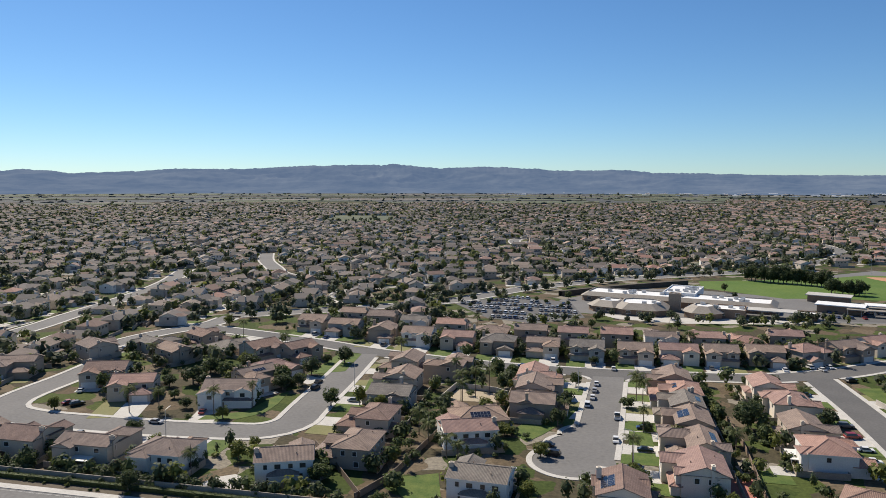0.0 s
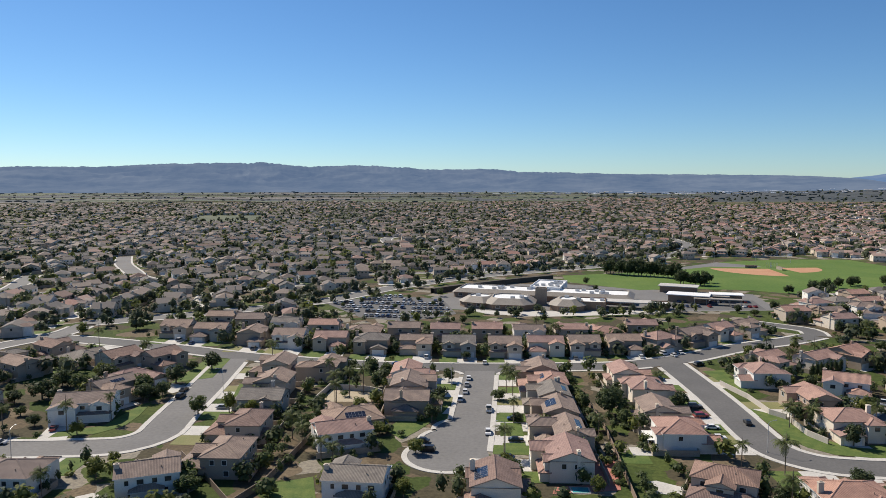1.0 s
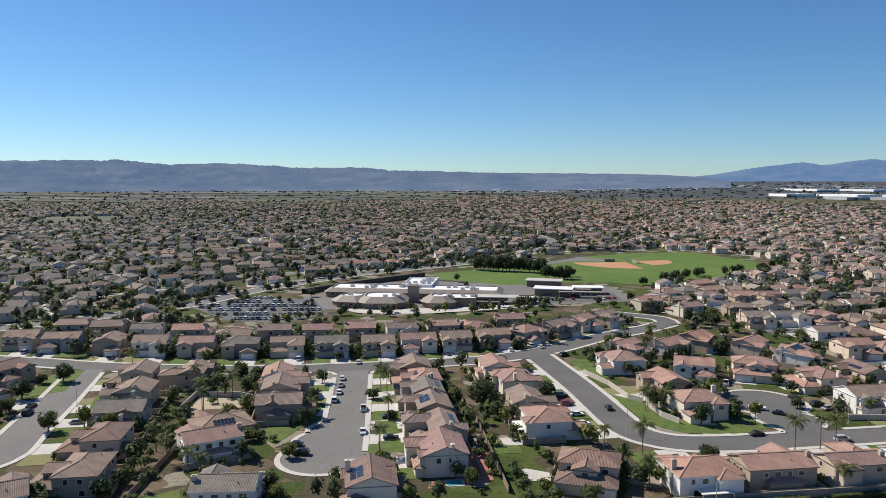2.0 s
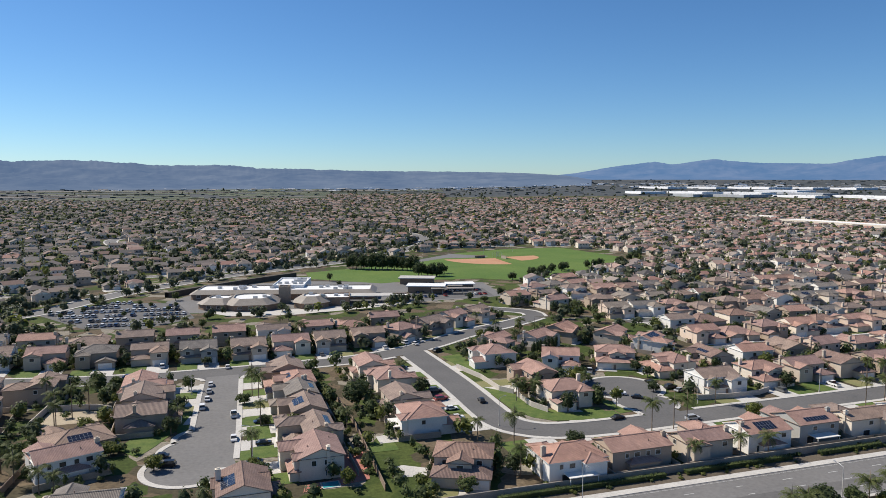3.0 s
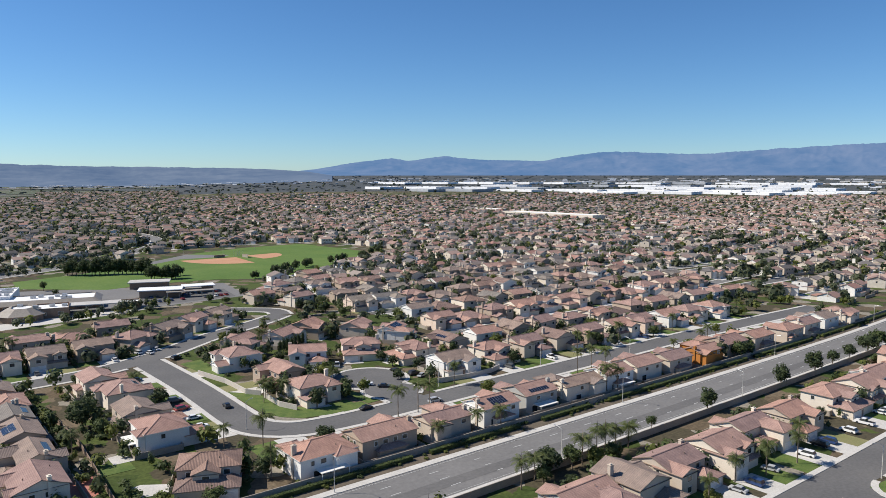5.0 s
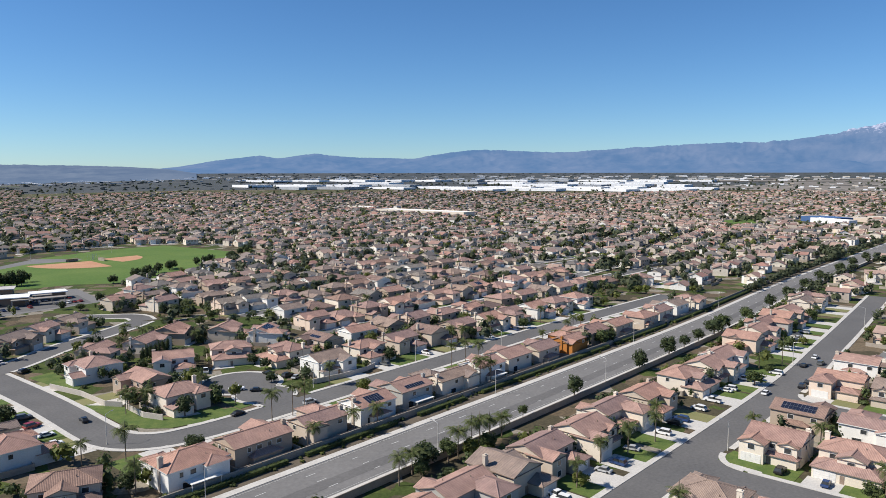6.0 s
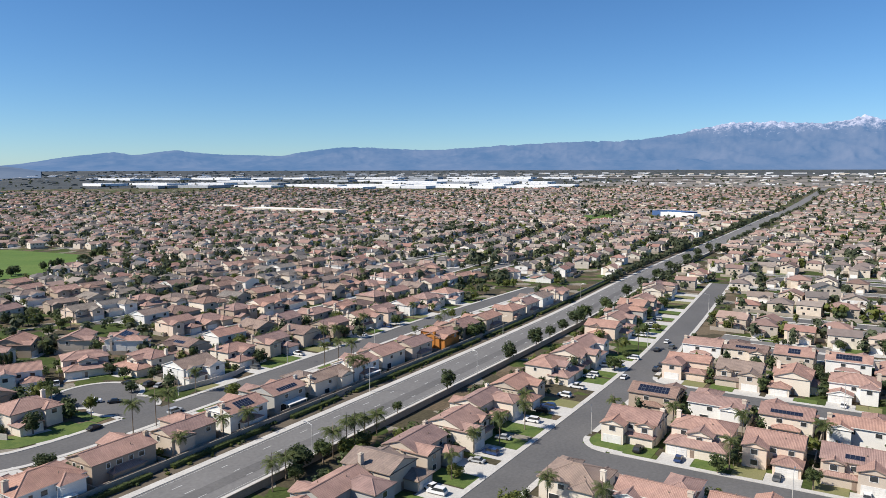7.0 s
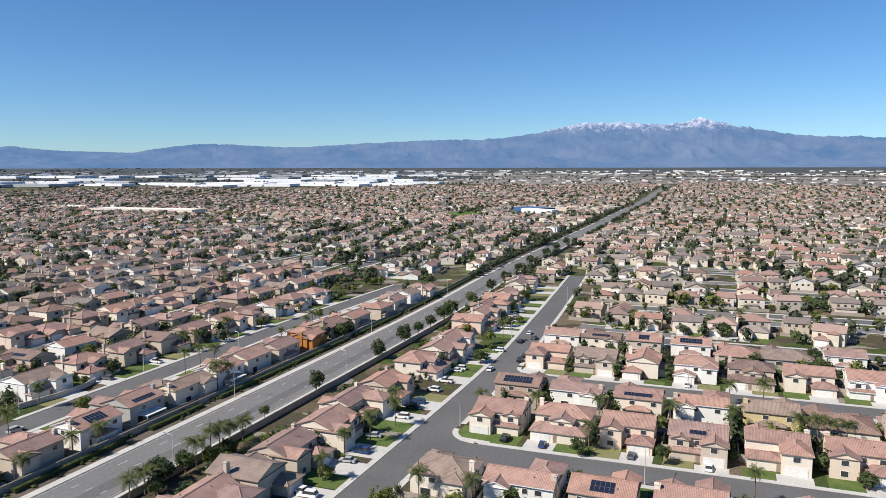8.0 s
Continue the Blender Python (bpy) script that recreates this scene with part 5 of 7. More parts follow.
# ---- parked cars ----
for _x, _y, _r, _c, _k in ((-0.6, 272, 90, "white", "sedan"), (-1.2, 263, 90, "silver", "sedan"), (-1.8, 254, 90, "white", "sedan"), (6.2, 234, 90, "white", "pickup"), (5.4, 212, -90, "white", "sedan"), (14, 225, 180, "blue", "sedan"),
                           (10, 192, 170, "black", "sedan"), (298, 79.5, 0, "black", "sedan"), (268, 71.5, 0, "black", "suv"), (275, 71.7, 0, "black", "sedan"), (306, 75.5, 0, "grey", "suv"), (280, 84, 90, "white", "suv"), (268, 87, 90, "white", "suv"),
                           (264, 90, 90, "white", "pickup"), (252, 78.6, 0, "white", "sedan"), (232, 89, 90, "white", "pickup"), (193, 88, 95, "white", "suv"), (203, 89, 90, "black", "suv"), (176, 89, 100, "silver", "sedan"), (138, 88, 80, "white", "pickup"),
                           (187, 54, 0, "black", "suv"), (187, 20, 0, "grey", "sedan"), (186, 1, 0, "white", "sedan"), (143, 186.5, 0, "silver", "suv"), (86.5, 224, 84, "black", "sedan"), (135, 217, -30, "white", "pickup"), (139, 211, -40, "black", "sedan"),
                           (121, 194.3, 8, "black", "sedan"), (154, 226, 100, "black", "sedan"), (158, 214, 20, "silver", "sedan"), (157, 218, 10, "black", "suv"), (94, 297, 30, "black", "suv"), (84, 316, 110, "white", "suv"), (88, 313, 110, "white", "sedan"),
                           (92, 318, 110, "white", "sedan"), (134, 250, 80, "white", "sedan"), (140, 246, 60, "white", "pickup"), (75, 240, 0, "grey", "suv"), (74, 230, 10, "red", "suv"), (74, 219, 0, "white", "sedan"), (73, 210, 0, "white", "sedan"),
                           (216, 203, 90, "white", "pickup"), (-103, 252, 85, "black", "sedan"), (-101, 244, 85, "black", "suv"), (-12, 197, 170, "black", "suv"), (-14, 204, 170, "black", "sedan"), (-135, 197.3, 0, "silver", "sedan"), (-172, 208, 60, "black", "suv"),
                           (-176, 209, 60, "red", "sedan"), (-60, 296, 175, "black", "suv"), (-50, 295, 0, "grey", "sedan"), (-30, 292.5, 0, "blue", "sedan"), (6, 296, 90, "white", "sedan"), (322, 93, 90, "white", "suv"), (327, 93.5, 90, "white", "sedan"), (341, 95, 95, "black", "sedan"), (345, 95, 85, "white", "pickup"), (362, 97, 90, "silver", "suv"),
                           (113, 86.5, 90, "black", "suv"), (158, 87.5, 95, "silver", "sedan"), (221, 89, 85, "white", "suv"), (246, 90, 90, "white", "sedan"), (249, 89.6, 92, "white", "suv"), (-3.4, 245, 90, "white", "suv"), (315, 79.8, 0, "white", "sedan")):
    car(_x, _y, _r, _c, _k, z=0.06)


# ---- school ----
BRICK_TAN = mottled("school_wall_tan", (0.36, 0.27, 0.195), (0.42, 0.33, 0.245), 0.2, 2, 0.9, 0.01)
ROOF_WHITE = mottled("flat_roof_white", (0.72, 0.72, 0.71), (0.82, 0.82, 0.81), 0.05, 0.6, 0.7)
BRICK_BROWN = mottled("school_wall_brown", (0.24, 0.165, 0.115), (0.30, 0.21, 0.15), 0.2, 2, 0.9, 0.01)
ROOF_SLOPE = mottled("metal_roof_tan", (0.27, 0.235, 0.195), (0.34, 0.30, 0.255), 0.1, 1, 0.6)
ROOF_PALE = mottled("flat_roof_pale", (0.42, 0.40, 0.37), (0.52, 0.50, 0.47), 0.06, 0.6, 0.85)


def flat_building(name, x, y, rz, w, d, h, wall, roof, label, category, bays=0, units=0, canted=0.0, peak=0.0):
    """A flat-roofed block with a parapet, a sunk roof, dark window bays and plant on top."""
    ob = thing(name, label, category, pose(x, y, lift(x, y) - (0.3 if math.hypot(x, y) > 1400 else 0), 0, 0, rz))
    c = canted
    plan = [(-w / 2 + c, -d / 2), (w / 2 - c, -d / 2), (w / 2, -d / 2 + c), (w / 2, d / 2 - c), (w / 2 - c, d / 2), (-w / 2 + c, d / 2), (-w / 2, d / 2 - c), (-w / 2, -d / 2 + c)] if c else \
        [(-w / 2, -d / 2), (w / 2, -d / 2), (w / 2, d / 2), (-w / 2, d / 2)]
    s, r = Shape(), Shape()
    k = 1 - 0.8 / min(w, d)
    for p, q in zip(plan, plan[1:] + plan[:1]):
        a, b = (p[0] * k, p[1] * k), (q[0] * k, q[1] * k)
        s.poly([(*p, 0), (*q, 0), (*q, h), (*p, h)])
        s.poly([(*p, h), (*q, h), (*b, h), (*a, h)])
        s.poly([(*b, h - 0.7), (*a, h - 0.7), (*a, h), (*b, h)])
    if peak:
        for p, q in zip(plan, plan[1:] + plan[:1]):
            ia, ib = (p[0] * 0.45, p[1] * 0.3), (q[0] * 0.45, q[1] * 0.3)
            r.poly([(p[0] * 1.03, p[1] * 1.03, h), (q[0] * 1.03, q[1] * 1.03, h), (*ib, h + peak), (*ia, h + peak)])
        r.poly([(a * 0.45, b * 0.3, h + peak) for a, b in plan])
    else:
        r.poly([(a * k, b * k, h - 0.7) for a, b in plan])
    part("wall", s, wall, ob)
    part("roof", r, roof, ob, "flat membrane roof")
    for i in range(bays):
        px = -w / 2 + c + (i + 0.5) * (w - 2 * c) / bays
        part("window", window_mesh(2.4, 1.6)[2], None, ob, "", pose(px, -d / 2, h * 0.45))
    lr = random.Random(int(x + y))
    for i in range(units):
        u = Shape()
        u.box(-1.3, 1.3, -0.9, 0.9, 0, 1.4)
        part("air_conditioner", u, STEEL, ob, "", pose(lr.uniform(-w * 0.4, w * 0.4), lr.uniform(-d * 0.3, d * 0.3), h - 0.7))
    return ob


def skirted_building(x, y, rz, w, d, cant, eave, rise, slope, label, bays=0, units=0):
    """A school block: brick walls, a sloped metal skirt all round and a sunk white flat roof inside it."""
    ob = thing("school_building", label, "school building", pose(x, y, 0, 0, 0, rz), "school buildings")
    c = cant
    plan = [(-w / 2 + c, -d / 2), (w / 2 - c, -d / 2), (w / 2, -d / 2 + c), (w / 2, d / 2 - c), (w / 2 - c, d / 2), (-w / 2 + c, d / 2), (-w / 2, d / 2 - c), (-w / 2, -d / 2 + c)]
    inset = lambda p, k: (p[0] * (1 - 2 * k / w), p[1] * (1 - 2 * k / d))  # noqa: E731
    wall, skirt, flat = Shape(), Shape(), Shape()
    for p, q in zip(plan, plan[1:] + plan[:1]):
        a, b = inset(p, slope), inset(q, slope)
        e, f = inset(p, -0.9), inset(q, -0.9)
        g, k = inset(p, slope + 0.4), inset(q, slope + 0.4)
        wall.poly([(*p, 0), (*q, 0), (*q, eave), (*p, eave)])
        skirt.poly([(*e, eave - 0.3), (*f, eave - 0.3), (*b, eave + rise), (*a, eave + rise)])
        skirt.poly([(*a, eave + rise), (*b, eave + rise), (*k, eave + rise), (*g, eave + rise)])
        skirt.poly([(*k, eave + rise - 0.7), (*g, eave + rise - 0.7), (*g, eave + rise), (*k, eave + rise)])
        skirt.poly([(*f, eave - 0.3), (*e, eave - 0.3), (*p, eave - 0.3), (*q, eave - 0.3)])
    flat.poly([(*inset(p, slope + 0.4), eave + rise - 0.7) for p in plan])
    part("wall", wall, BRICK_BROWN, ob, "brown brick wall")
    part("roof_skirt", skirt, ROOF_SLOPE, ob, "sloped grey-tan metal skirt roof")
    part("flat_roof", flat, ROOF_WHITE, ob, "white membrane roof")
    for i in range(bays):
        part("window", window_mesh(2.4, 1.6)[2], None, ob, "", pose(-w / 2 + c + (i + 0.5) * (w - 2 * c) / bays, -d / 2, eave * 0.5))
    lr = random.Random(int(x + y))
    for i in range(units):
        u = Shape()
        u.box(-1.3, 1.3, -0.9, 0.9, 0, 1.4)
        part("air_conditioner", u, STEEL, ob, "", pose(lr.uniform(-w * 0.38, w * 0.38), lr.uniform(-d * 0.25, d * 0.25), eave + rise - 0.7))
    return ob


def carport(x, y, rz, w, d, h, roof, label, solid=False):
    """An open shelter on posts, or a low hall under the same broad flat roof."""
    ob = thing("carport" if not solid else "school_building", label, "shelter" if not solid else "school building", pose(x, y, 0, 0, 0, rz))
    r = Shape()
    r.box(-w / 2, w / 2, -d / 2, d / 2, h, h + 0.5, 0, True)
    part("roof", r, roof, ob)
    if solid:
        b = Shape()
        b.box(-w / 2 + 1.2, w / 2 - 1.2, -d / 2 + 1.2, d / 2 - 1.2, 0, h)
        part("wall", b, BRICK_BROWN, ob, "brown brick wall")
        return
    for i in range(max(2, int(w / 7) + 1)):
        for py in (-d / 2 + 0.5, d / 2 - 0.5):
            p = Shape()
            px = -w / 2 + 0.5 + i * (w - 1) / max(1, int(w / 7))
            p.tube((px, py, 0), (px, py, h), 0.14, 0.14, 6)
            part("post", p, STEEL, ob)


SCHOOL_AT = [(47, 471, 116, 40), (53, 490, 24, 40), (20, 440, 46, 36), (62, 430, 36, 34), (95, 434, 32, 18), (139, 511, 30, 24), (148, 489, 30, 22), (172, 487, 26, 18), (148, 462, 50, 26)]
skirted_building(47, 471, -15, 114, 27, 1.5, 3.8, 2.0, 2.6, "long brown brick school wing with a white flat roof", 16, 18)
flat_building("school_building", 53, 490, -15, 20, 36, 7.0, ROOF_WHITE, ROOF_WHITE, "tall white school hall with plant on its flat roof", "school building", 0, 12)
skirted_building(6, 441, -22, 22, 22, 5, 3.6, 2.8, 4.5, "low brown brick school pavilion with a sloped skirt roof", 2, 1)
skirted_building(24, 438, -8, 30, 30, 6, 3.6, 2.8, 4.5, "brown brick school library with a sloped skirt and white flat roof", 3, 3)
skirted_building(58, 431, -12, 20, 24, 5, 3.6, 3.0, 5.0, "low brown brick school pavilion with a sloped skirt roof", 2, 2)
flat_building("school_building", 73, 434, -12, 16, 18, 5.2, BRICK_BROWN, ROOF_WHITE, "square brown brick school block with a white flat roof", "school building", 2, 2)
flat_building("school_building", 43.5, 446, -12, 6.5, 6.5, 10.5, BRICK_TAN, ROOF_PALE, "square tan brick school tower", "school building", 0, 0)
carport(94, 434, -14, 27, 11, 4.0, ROOF_PALE, "pale flat shelter roof on steel posts beside the school")
flat_building("school_building", 112, 432, -14, 11, 10, 4.2, BRICK_BROWN, ROOF_WHITE, "small brown brick school block with a white flat roof", "school building", 1, 0)
carport(143, 501, -22, 26, 14, 4.2, ROOF_PALE, "low brown school hall under a broad pale flat roof", True)
carport(138, 461, -22, 26, 14, 4.4, ROOF_WHITE, "low brown school hall under a broad white flat roof", True)
carport(163, 465, -12, 20, 11, 4.0, ROOF_WHITE, "low brown school hall under a broad white flat roof", True)
carport(146, 462, -14, 34, 5.5, 3.4, ROOF_SLOPE, "long grey-tan carport roof over a row of cars")
carport(152, 448, -14, 28, 5.5, 3.4, ROOF_SLOPE, "long grey-tan carport roof over a row of cars")
BANK = mottled("dark_bank", (0.065, 0.055, 0.045), (0.11, 0.095, 0.075), 0.2, 2, 0.95, 0.03)
_s = Shape()
ribbon(_s, smooth_line([(-26, 487), (-14, 500), (10, 522), (36, 543), (63, 563)]), -1.6, 1.6, 0, 3.4)
tagged(part("retaining_wall", _s, BANK), "dark planted retaining bank behind the school", "wall", kind="structure")


def sheet(name, pts, z, mat, label, category):
    s = Shape()
    s.poly([(x, y, z + lift(x, y)) for x, y in pts])
    return tagged(part(name, s, mat), label, category, kind="structure")


sheet("schoolyard", [(-26, 470), (-12, 426), (20, 418), (84, 415), (124, 424), (182, 430), (190, 492), (130, 510), (60, 540), (10, 526)], 0.02, ASPHALT_OLD, "pale asphalt schoolyard", "schoolyard")
sheet("schoolyard", [(-4, 428), (10, 410), (44, 404), (88, 412), (118, 420), (112, 428), (20, 419)], 0.05, CONCRETE, "pale concrete forecourt of the school", "schoolyard")
sheet("car_park", [(-92, 447), (-54, 476), (-18, 462), (-8, 410), (-34, 386), (-62, 398)], 0.035, ASPHALT, "dark asphalt school car park", "car park")
sheet("car_park", [(120, 430), (175, 432), (180, 466), (124, 466)], 0.035, ASPHALT, "dark asphalt school car park", "car park")
PARK_EDGE = [(72, 548), (118, 508), (150, 516), (196, 512), (228, 486), (271, 520), (326, 541), (382, 615), (368, 722), (303, 720), (236, 692), (178, 640), (120, 602), (74, 585)]
sheet("park_lawn", PARK_EDGE, 0.03, PARK, "wide mown green park lawn", "lawn")
_lot = [(-92, 447), (-54, 476), (-18, 462), (-8, 410), (-34, 386), (-62, 398)]
for _j in range(6):
    for _i in range(26):
        _p = (-92 + 3.3 * _i + 4 * _j, 470 - 14.5 * _j + 0.35 * 3.3 * (_i - 13) * -0.3)
        if inside(_p, [(x * 0.93 - 3, y * 0.93 + 30.5) for x, y in _lot]) and rng.random() < 0.82:
            car(_p[0], _p[1], 78, rng.choice(["white", "white", "white", "silver", "black", "grey", "silver", "blue"]), rng.choice(["sedan", "suv"]), "cars in the school car park", 0.04)
for _j in range(2):
    for _i in range(15):
        if rng.random() < 0.75:
            car(124 + 3.4 * _i, 440 + 17 * _j, 90, rng.choice(CAR_COLOURS), "sedan", "cars in the school car park", 0.04)


# ---- ball park ----
def diamond(cx, cy, rz, r):
    s = Shape()
    fan = [(0, 0)] + [(r * math.cos(radians(a)), r * math.sin(radians(a))) for a in range(0, 91, 6)]
    m = pose(cx, cy, 0, 0, 0, rz)
    s.poly([(x, y, 0.045) for x, y in fan])
    ob = tagged(part("infield", s, CLAY, m=m), "orange clay ball field infield", "ball field", kind="structure")
    f = thing("backstop", "tall wire mesh backstop on steel posts", "fence", m)
    for i in range(7):
        a = radians(180 + 90 * i / 6)
        p = Shape()
        p.tube((7 * math.cos(a), 7 * math.sin(a), 0), (7 * math.cos(a), 7 * math.sin(a), 5), 0.08, 0.08, 6)
        part("post", p, STEEL, f)
    d = thing("dugout", "low open dugout with a flat brown roof", "shelter", m)
    p = Shape()
    p.box(8, 18, -7, -4.5, 2.3, 2.5, 0, True)
    part("roof", p, FASCIA, d)
    p = Shape()
    p.box(8, 18, -7, -6.8, 0, 2.3)
    part("wall", p, BLOCK, d)


diamond(260, 640, 176, 50)
diamond(272, 648, -84, 34)
sheet("path", [(176, 640), (232, 690), (262, 660), (250, 650), (214, 655), (184, 632)], 0.04, ASPHALT_OLD, "grey paved plaza beside the ball fields", "path")
for _x, _y in ((222, 668), (262, 676), (300, 690)):
    street_lamp(_x, _y, 200)
for _i in range(18):
    tree(112 + 2.9 * _i, 598 - 1.45 * _i + rng.uniform(-4, 4), rng.uniform(11, 15), rng.uniform(4, 5.5), "dark", "park pines", True)
for _i in range(6):
    tree(155 + 3.2 * _i, 541 - 1.5 * _i + rng.uniform(-3, 3), rng.uniform(9, 12.5), rng.uniform(4, 5.4), "dark", "park trees", True)
for _x, _y in ((168, 552), (172, 548), (179, 548), (164, 556), (236, 506), (243, 510), (250, 516), (262, 524), (276, 534), (282, 540), (306, 546), (314, 548), (322, 552), (345, 560), (352, 566), (372, 585), (384, 592), (392, 600), (396, 612), (216, 497)):
    tree(_x, _y, rng.uniform(6, 9), rng.uniform(3, 4.6), "dark", "park trees", True)
for _i in range(26):
    _x, _y = rng.uniform(-30, 190), rng.uniform(376, 540)
    if clear_of_roads((_x, _y), 3) and not any(abs(_x - a) < b / 2 + 3 and abs(_y - c) < d / 2 + 3 for a, c, b, d in SCHOOL_AT):
        tree(_x, _y, rng.uniform(4, 7), rng.uniform(1.8, 3.2), rng.choice(["mid", "dark"]), "school trees")
for _i in range(36):
    _x = rng.uniform(-85, -10)
    _y = rng.uniform(390, 470)
    if _i % 3 == 0:
        tree(_x, _y, 4.5, 1.5, "mid", "car park trees")


# ---- the far town: joined houses, gardens and streets ----
EXPLICIT = [(-205, 205, 118, 395), (90, 318, -65, 125), (205, 440, 85, 430)]
OPEN_LAND = [[(-520, 1270), (-385, 1290), (-440, 1580), (-590, 1560)], [(985, 360), (1080, 345), (1215, 395), (1130, 440)], [(1105, 235), (1300, 240), (1300, 350), (1150, 345)],
             [(930, 790), (985, 790), (985, 1020), (930, 1020)]]
fr = random.Random(11)
GRID = {}


def taken(p, gap):
    cx, cy = int(p[0] // 20), int(p[1] // 20)
    return any(math.dist(p, q) < gap for i in (-1, 0, 1) for j in (-1, 0, 1) for q in GRID.get((cx + i, cy + j), ()))


def take(p):
    GRID.setdefault((int(p[0] // 20), int(p[1] // 20)), []).append(p)


for p in HOUSE_AT:
    take(p)
SEEDS = [(500, 0, 90), (420, 330, 0), (700, 480, 8), (-300, 300, 100), (-350, 620, 35), (0, 760, 12), (250, 950, -15), (-500, 950, 60), (600, 900, 0), (1000, 500, 90), (1000, -50, 88), (-200, 1300, 20),
         (500, 1500, -10), (1100, 1000, 5), (-900, 1500, 45), (-800, 700, 80), (1600, 700, 90), (1700, 100, 92), (1500, 1500, 20), (100, 2000, 0), (-600, 2200, 30), (900, 2100, -20), (2200, 300, 90), (0, -200, 90), (-300, 0, 90)]
MAIN_ROADS = [(l, h) for l, h in ROADS]


def open_spot(p):
    r, az = math.hypot(*p), math.degrees(math.atan2(p[0], p[1]))
    if r > 2650 or (r > 330 and not -54 < az < 112) or r < 40:
        return False
    if az < 9 and r > 2230 + 70 * math.sin(az * 0.4) + 40 * math.sin(az * 1.7):
        return False
    if az > 18 and r > (2170 if az < 72 else 2380) + 90 * math.sin(az * 0.3):
        return False
    if any(a < p[0] < b and c < p[1] < d for a, b, c, d in EXPLICIT) or inside(p, SCHOOL_GROUND) or any(inside(p, o) for o in OPEN_LAND):
        return False
    if r > 1000:
        return seg_dist(p, AVENUE) > 24 and seg_dist(p, SCHOOL_ROAD) > 16
    if seg_dist(p, AVENUE) < 24:
        return False
    return clear_of_roads(p, 7.5)


lots = []
street = Shape()
for k, (sx, sy, rot) in enumerate(SEEDS):
    ca, sa = math.cos(radians(rot)), math.sin(radians(rot))
    ext = 800
    for j in range(-int(ext / 55), int(ext / 55) + 1):
        last = None
        for i in range(-int(ext / 15.4), int(ext / 15.4) + 1):
            u = i * 15.4
            bend = 14 * math.sin(u / 140 + k + j)
            v = j * 55 + bend
            for side in (-1, 1):
                vv = v + side * 14.4
                p = (sx + u * ca - vv * sa + fr.uniform(-2, 2), sy + u * sa + vv * ca + fr.uniform(-2, 2))
                if (i + 3 * j) % 14 == 0 or fr.random() < 0.07 or min(range(len(SEEDS)), key=lambda q: (SEEDS[q][0] - p[0]) ** 2 + (SEEDS[q][1] - p[1]) ** 2) != k:
                    continue
                if open_spot(p) and not taken(p, 12.4):
                    take(p)
                    slope = math.atan(0.1 * math.cos(u / 140 + k + j))
                    lots.append((p[0], p[1], radians(rot) + slope + fr.gauss(0, 0.12) + (math.pi if side < 0 else 0), k))
            c = (sx + u * ca - v * sa, sy + u * sa + v * ca)
            good = min(range(len(SEEDS)), key=lambda q: (SEEDS[q][0] - c[0]) ** 2 + (SEEDS[q][1] - c[1]) ** 2) == k and open_spot(c)
            if good and last:
                n = Vector((-sa, ca)) * 4.9
                q = [(last[0] - n.x, last[1] - n.y), (c[0] - n.x, c[1] - n.y), (c[0] + n.x, c[1] + n.y), (last[0] + n.x, last[1] + n.y)]
                street.poly([(x, y, 0.02 + lift(x, y)) for x, y in q])
                for sg in (-1, 1):
                    m0, m1 = n * sg, n * sg * 1.32
                    q = [(last[0] + m0.x, last[1] + m0.y), (c[0] + m0.x, c[1] + m0.y), (c[0] + m1.x, c[1] + m1.y), (last[0] + m1.x, last[1] + m1.y)]
                    street.poly([(x, y, 0.15 + lift(x, y)) for x, y in (q if sg < 0 else q[::-1])], 1)
            last = c if good else None
tagged(part("road", street, [ASPHALT_OLD, CONCRETE]), "network of pale asphalt side streets in the far suburb", "road", kind="stuff")

WEST_ROOF = palette_mat("far_roofs_tan", [(0.17, 0.145, 0.13), (0.23, 0.18, 0.15), (0.13, 0.115, 0.11), (0.27, 0.215, 0.18), (0.21, 0.14, 0.115), (0.19, 0.165, 0.15), (0.11, 0.10, 0.095)], island=True, fine=0.5)
NORTH_ROOF = palette_mat("far_roofs_rose", [(0.33, 0.212, 0.175), (0.34, 0.192, 0.155), (0.22, 0.178, 0.160), (0.38, 0.268, 0.222), (0.25, 0.168, 0.145), (0.16, 0.146, 0.138), (0.30, 0.25, 0.217)], island=True, fine=0.5)
FAR_WALL = palette_mat("far_stucco", [(0.66, 0.58, 0.48), (0.54, 0.46, 0.37), (0.80, 0.78, 0.73), (0.70, 0.60, 0.48), (0.48, 0.42, 0.36), (0.74, 0.67, 0.56)], island=True, fine=0.6)


class Bulk:
    """A joined mesh gathered from many small pieces."""

    def __init__(self):
        self.v, self.f, self.m = [], [], []

    def add(self, verts, faces, mat=0):
        n = len(self.v)
        self.v += verts
        self.f += [tuple(i + n for i in f) for f in faces]
        self.m += [mat] * len(faces)

    def link(self, name, mats, label, category, on_ground=True):
        me = bpy.data.meshes.new(name)
        if on_ground:
            self.v = [(x, y, z + lift(x, y)) if x * x + y * y > 1.96e6 else (x, y, z) for x, y, z in self.v]
        me.from_pydata(self.v, [], self.f)
        for m in mats:
            me.materials.append(m)
        me.polygons.foreach_set("material_index", self.m)
        return tagged(new(name, me), label, category, kind="stuff")


BOXF = [(0, 1, 5, 4), (1, 2, 6, 5), (2, 3, 7, 6), (3, 0, 4, 7)]


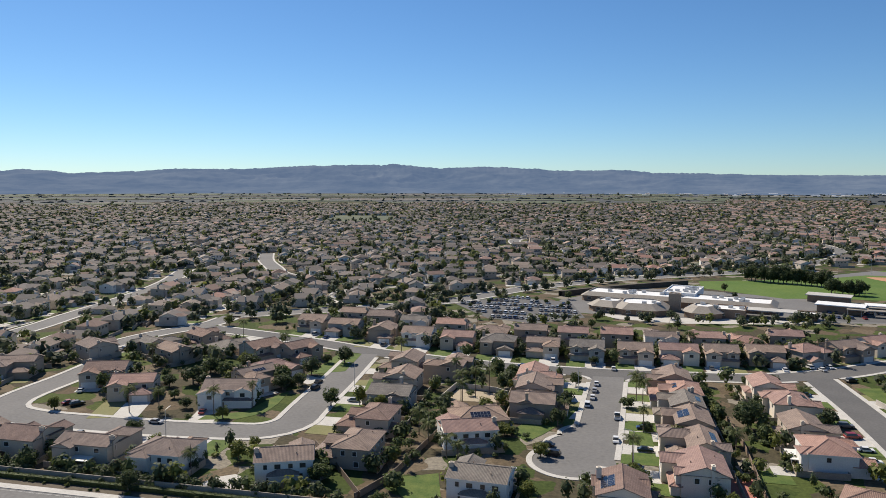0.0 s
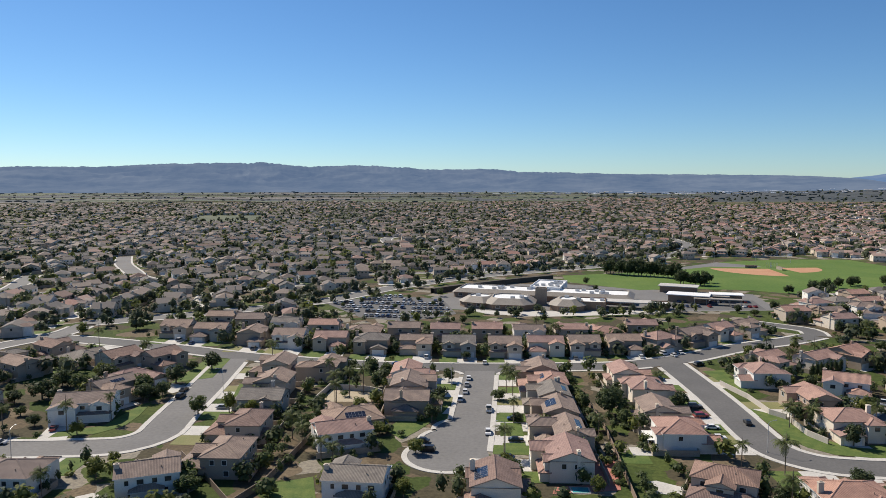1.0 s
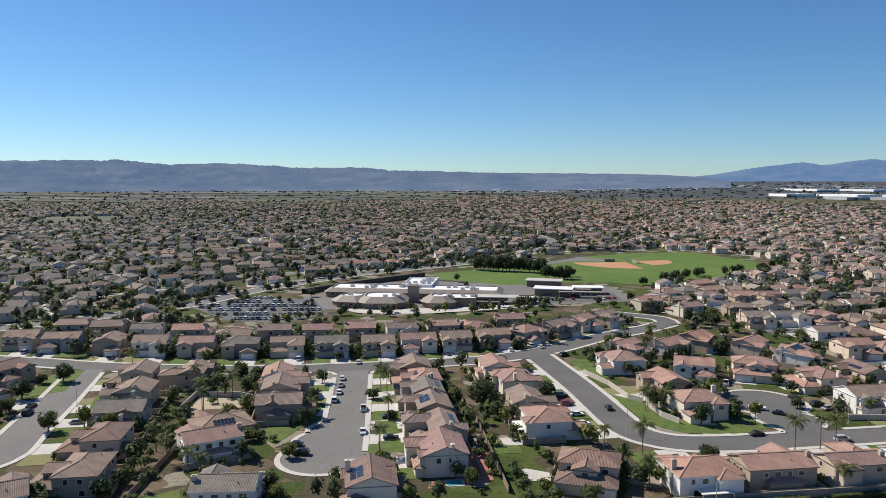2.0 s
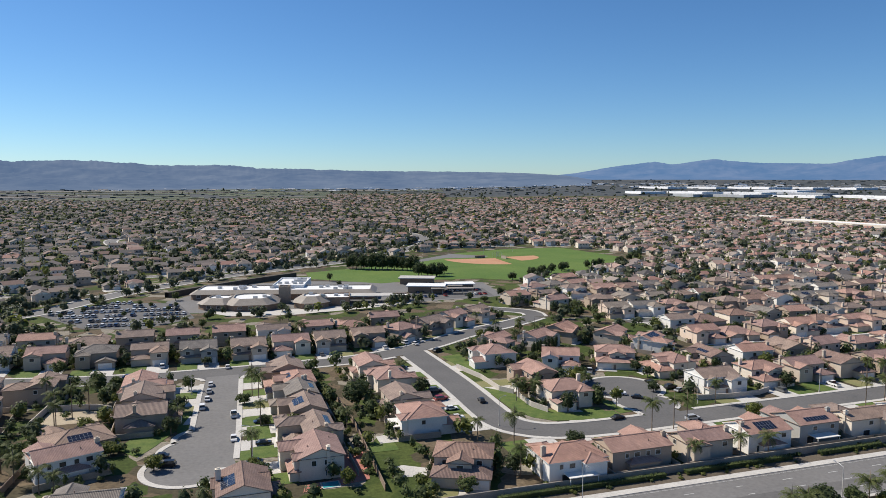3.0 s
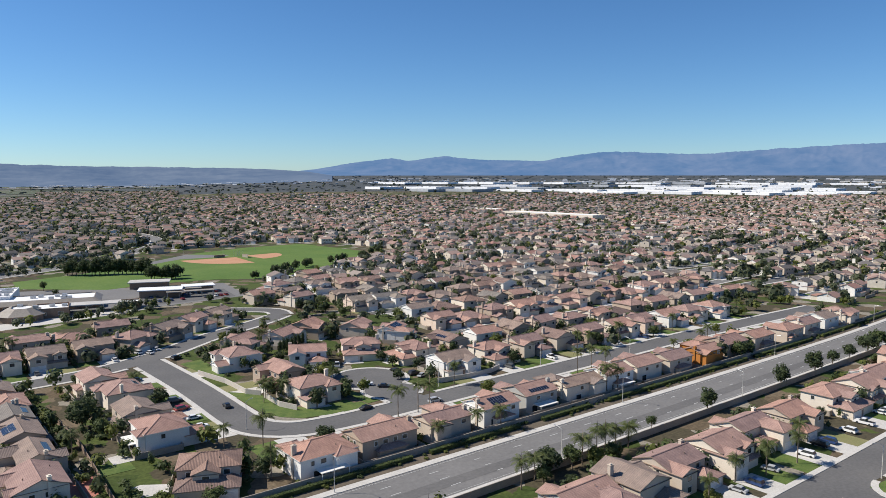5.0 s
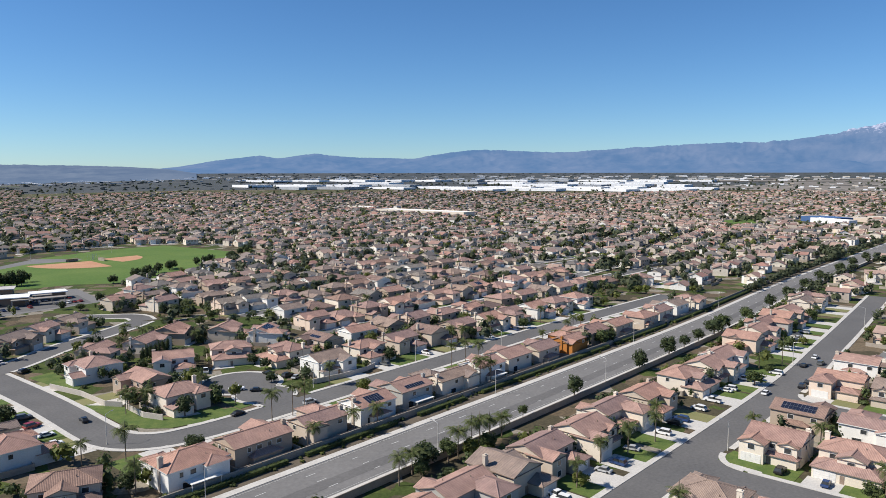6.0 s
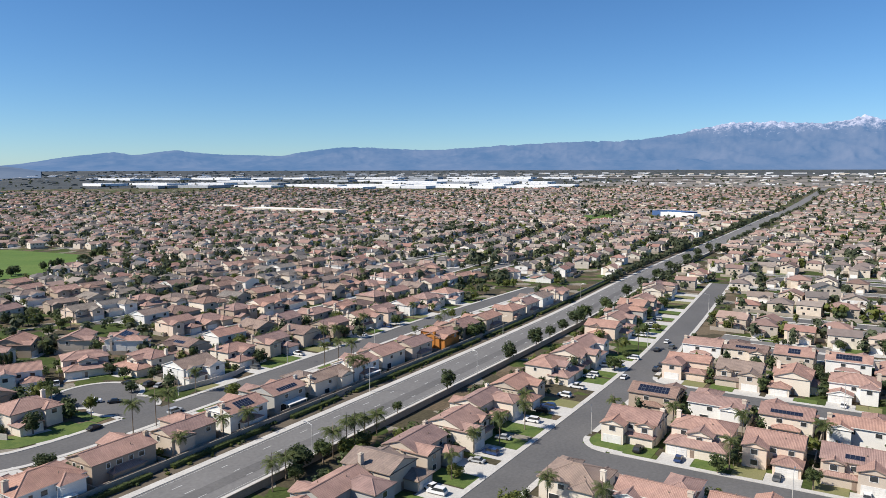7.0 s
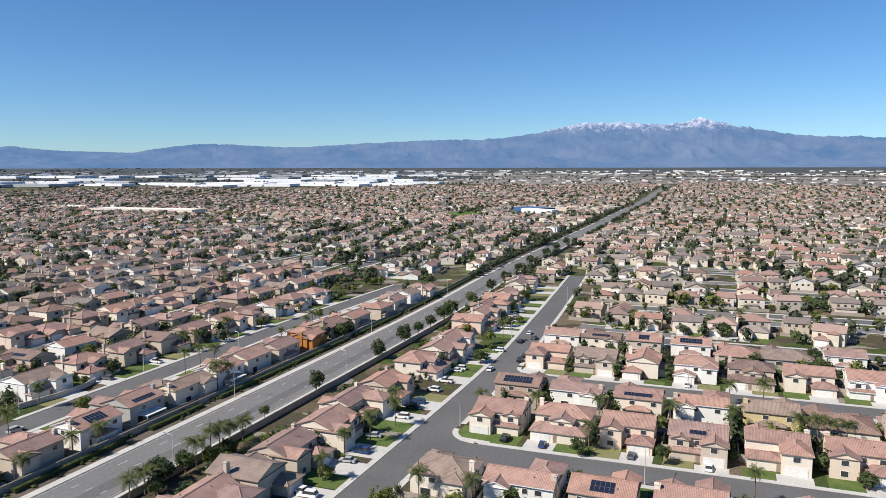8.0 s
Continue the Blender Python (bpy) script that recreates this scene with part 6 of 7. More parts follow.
def far_house(bulk, x, y, a, north, r):
    """A house of two or three gabled or hipped masses, joined into the far town."""
    ca, sa = math.cos(a), math.sin(a)
    k = fr.uniform(0.80, 0.92)
    tr = lambda px, py, pz: (x + k * (px * ca - py * sa), y + k * (px * sa + py * ca), pz * (0.5 + 0.5 * k))  # noqa: E731
    two = fr.random() < 0.74
    h = fr.uniform(5.4, 6.0) if two else 3.1
    w, d = fr.uniform(6.2, 7.6), fr.uniform(5.2, 6.6)
    gx = fr.choice((-1, 1)) * fr.uniform(2.2, 3.4)
    deep = fr.random() < 0.34
    masses = [(-w, w, -d + 1.5, d + 1.5, h, fr.random() < 0.4, "y" if deep else "x")]
    masses.append((gx - 3.1, gx + 3.1, -d - 3.0, 0, 5.3 if two and fr.random() < 0.45 else 2.9, fr.random() < 0.35, "y"))
    if two and fr.random() < 0.6:
        masses.append((-gx - 2.4, -gx + 2.4, -d - fr.uniform(-0.6, 1.0), 0.5, h - 0.35, fr.random() < 0.3, "y"))
    if two and fr.random() < 0.45:
        masses.append((-w + fr.uniform(0.3, 4), w - fr.uniform(0.3, 4), d + 1.2, d + 4.4, 2.8, True, "x"))
    for x0, x1, y0, y1, hh, hip, axis in masses:
        c = [(x0, y0), (x1, y0), (x1, y1), (x0, y1)]
        o, t = 0.5, 0.15
        if axis == "x":
            hf = (y1 - y0) / 2 + o
            inset = min(hf, (x1 - x0) / 2 - 0.2) if hip else 0
            ridge = [(x0 - o + inset, (y0 + y1) / 2), (x1 + o - inset, (y0 + y1) / 2)]
            fs, ends = [(0, 1, 5, 4), (2, 3, 4, 5)], [(1, 2, 5), (3, 0, 4)]
        else:
            hf = (x1 - x0) / 2 + o
            inset = min(hf, (y1 - y0) / 2 - 0.2) if hip else 0
            ridge = [((x0 + x1) / 2, y0 - o + inset), ((x0 + x1) / 2, y1 + o - inset)]
            fs, ends = [(1, 2, 5, 4), (3, 0, 4, 5)], [(0, 1, 4), (2, 3, 5)]
        ze = hh - o * PITCH + t
        rp = [(x0 - o, y0 - o), (x1 + o, y0 - o), (x1 + o, y1 + o), (x0 - o, y1 + o)]
        up = [tr(p, q, ze) for p, q in rp] + [tr(p, q, ze + hf * PITCH) for p, q in ridge]
        bulk.add([tr(p, q, 0) for p, q in c] + [tr(p, q, hh) for p, q in c], BOXF, 0)
        if hip:
            bulk.add(up, fs + ends, 1 if north else 2)
        else:
            bulk.add(up, fs, 1 if north else 2)
            gable = [(p * 0.97 + (x0 + x1) / 2 * 0.03, q * 0.97 + (y0 + y1) / 2 * 0.03) for p, q in c]
            peak = [(p * 0.95 + (x0 + x1) / 2 * 0.05, q * 0.95 + (y0 + y1) / 2 * 0.05) for p, q in ridge]
            bulk.add([tr(p, q, hh - 0.1) for p, q in gable] + [tr(p, q, ze + hf * PITCH - 0.25) for p, q in peak], ends, 0)
    if r < 950:
        spots = [(-3.6, d + 1.56, 4.2), (0, d + 1.56, 4.2), (3.6, d + 1.56, 4.2), (-3.6, -d + 1.44, 4.2), (3.6, -d + 1.44, 4.2), (2.5, d + 1.56, 1.3)] if two else [(-3.5, d + 1.56, 1.6), (2.5, d + 1.56, 1.4)]
        for px, py, pz in spots:
            bulk.add([tr(px - .7, py, pz - .6), tr(px + .7, py, pz - .6), tr(px + .7, py, pz + .6), tr(px - .7, py, pz + .6)], [(0, 1, 2, 3)], 3)
        if two:
            for sx2 in (-w - 0.05, w + 0.05):
                bulk.add([tr(sx2, 1.0, 3.6), tr(sx2, 2.2, 3.6), tr(sx2, 2.2, 4.8), tr(sx2, 1.0, 4.8)], [(0, 1, 2, 3)], 3)
        bulk.add([tr(gx - 2.4, -d - 3.06, 0.05), tr(gx + 2.4, -d - 3.06, 0.05), tr(gx + 2.4, -d - 3.06, 2.2), tr(gx - 2.4, -d - 3.06, 2.2)], [(0, 1, 2, 3)], 4)
    if r < 1300:
        cx, cy = fr.choice((-1, 1)) * (w - 0.5), 1.5 + fr.uniform(-1, 2)
        c = [(cx - .5, cy - .4), (cx + .5, cy - .4), (cx + .5, cy + .4), (cx - .5, cy + .4)]
        zt = h + d * PITCH + 0.9
        bulk.add([tr(p, q, h) for p, q in c] + [tr(p, q, zt) for p, q in c], BOXF + [(4, 5, 6, 7)], 0)
        # paved drive, a lawn and the garden wall behind
        bulk.add([tr(gx - 2.8, -d - 10.5, 0.05), tr(gx + 2.8, -d - 10.5, 0.05), tr(gx + 2.8, -d - 3, 0.05), tr(gx - 2.8, -d - 3, 0.05)], [(0, 1, 2, 3)], 5)
        lx = (gx + 2.9, 8.4) if gx < 0 else (-8.4, gx - 2.9)
        bulk.add([tr(lx[0], -d - 9.5, 0.04), tr(lx[1], -d - 9.5, 0.04), tr(lx[1], -d + 1, 0.04), tr(lx[0], -d + 1, 0.04)], [(0, 1, 2, 3)], 6 if fr.random() < 0.6 else 5)
        c = [(-8.6, d + 9.0), (8.6, d + 9.0), (8.6, d + 9.25), (-8.6, d + 9.25)]
        bulk.add([tr(p, q, 0) for p, q in c] + [tr(p, q, 1.8) for p, q in c], BOXF + [(4, 5, 6, 7)], 8)
        if fr.random() < 0.14 and not deep:
            sd = d - 0.3
            bulk.add([tr(-3, -sd + 1.5 + 1, h + 0.55), tr(3, -sd + 1.5 + 1, h + 0.55), tr(3, -sd + 1.5 + 3.6, h + 0.55 + 2.6 * PITCH), tr(-3, -sd + 1.5 + 3.6, h + 0.55 + 2.6 * PITCH)], [(0, 1, 2, 3)], 7)


def far_tree(bulk, x, y, h, r, leaves, mat):
    k, m = 0.66 * r, h * 0.30
    c = h * 0.58
    bulk.add([(x + k * fr.uniform(.8, 1.1), y, c + fr.uniform(-.2, .2)), (x, y + k * fr.uniform(.8, 1.1), c), (x - k * fr.uniform(.8, 1.1), y, c), (x, y - k, c + fr.uniform(-.2, .2)), (x, y, c + m), (x, y, c - m)],
             [(0, 1, 4), (1, 2, 4), (2, 3, 4), (3, 0, 4), (1, 0, 5), (2, 1, 5), (3, 2, 5), (0, 3, 5)], mat)
    for _ in range(leaves):
        d = Vector((fr.gauss(0, 1), fr.gauss(0, 1), fr.gauss(0, 1))).normalized()
        p = Vector((x, y, h * 0.58)) + Vector((d.x * r, d.y * r, d.z * h * 0.42)) * fr.uniform(0.55, 1.0)
        q = (d + Vector((fr.gauss(0, .4), fr.gauss(0, .4), 0.5))).to_track_quat("Z", "Y")
        s = r * fr.uniform(0.35, 0.6) * (2.7 / math.sqrt(leaves))
        bulk.add([tuple(p + q @ Vector(v)) for v in ((-s, -s * .6, 0), (s * .8, -s, 0), (s, s * .7, 0), (-s * .7, s, 0))], [(0, 1, 2, 3)], mat)


homes, woods = Bulk(), Bulk()
for _i in range(240):
    _k = fr.randrange(len(SCHOOL_ROAD) - 1)
    _t = fr.random()
    (_ax, _ay), (_bx, _by) = SCHOOL_ROAD[_k], SCHOOL_ROAD[_k + 1]
    _n = Vector((_by - _ay, _ax - _bx)).normalized() * fr.choice((-10, -11, 10, 12))
    far_tree(woods, _ax + (_bx - _ax) * _t + _n.x, _ay + (_by - _ay) * _t + _n.y, fr.uniform(4, 8), fr.uniform(2, 3.4), 34, fr.choice((0, 1)))
for x, y, a, k in lots:
    r, az = math.hypot(x, y), math.degrees(math.atan2(x, y))
    north = fr.random() < max(0.08, min(0.92, 0.5 + (az - 8) / 40))
    far_house(homes, x, y, a, north, r)
    n = fr.choice((2, 3, 3, 4)) if az < 25 else fr.choice((1, 2, 2, 3)) if az < 62 else fr.choice((1, 1, 2, 2))
    for _ in range(n):
        px, py = fr.choice(((fr.uniform(-8, 8), fr.uniform(8.5, 13)), (fr.choice((-7.6, 7.6)), fr.uniform(-8, 10)), (fr.uniform(-7, 7), fr.uniform(-12, -9))))
        tx, ty = x + px * math.cos(a) - py * math.sin(a), y + px * math.sin(a) + py * math.cos(a)
        if (r > 1000 or clear_of_roads((tx, ty), 2)):
            far_tree(woods, tx, ty, fr.uniform(4.5, 9.5), fr.uniform(2.2, 4.6), 24 if r < 700 else 11 if r < 1300 else 4, fr.choice((0, 1, 1, 1, 2)))
homes.link("houses", [FAR_WALL, NORTH_ROOF, WEST_ROOF, GLASS, TRIM, CONCRETE, LAWN, SOLAR, BLOCK], "thousands of tile-roofed stucco houses of the far suburb", "houses")
for _i in range(1500):
    _r, _a = fr.uniform(1300, 3300), radians(fr.uniform(-52, 108))
    if _a < 0.16 and _r > 2200 and fr.random() < 0.8:
        continue
    far_tree(woods, _r * math.sin(_a), _r * math.cos(_a), fr.uniform(6, 11), fr.uniform(3, 6), 8, 1)
for _i in range(2200):
    _r, _a = fr.uniform(300, 1300), radians(fr.uniform(-52, 108))
    if _a > 1.05 and fr.random() < 0.6:
        continue
    _p = (_r * math.sin(_a), _r * math.cos(_a))
    if not taken(_p, 9.0) and not inside(_p, SCHOOL_GROUND) and not any(inside(_p, o) for o in OPEN_LAND) and clear_of_roads(_p, 3.0):
        far_tree(woods, *_p, fr.uniform(4, 9), fr.uniform(2, 4), 30 if _r < 700 else 14, fr.choice((0, 1, 1)))
for _i in range(80):
    _x, _y = fr.choice(((fr.uniform(-8, 125), fr.uniform(396, 416)), (fr.uniform(-95, -4), fr.choice((392, 470)) + fr.uniform(-10, 10)), (fr.uniform(30, 120), fr.uniform(464, 471)), (fr.uniform(85, 130), fr.uniform(415, 428))))
    if clear_of_roads((_x, _y), 3) and not any(abs(_x - a) < b / 2 and abs(_y - c) < d / 2 for a, c, b, d in SCHOOL_AT):
        far_tree(woods, _x, _y, fr.uniform(3, 7.5), fr.uniform(1.4, 3.2), 34, fr.choice((0, 1, 1, 2)))
for _i in range(260):
    _x = fr.uniform(440, 1500)
    _y = np.interp(_x, [p[0] for p in AVENUE], [p[1] for p in AVENUE]) + fr.choice((-13, 14, 15))
    far_tree(woods, _x, _y, fr.uniform(4, 8), fr.uniform(2, 3.5), 26, 1)
# groves and tree-lined strips that break up the rows
for _i in range(90):
    _r, _a = fr.uniform(480, 2000), radians(fr.uniform(-50, 106) if _i % 3 else fr.uniform(-50, 14))
    _cx, _cy, _dir = _r * math.sin(_a), _r * math.cos(_a), fr.uniform(0, math.pi)
    for _j in range(fr.randint(12, 34)):
        _u, _v = fr.gauss(0, 45), fr.gauss(0, 11)
        _p = (_cx + _u * math.cos(_dir) - _v * math.sin(_dir), _cy + _u * math.sin(_dir) + _v * math.cos(_dir))
        if not taken(_p, 7.0) and not inside(_p, SCHOOL_GROUND) and clear_of_roads(_p, 3.0) and math.hypot(*_p) > 330:
            far_tree(woods, *_p, fr.uniform(6, 12), fr.uniform(2.8, 5.5), 20 if _r < 800 else 8, fr.choice((0, 1, 1, 1)))
# garden plants round the near houses
plants = Bulk()
for _hx, _hy, _a in YARDS:
    _ca, _sa = math.cos(_a), math.sin(_a)
    for _ in range(fr.randint(9, 17) if not (_hx > 140 and _hy < 80) else fr.randint(3, 8)):
        px, py = fr.choice(((fr.uniform(-9, 9), fr.uniform(9.5, 12.5)), (fr.uniform(-9, 9), fr.uniform(11.5, 13)), (fr.choice((-8.7, 8.7)), fr.uniform(-3, 12)), (fr.choice((-8.6, 8.6)), fr.uniform(-9, 2))))
        _x, _y = _hx + px * _ca - py * _sa, _hy + px * _sa + py * _ca
        if clear_of_roads((_x, _y), 2.4) and all(abs(_x - p[0]) > 7.6 or abs(_y - p[1]) > 8.4 for p in HOUSE_AT):
            _q = fr.random() if not (_x > 60 and 144 < _y < 160) else 2.0
            if _q > 1:
                far_tree(plants, _x, _y, fr.uniform(0.7, 1.6), fr.uniform(0.5, 1.1), 40, fr.choice((0, 0, 1, 2)))
                continue
            far_tree(plants, _x, _y, fr.uniform(0.9, 4.4) if _q < 0.8 else fr.uniform(4.5, 7), fr.uniform(0.8, 2.0) if _q < 0.8 else fr.uniform(1.8, 2.8), 64, fr.choice((0, 0, 1, 1, 2)))
# dense bushes inside the wall on the western stretch of the avenue
for _i in range(64):
    _x = fr.uniform(-185, -58)
    far_tree(plants, _x, fr.uniform(154.2, 157.5), fr.uniform(1.8, 4.6), fr.uniform(1.2, 2.4), 70, fr.choice((0, 1, 1, 1)))
# bushes along the back fences
for _i in range(34):
    _x, _y = fr.choice(((fr.uniform(41, 44), fr.uniform(158, 232)), (fr.uniform(36, 39), fr.uniform(160, 240)), (fr.uniform(42, 56), fr.uniform(179, 190)), (fr.uniform(42, 50), fr.uniform(156, 168)), (fr.uniform(-54, -47), fr.uniform(160, 215))))
    if not taken((_x, _y), 8.5):
        far_tree(plants, _x, _y, fr.uniform(1.5, 5.5), fr.uniform(1.0, 2.5), 80, fr.choice((0, 0, 1, 2)))
# trees and bushes on the open ground between the lots
for _i in range(1500):
    _r, _a = math.sqrt(fr.uniform(70 ** 2, 480 ** 2)), radians(fr.uniform(-52, 108))
    _x, _y = _r * math.sin(_a), _r * math.cos(_a)
    if taken((_x, _y), 10.2) or inside((_x, _y), SCHOOL_GROUND) or not clear_of_roads((_x, _y), 3.4) or (144 < _y < 160 and _x > 55) or (116 < _y < 128 and _x > 100) or (34 < _x < 54 and 150 < _y < 250 and fr.random() < 0.75):
        continue
    _front = False
    for _hx, _hy, _b in YARDS:
        _u = (_x - _hx) * math.cos(_b) + (_y - _hy) * math.sin(_b)
        _v = (_y - _hy) * math.cos(_b) - (_x - _hx) * math.sin(_b)
        _front = _front or (abs(_u) < 9.5 and -24 < _v < -4)
    if not _front:
        _t = fr.random() < 0.45
        far_tree(plants, _x, _y, fr.uniform(4, 7.5) if _t else fr.uniform(1, 3), fr.uniform(1.8, 3.4) if _t else fr.uniform(0.9, 1.9), 60 if _r < 300 else 36, fr.choice((0, 1, 1, 2)))
plants.link("garden_plants", [LEAF, LEAF_DARK, LEAF_LIGHT], "dense green bushes and plants in the back yards", "plants")
woods.link("trees", [HAZED_LEAF, HAZED_LEAF_DARK, LEAF_LIGHT], "garden and street trees of the far suburb", "trees")

# ---- open fields, large roofs and sheds in the distance ----
# the green is desaturated: distant haze put into the field colour
FIELD_GREEN = mottled("field_green_hazed", (0.060, 0.080, 0.050), (0.125, 0.135, 0.080), 0.004, 0.03, 0.95)
FIELD_DRY = mottled("field_dry", (0.15, 0.135, 0.118), (0.25, 0.225, 0.195), 0.008, 0.04, 0.95)


def field(az0, az1, r0, r1, mat, label):
    s = Shape()
    n = 14
    for i in range(n):
        a, b = (radians(az0 + (az1 - az0) * t / n) for t in (i, i + 1))
        for ra, rb in zip(np.linspace(r0, r1, 5), np.linspace(r0, r1, 5)[1:]):
            s.poly([(r * math.sin(t), r * math.cos(t), land(r * math.sin(t), r * math.cos(t)) + 1.2) for r, t in ((ra, b), (ra, a), (rb, a), (rb, b))])
    tagged(part("field", s, mat), label, "field", kind="structure")


_r = 2240
while _r < 3330:
    _dr, _az = rng.uniform(50, 130), -56 + rng.uniform(0, 6)
    while _az < 16:
        _da = rng.uniform(4, 17)
        _dry = rng.random() < 0.34
        if rng.random() < 0.72:
            field(_az, min(_az + _da, 18), _r, _r + _dr * (0.45 if _dry else 0.9), FIELD_DRY if _dry else FIELD_GREEN, "dry pale farm field beyond the suburb" if _dry else "flat green farm field beyond the suburb")
        _az += _da + rng.uniform(0.3, 3)
    _r += _dr
field(69, 112, 2420, 2780, FIELD_DRY, "dry pale open land beyond the suburb")
field(72, 112, 2820, 3060, FIELD_DRY, "dry pale open land beyond the suburb")
field(64, 112, 3110, 3260, FIELD_DRY, "dry pale open land beyond the suburb")
field(70, 112, 3330, 3420, FIELD_DRY, "dry pale open land beyond the suburb")
sheet("field", OPEN_LAND[0], 0.06, FIELD_GREEN, "green open field among the houses", "field")
sheet("field", OPEN_LAND[1], 0.06, PARK, "green school playing field", "field")
flat_building("school_building", 1140, 275, -32, 14, 70, 9, ROOF_WHITE, ROOF_WHITE, "long white-walled gymnasium with a flat roof", "school building")
flat_building("school_building", 1205, 300, -32, 36, 64, 8, mottled("blue_metal", (0.05, 0.10, 0.22), (0.07, 0.13, 0.27), 0.1, 1, 0.5), mottled("blue_roof", (0.05, 0.11, 0.25), (0.08, 0.15, 0.31), 0.1, 1, 0.5), "school hall with a dark blue roof", "school building")
for _x, _y, _w, _d in ((1235, 212, 24, 70), (1290, 236, 22, 80), (1330, 200, 20, 60), (1268, 330, 20, 44)):
    flat_building("school_building", _x, _y, -32, _w, _d, 6, WALLS["beige"], ROOF_PALE, "low beige school block with a pale flat roof", "school building")
flat_building("school_building", 1255, 262, -32, 22, 60, 6, WALLS["beige"], ROOF_PALE, "low beige school block", "school building")
flat_building("shop_building", 958, 905, 4, 34, 205, 8, WALLS["cream"], ROOF_WHITE, "long low store with a pale flat roof", "store")
flat_building("shop_building", 990, 1120, 4, 30, 90, 7, WALLS["cream"], ROOF_WHITE, "long low store with a pale flat roof", "store")
WAREHOUSE = mottled("warehouse_white", (0.76, 0.77, 0.78), (0.84, 0.84, 0.84), 0.01, 0.1, 0.8)
WAREHOUSE_GREY = mottled("warehouse_grey", (0.30, 0.32, 0.35), (0.40, 0.42, 0.44), 0.01, 0.1, 0.8)
for _r, _a0, _a1, _h in ((2330, 48, 66, 8), (2450, 35.5, 67.5, 8), (2640, 32, 66, 8.5), (2850, 38, 63, 8), (3100, 33, 69, 8)):
    _az = _a0
    while _az < _a1:
        _w, _d = rng.uniform(50, 110), rng.uniform(90, 230)
        _da = math.degrees((_w * math.cos(radians(_az)) + _d * math.sin(radians(_az))) / _r)
        _m = radians(_az + _da / 2)
        if rng.random() < 0.88:
            _grey = rng.random() < 0.14
            flat_building("warehouse", _r * math.sin(_m), _r * math.cos(_m), rng.uniform(-6, 12), _w, _d, _h * rng.uniform(0.8, 1.15), WAREHOUSE_GREY if _grey else WAREHOUSE, ROOF_WHITE,
                          "huge grey warehouse with a flat roof" if _grey else "huge white warehouse with a flat roof", "warehouse", 0, 3)
        _az += _da * 0.9 + rng.uniform(0.1, 0.7)
shed = Bulk()
for _i in range(820):
    _az, _r = rng.uniform(-8, 108), rng.uniform(3150, 3750)
    if _i < 150:
        _az, _r = rng.uniform(68, 108), rng.uniform(2450, 3000)
    _a = radians(_az)
    _x, _y, _w, _d, _h = _r * math.sin(_a), _r * math.cos(_a), rng.uniform(3, 20) if _i > 150 else rng.uniform(4, 10), rng.uniform(5, 12), rng.uniform(2, 4)
    _t, _n = Vector((math.cos(_a), -math.sin(_a))), Vector((math.sin(_a), math.cos(_a)))
    _c = [(_x + u * _w * _t.x + v * _d * _n.x, _y + u * _w * _t.y + v * _d * _n.y) for u, v in ((-1, -1), (1, -1), (1, 1), (-1, 1))]
    shed.add([(p, q, -2) for p, q in _c] + [(p, q, _h) for p, q in _c], BOXF + [(4, 5, 6, 7)], rng.choice((0, 0, 1, 2)))
shed.link("industrial_sheds", [WAREHOUSE, FAR_WALL, ROOF_PALE], "scattered pale sheds and warehouses across the plain", "sheds")
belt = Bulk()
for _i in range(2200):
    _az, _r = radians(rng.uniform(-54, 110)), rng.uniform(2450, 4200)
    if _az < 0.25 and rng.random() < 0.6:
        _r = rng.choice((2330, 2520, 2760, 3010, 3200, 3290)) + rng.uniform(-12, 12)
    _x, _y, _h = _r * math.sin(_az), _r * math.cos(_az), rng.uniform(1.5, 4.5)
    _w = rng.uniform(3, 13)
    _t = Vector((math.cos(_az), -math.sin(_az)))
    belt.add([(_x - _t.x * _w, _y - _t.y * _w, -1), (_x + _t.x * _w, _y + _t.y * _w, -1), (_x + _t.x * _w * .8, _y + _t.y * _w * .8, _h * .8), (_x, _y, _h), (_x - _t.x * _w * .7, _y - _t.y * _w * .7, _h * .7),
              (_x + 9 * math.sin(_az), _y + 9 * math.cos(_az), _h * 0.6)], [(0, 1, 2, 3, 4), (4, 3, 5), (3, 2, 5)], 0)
# foliage colour greyed towards blue to imitate haze over the plain
belt.link("tree_belts", [mottled("hazed_foliage", (0.066, 0.080, 0.078), (0.095, 0.110, 0.100), 0.01, 0.05, 0.95)], "far belts of dark trees across the plain", "trees")


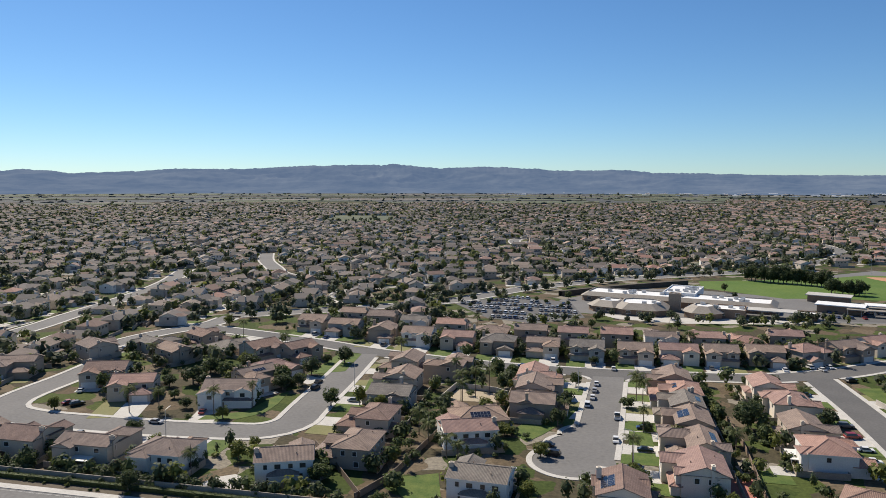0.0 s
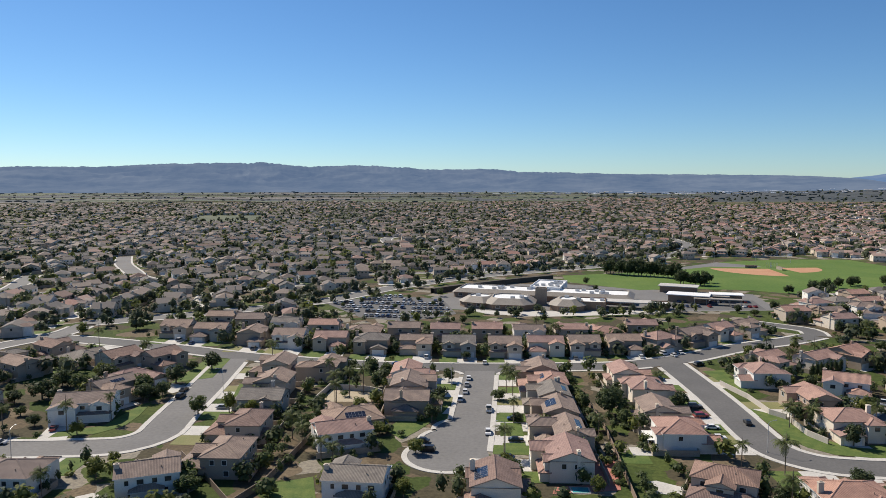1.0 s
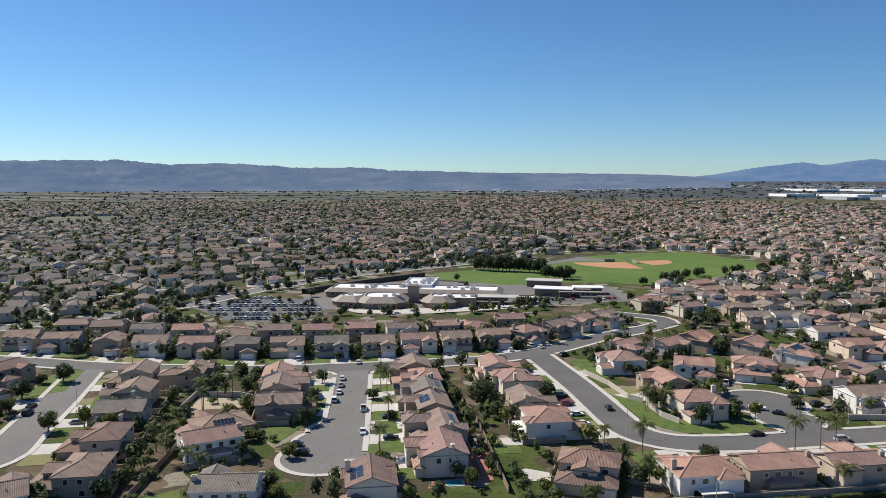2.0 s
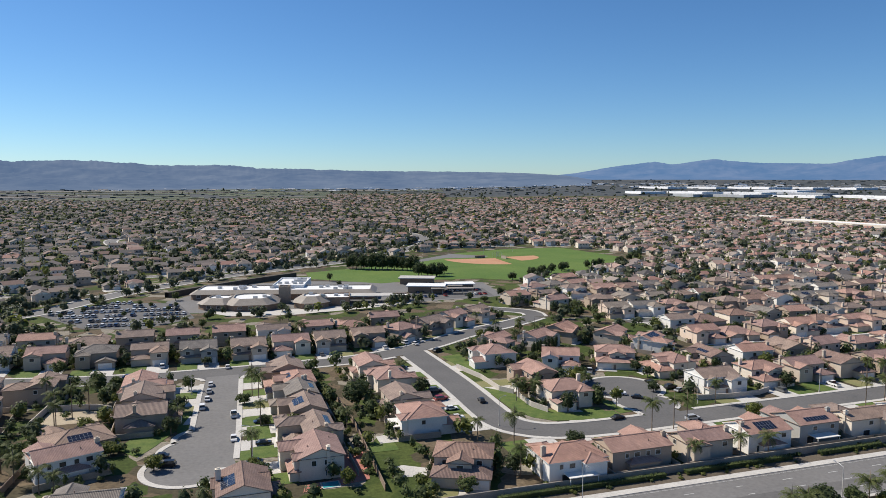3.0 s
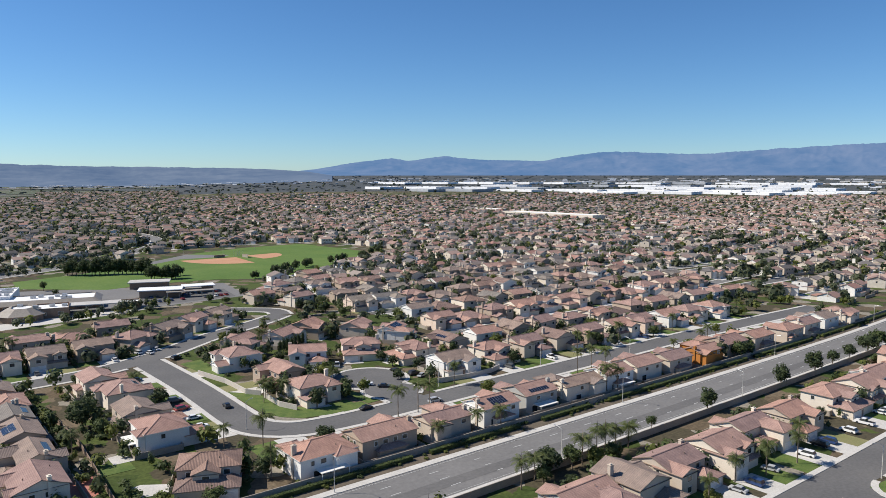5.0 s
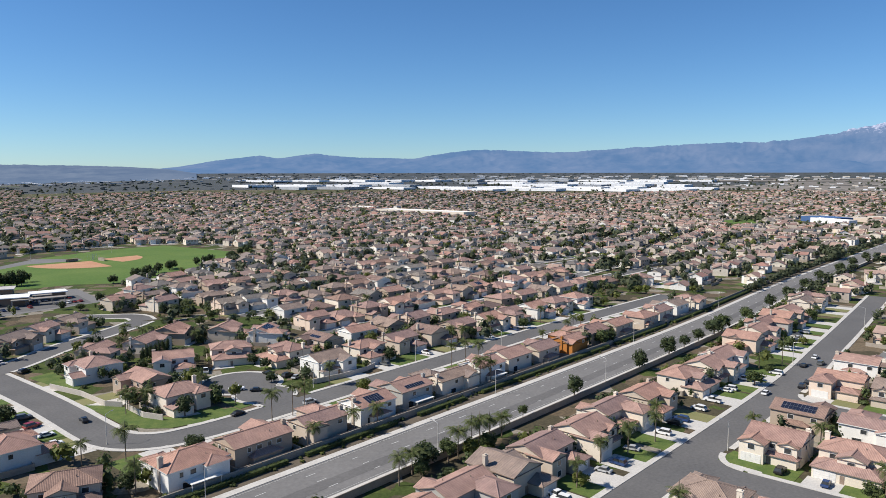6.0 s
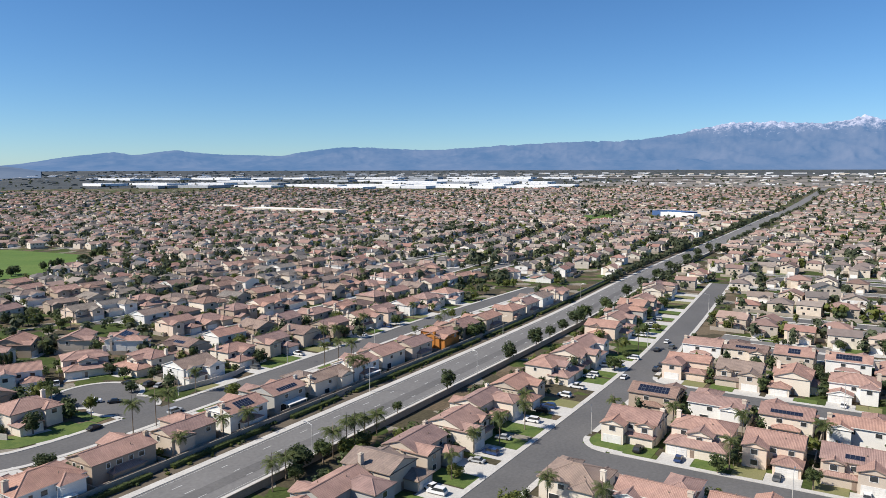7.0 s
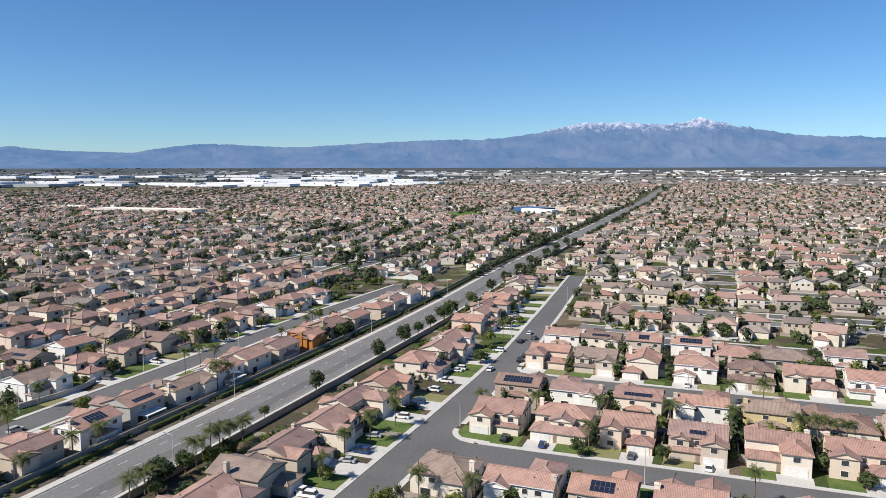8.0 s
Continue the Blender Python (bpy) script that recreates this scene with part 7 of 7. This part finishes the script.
# ---- hills and mountains on the horizon ----
def mountain_range(name, az0, az1, r0, r1, crest, mat, label, rough, seed, n=900, m=34):
    s = Bulk()
    xs, ys = [c[0] for c in crest], [c[1] for c in crest]
    for i in range(n + 1):
        az = az0 + (az1 - az0) * i / n
        top = 75 + r1 * math.tan(radians(float(np.interp(az, xs, ys))))
        for j in range(m + 1):
            t = j / m
            r = r0 + (r1 - r0) * t
            z0 = land(r * math.sin(radians(az)), r * math.cos(radians(az))) - (6 if j == 0 else 0)
            px, py = r1 * radians(az) / 150 * rough, (r - r0) / 210
            px += 0.5 * noise.noise(Vector((px * 0.6, py * 0.9, seed + 4)))
            ridge = noise.ridged_multi_fractal(Vector((px, py, seed)), 0.95, 2.1, 4, 1.0, 2.0) / 2.6
            k = t ** 1.25
            z = z0 + (top - z0) * k * (1 + (ridge - 0.62) * 1.15 * (1 - t) ** 0.7) + (top - z0) * 0.055 * (0.6 * noise.noise(Vector((az * 5.1, 5, seed))) + 0.15 * noise.noise(Vector((az * 11.3, 2, seed))) + noise.noise(Vector((az * 0.9, 7, seed))) + 0.5 * noise.noise(Vector((az * 2.3, 3, seed)))) * t ** 5
            s.v.append((r * math.sin(radians(az)), r * math.cos(radians(az)), z))
    w = m + 1
    for i in range(n):
        for j in range(m):
            s.f.append((i * w + j, i * w + j + 1, (i + 1) * w + j + 1, (i + 1) * w + j))
            s.m.append(0)
    ob = s.link(name, [mat], label, "mountains", False)
    ob["kind"] = "structure"
    ob.data.polygons.foreach_set("use_smooth", [True] * len(s.f))


# both ranges emit a faint blue that stands in for haze
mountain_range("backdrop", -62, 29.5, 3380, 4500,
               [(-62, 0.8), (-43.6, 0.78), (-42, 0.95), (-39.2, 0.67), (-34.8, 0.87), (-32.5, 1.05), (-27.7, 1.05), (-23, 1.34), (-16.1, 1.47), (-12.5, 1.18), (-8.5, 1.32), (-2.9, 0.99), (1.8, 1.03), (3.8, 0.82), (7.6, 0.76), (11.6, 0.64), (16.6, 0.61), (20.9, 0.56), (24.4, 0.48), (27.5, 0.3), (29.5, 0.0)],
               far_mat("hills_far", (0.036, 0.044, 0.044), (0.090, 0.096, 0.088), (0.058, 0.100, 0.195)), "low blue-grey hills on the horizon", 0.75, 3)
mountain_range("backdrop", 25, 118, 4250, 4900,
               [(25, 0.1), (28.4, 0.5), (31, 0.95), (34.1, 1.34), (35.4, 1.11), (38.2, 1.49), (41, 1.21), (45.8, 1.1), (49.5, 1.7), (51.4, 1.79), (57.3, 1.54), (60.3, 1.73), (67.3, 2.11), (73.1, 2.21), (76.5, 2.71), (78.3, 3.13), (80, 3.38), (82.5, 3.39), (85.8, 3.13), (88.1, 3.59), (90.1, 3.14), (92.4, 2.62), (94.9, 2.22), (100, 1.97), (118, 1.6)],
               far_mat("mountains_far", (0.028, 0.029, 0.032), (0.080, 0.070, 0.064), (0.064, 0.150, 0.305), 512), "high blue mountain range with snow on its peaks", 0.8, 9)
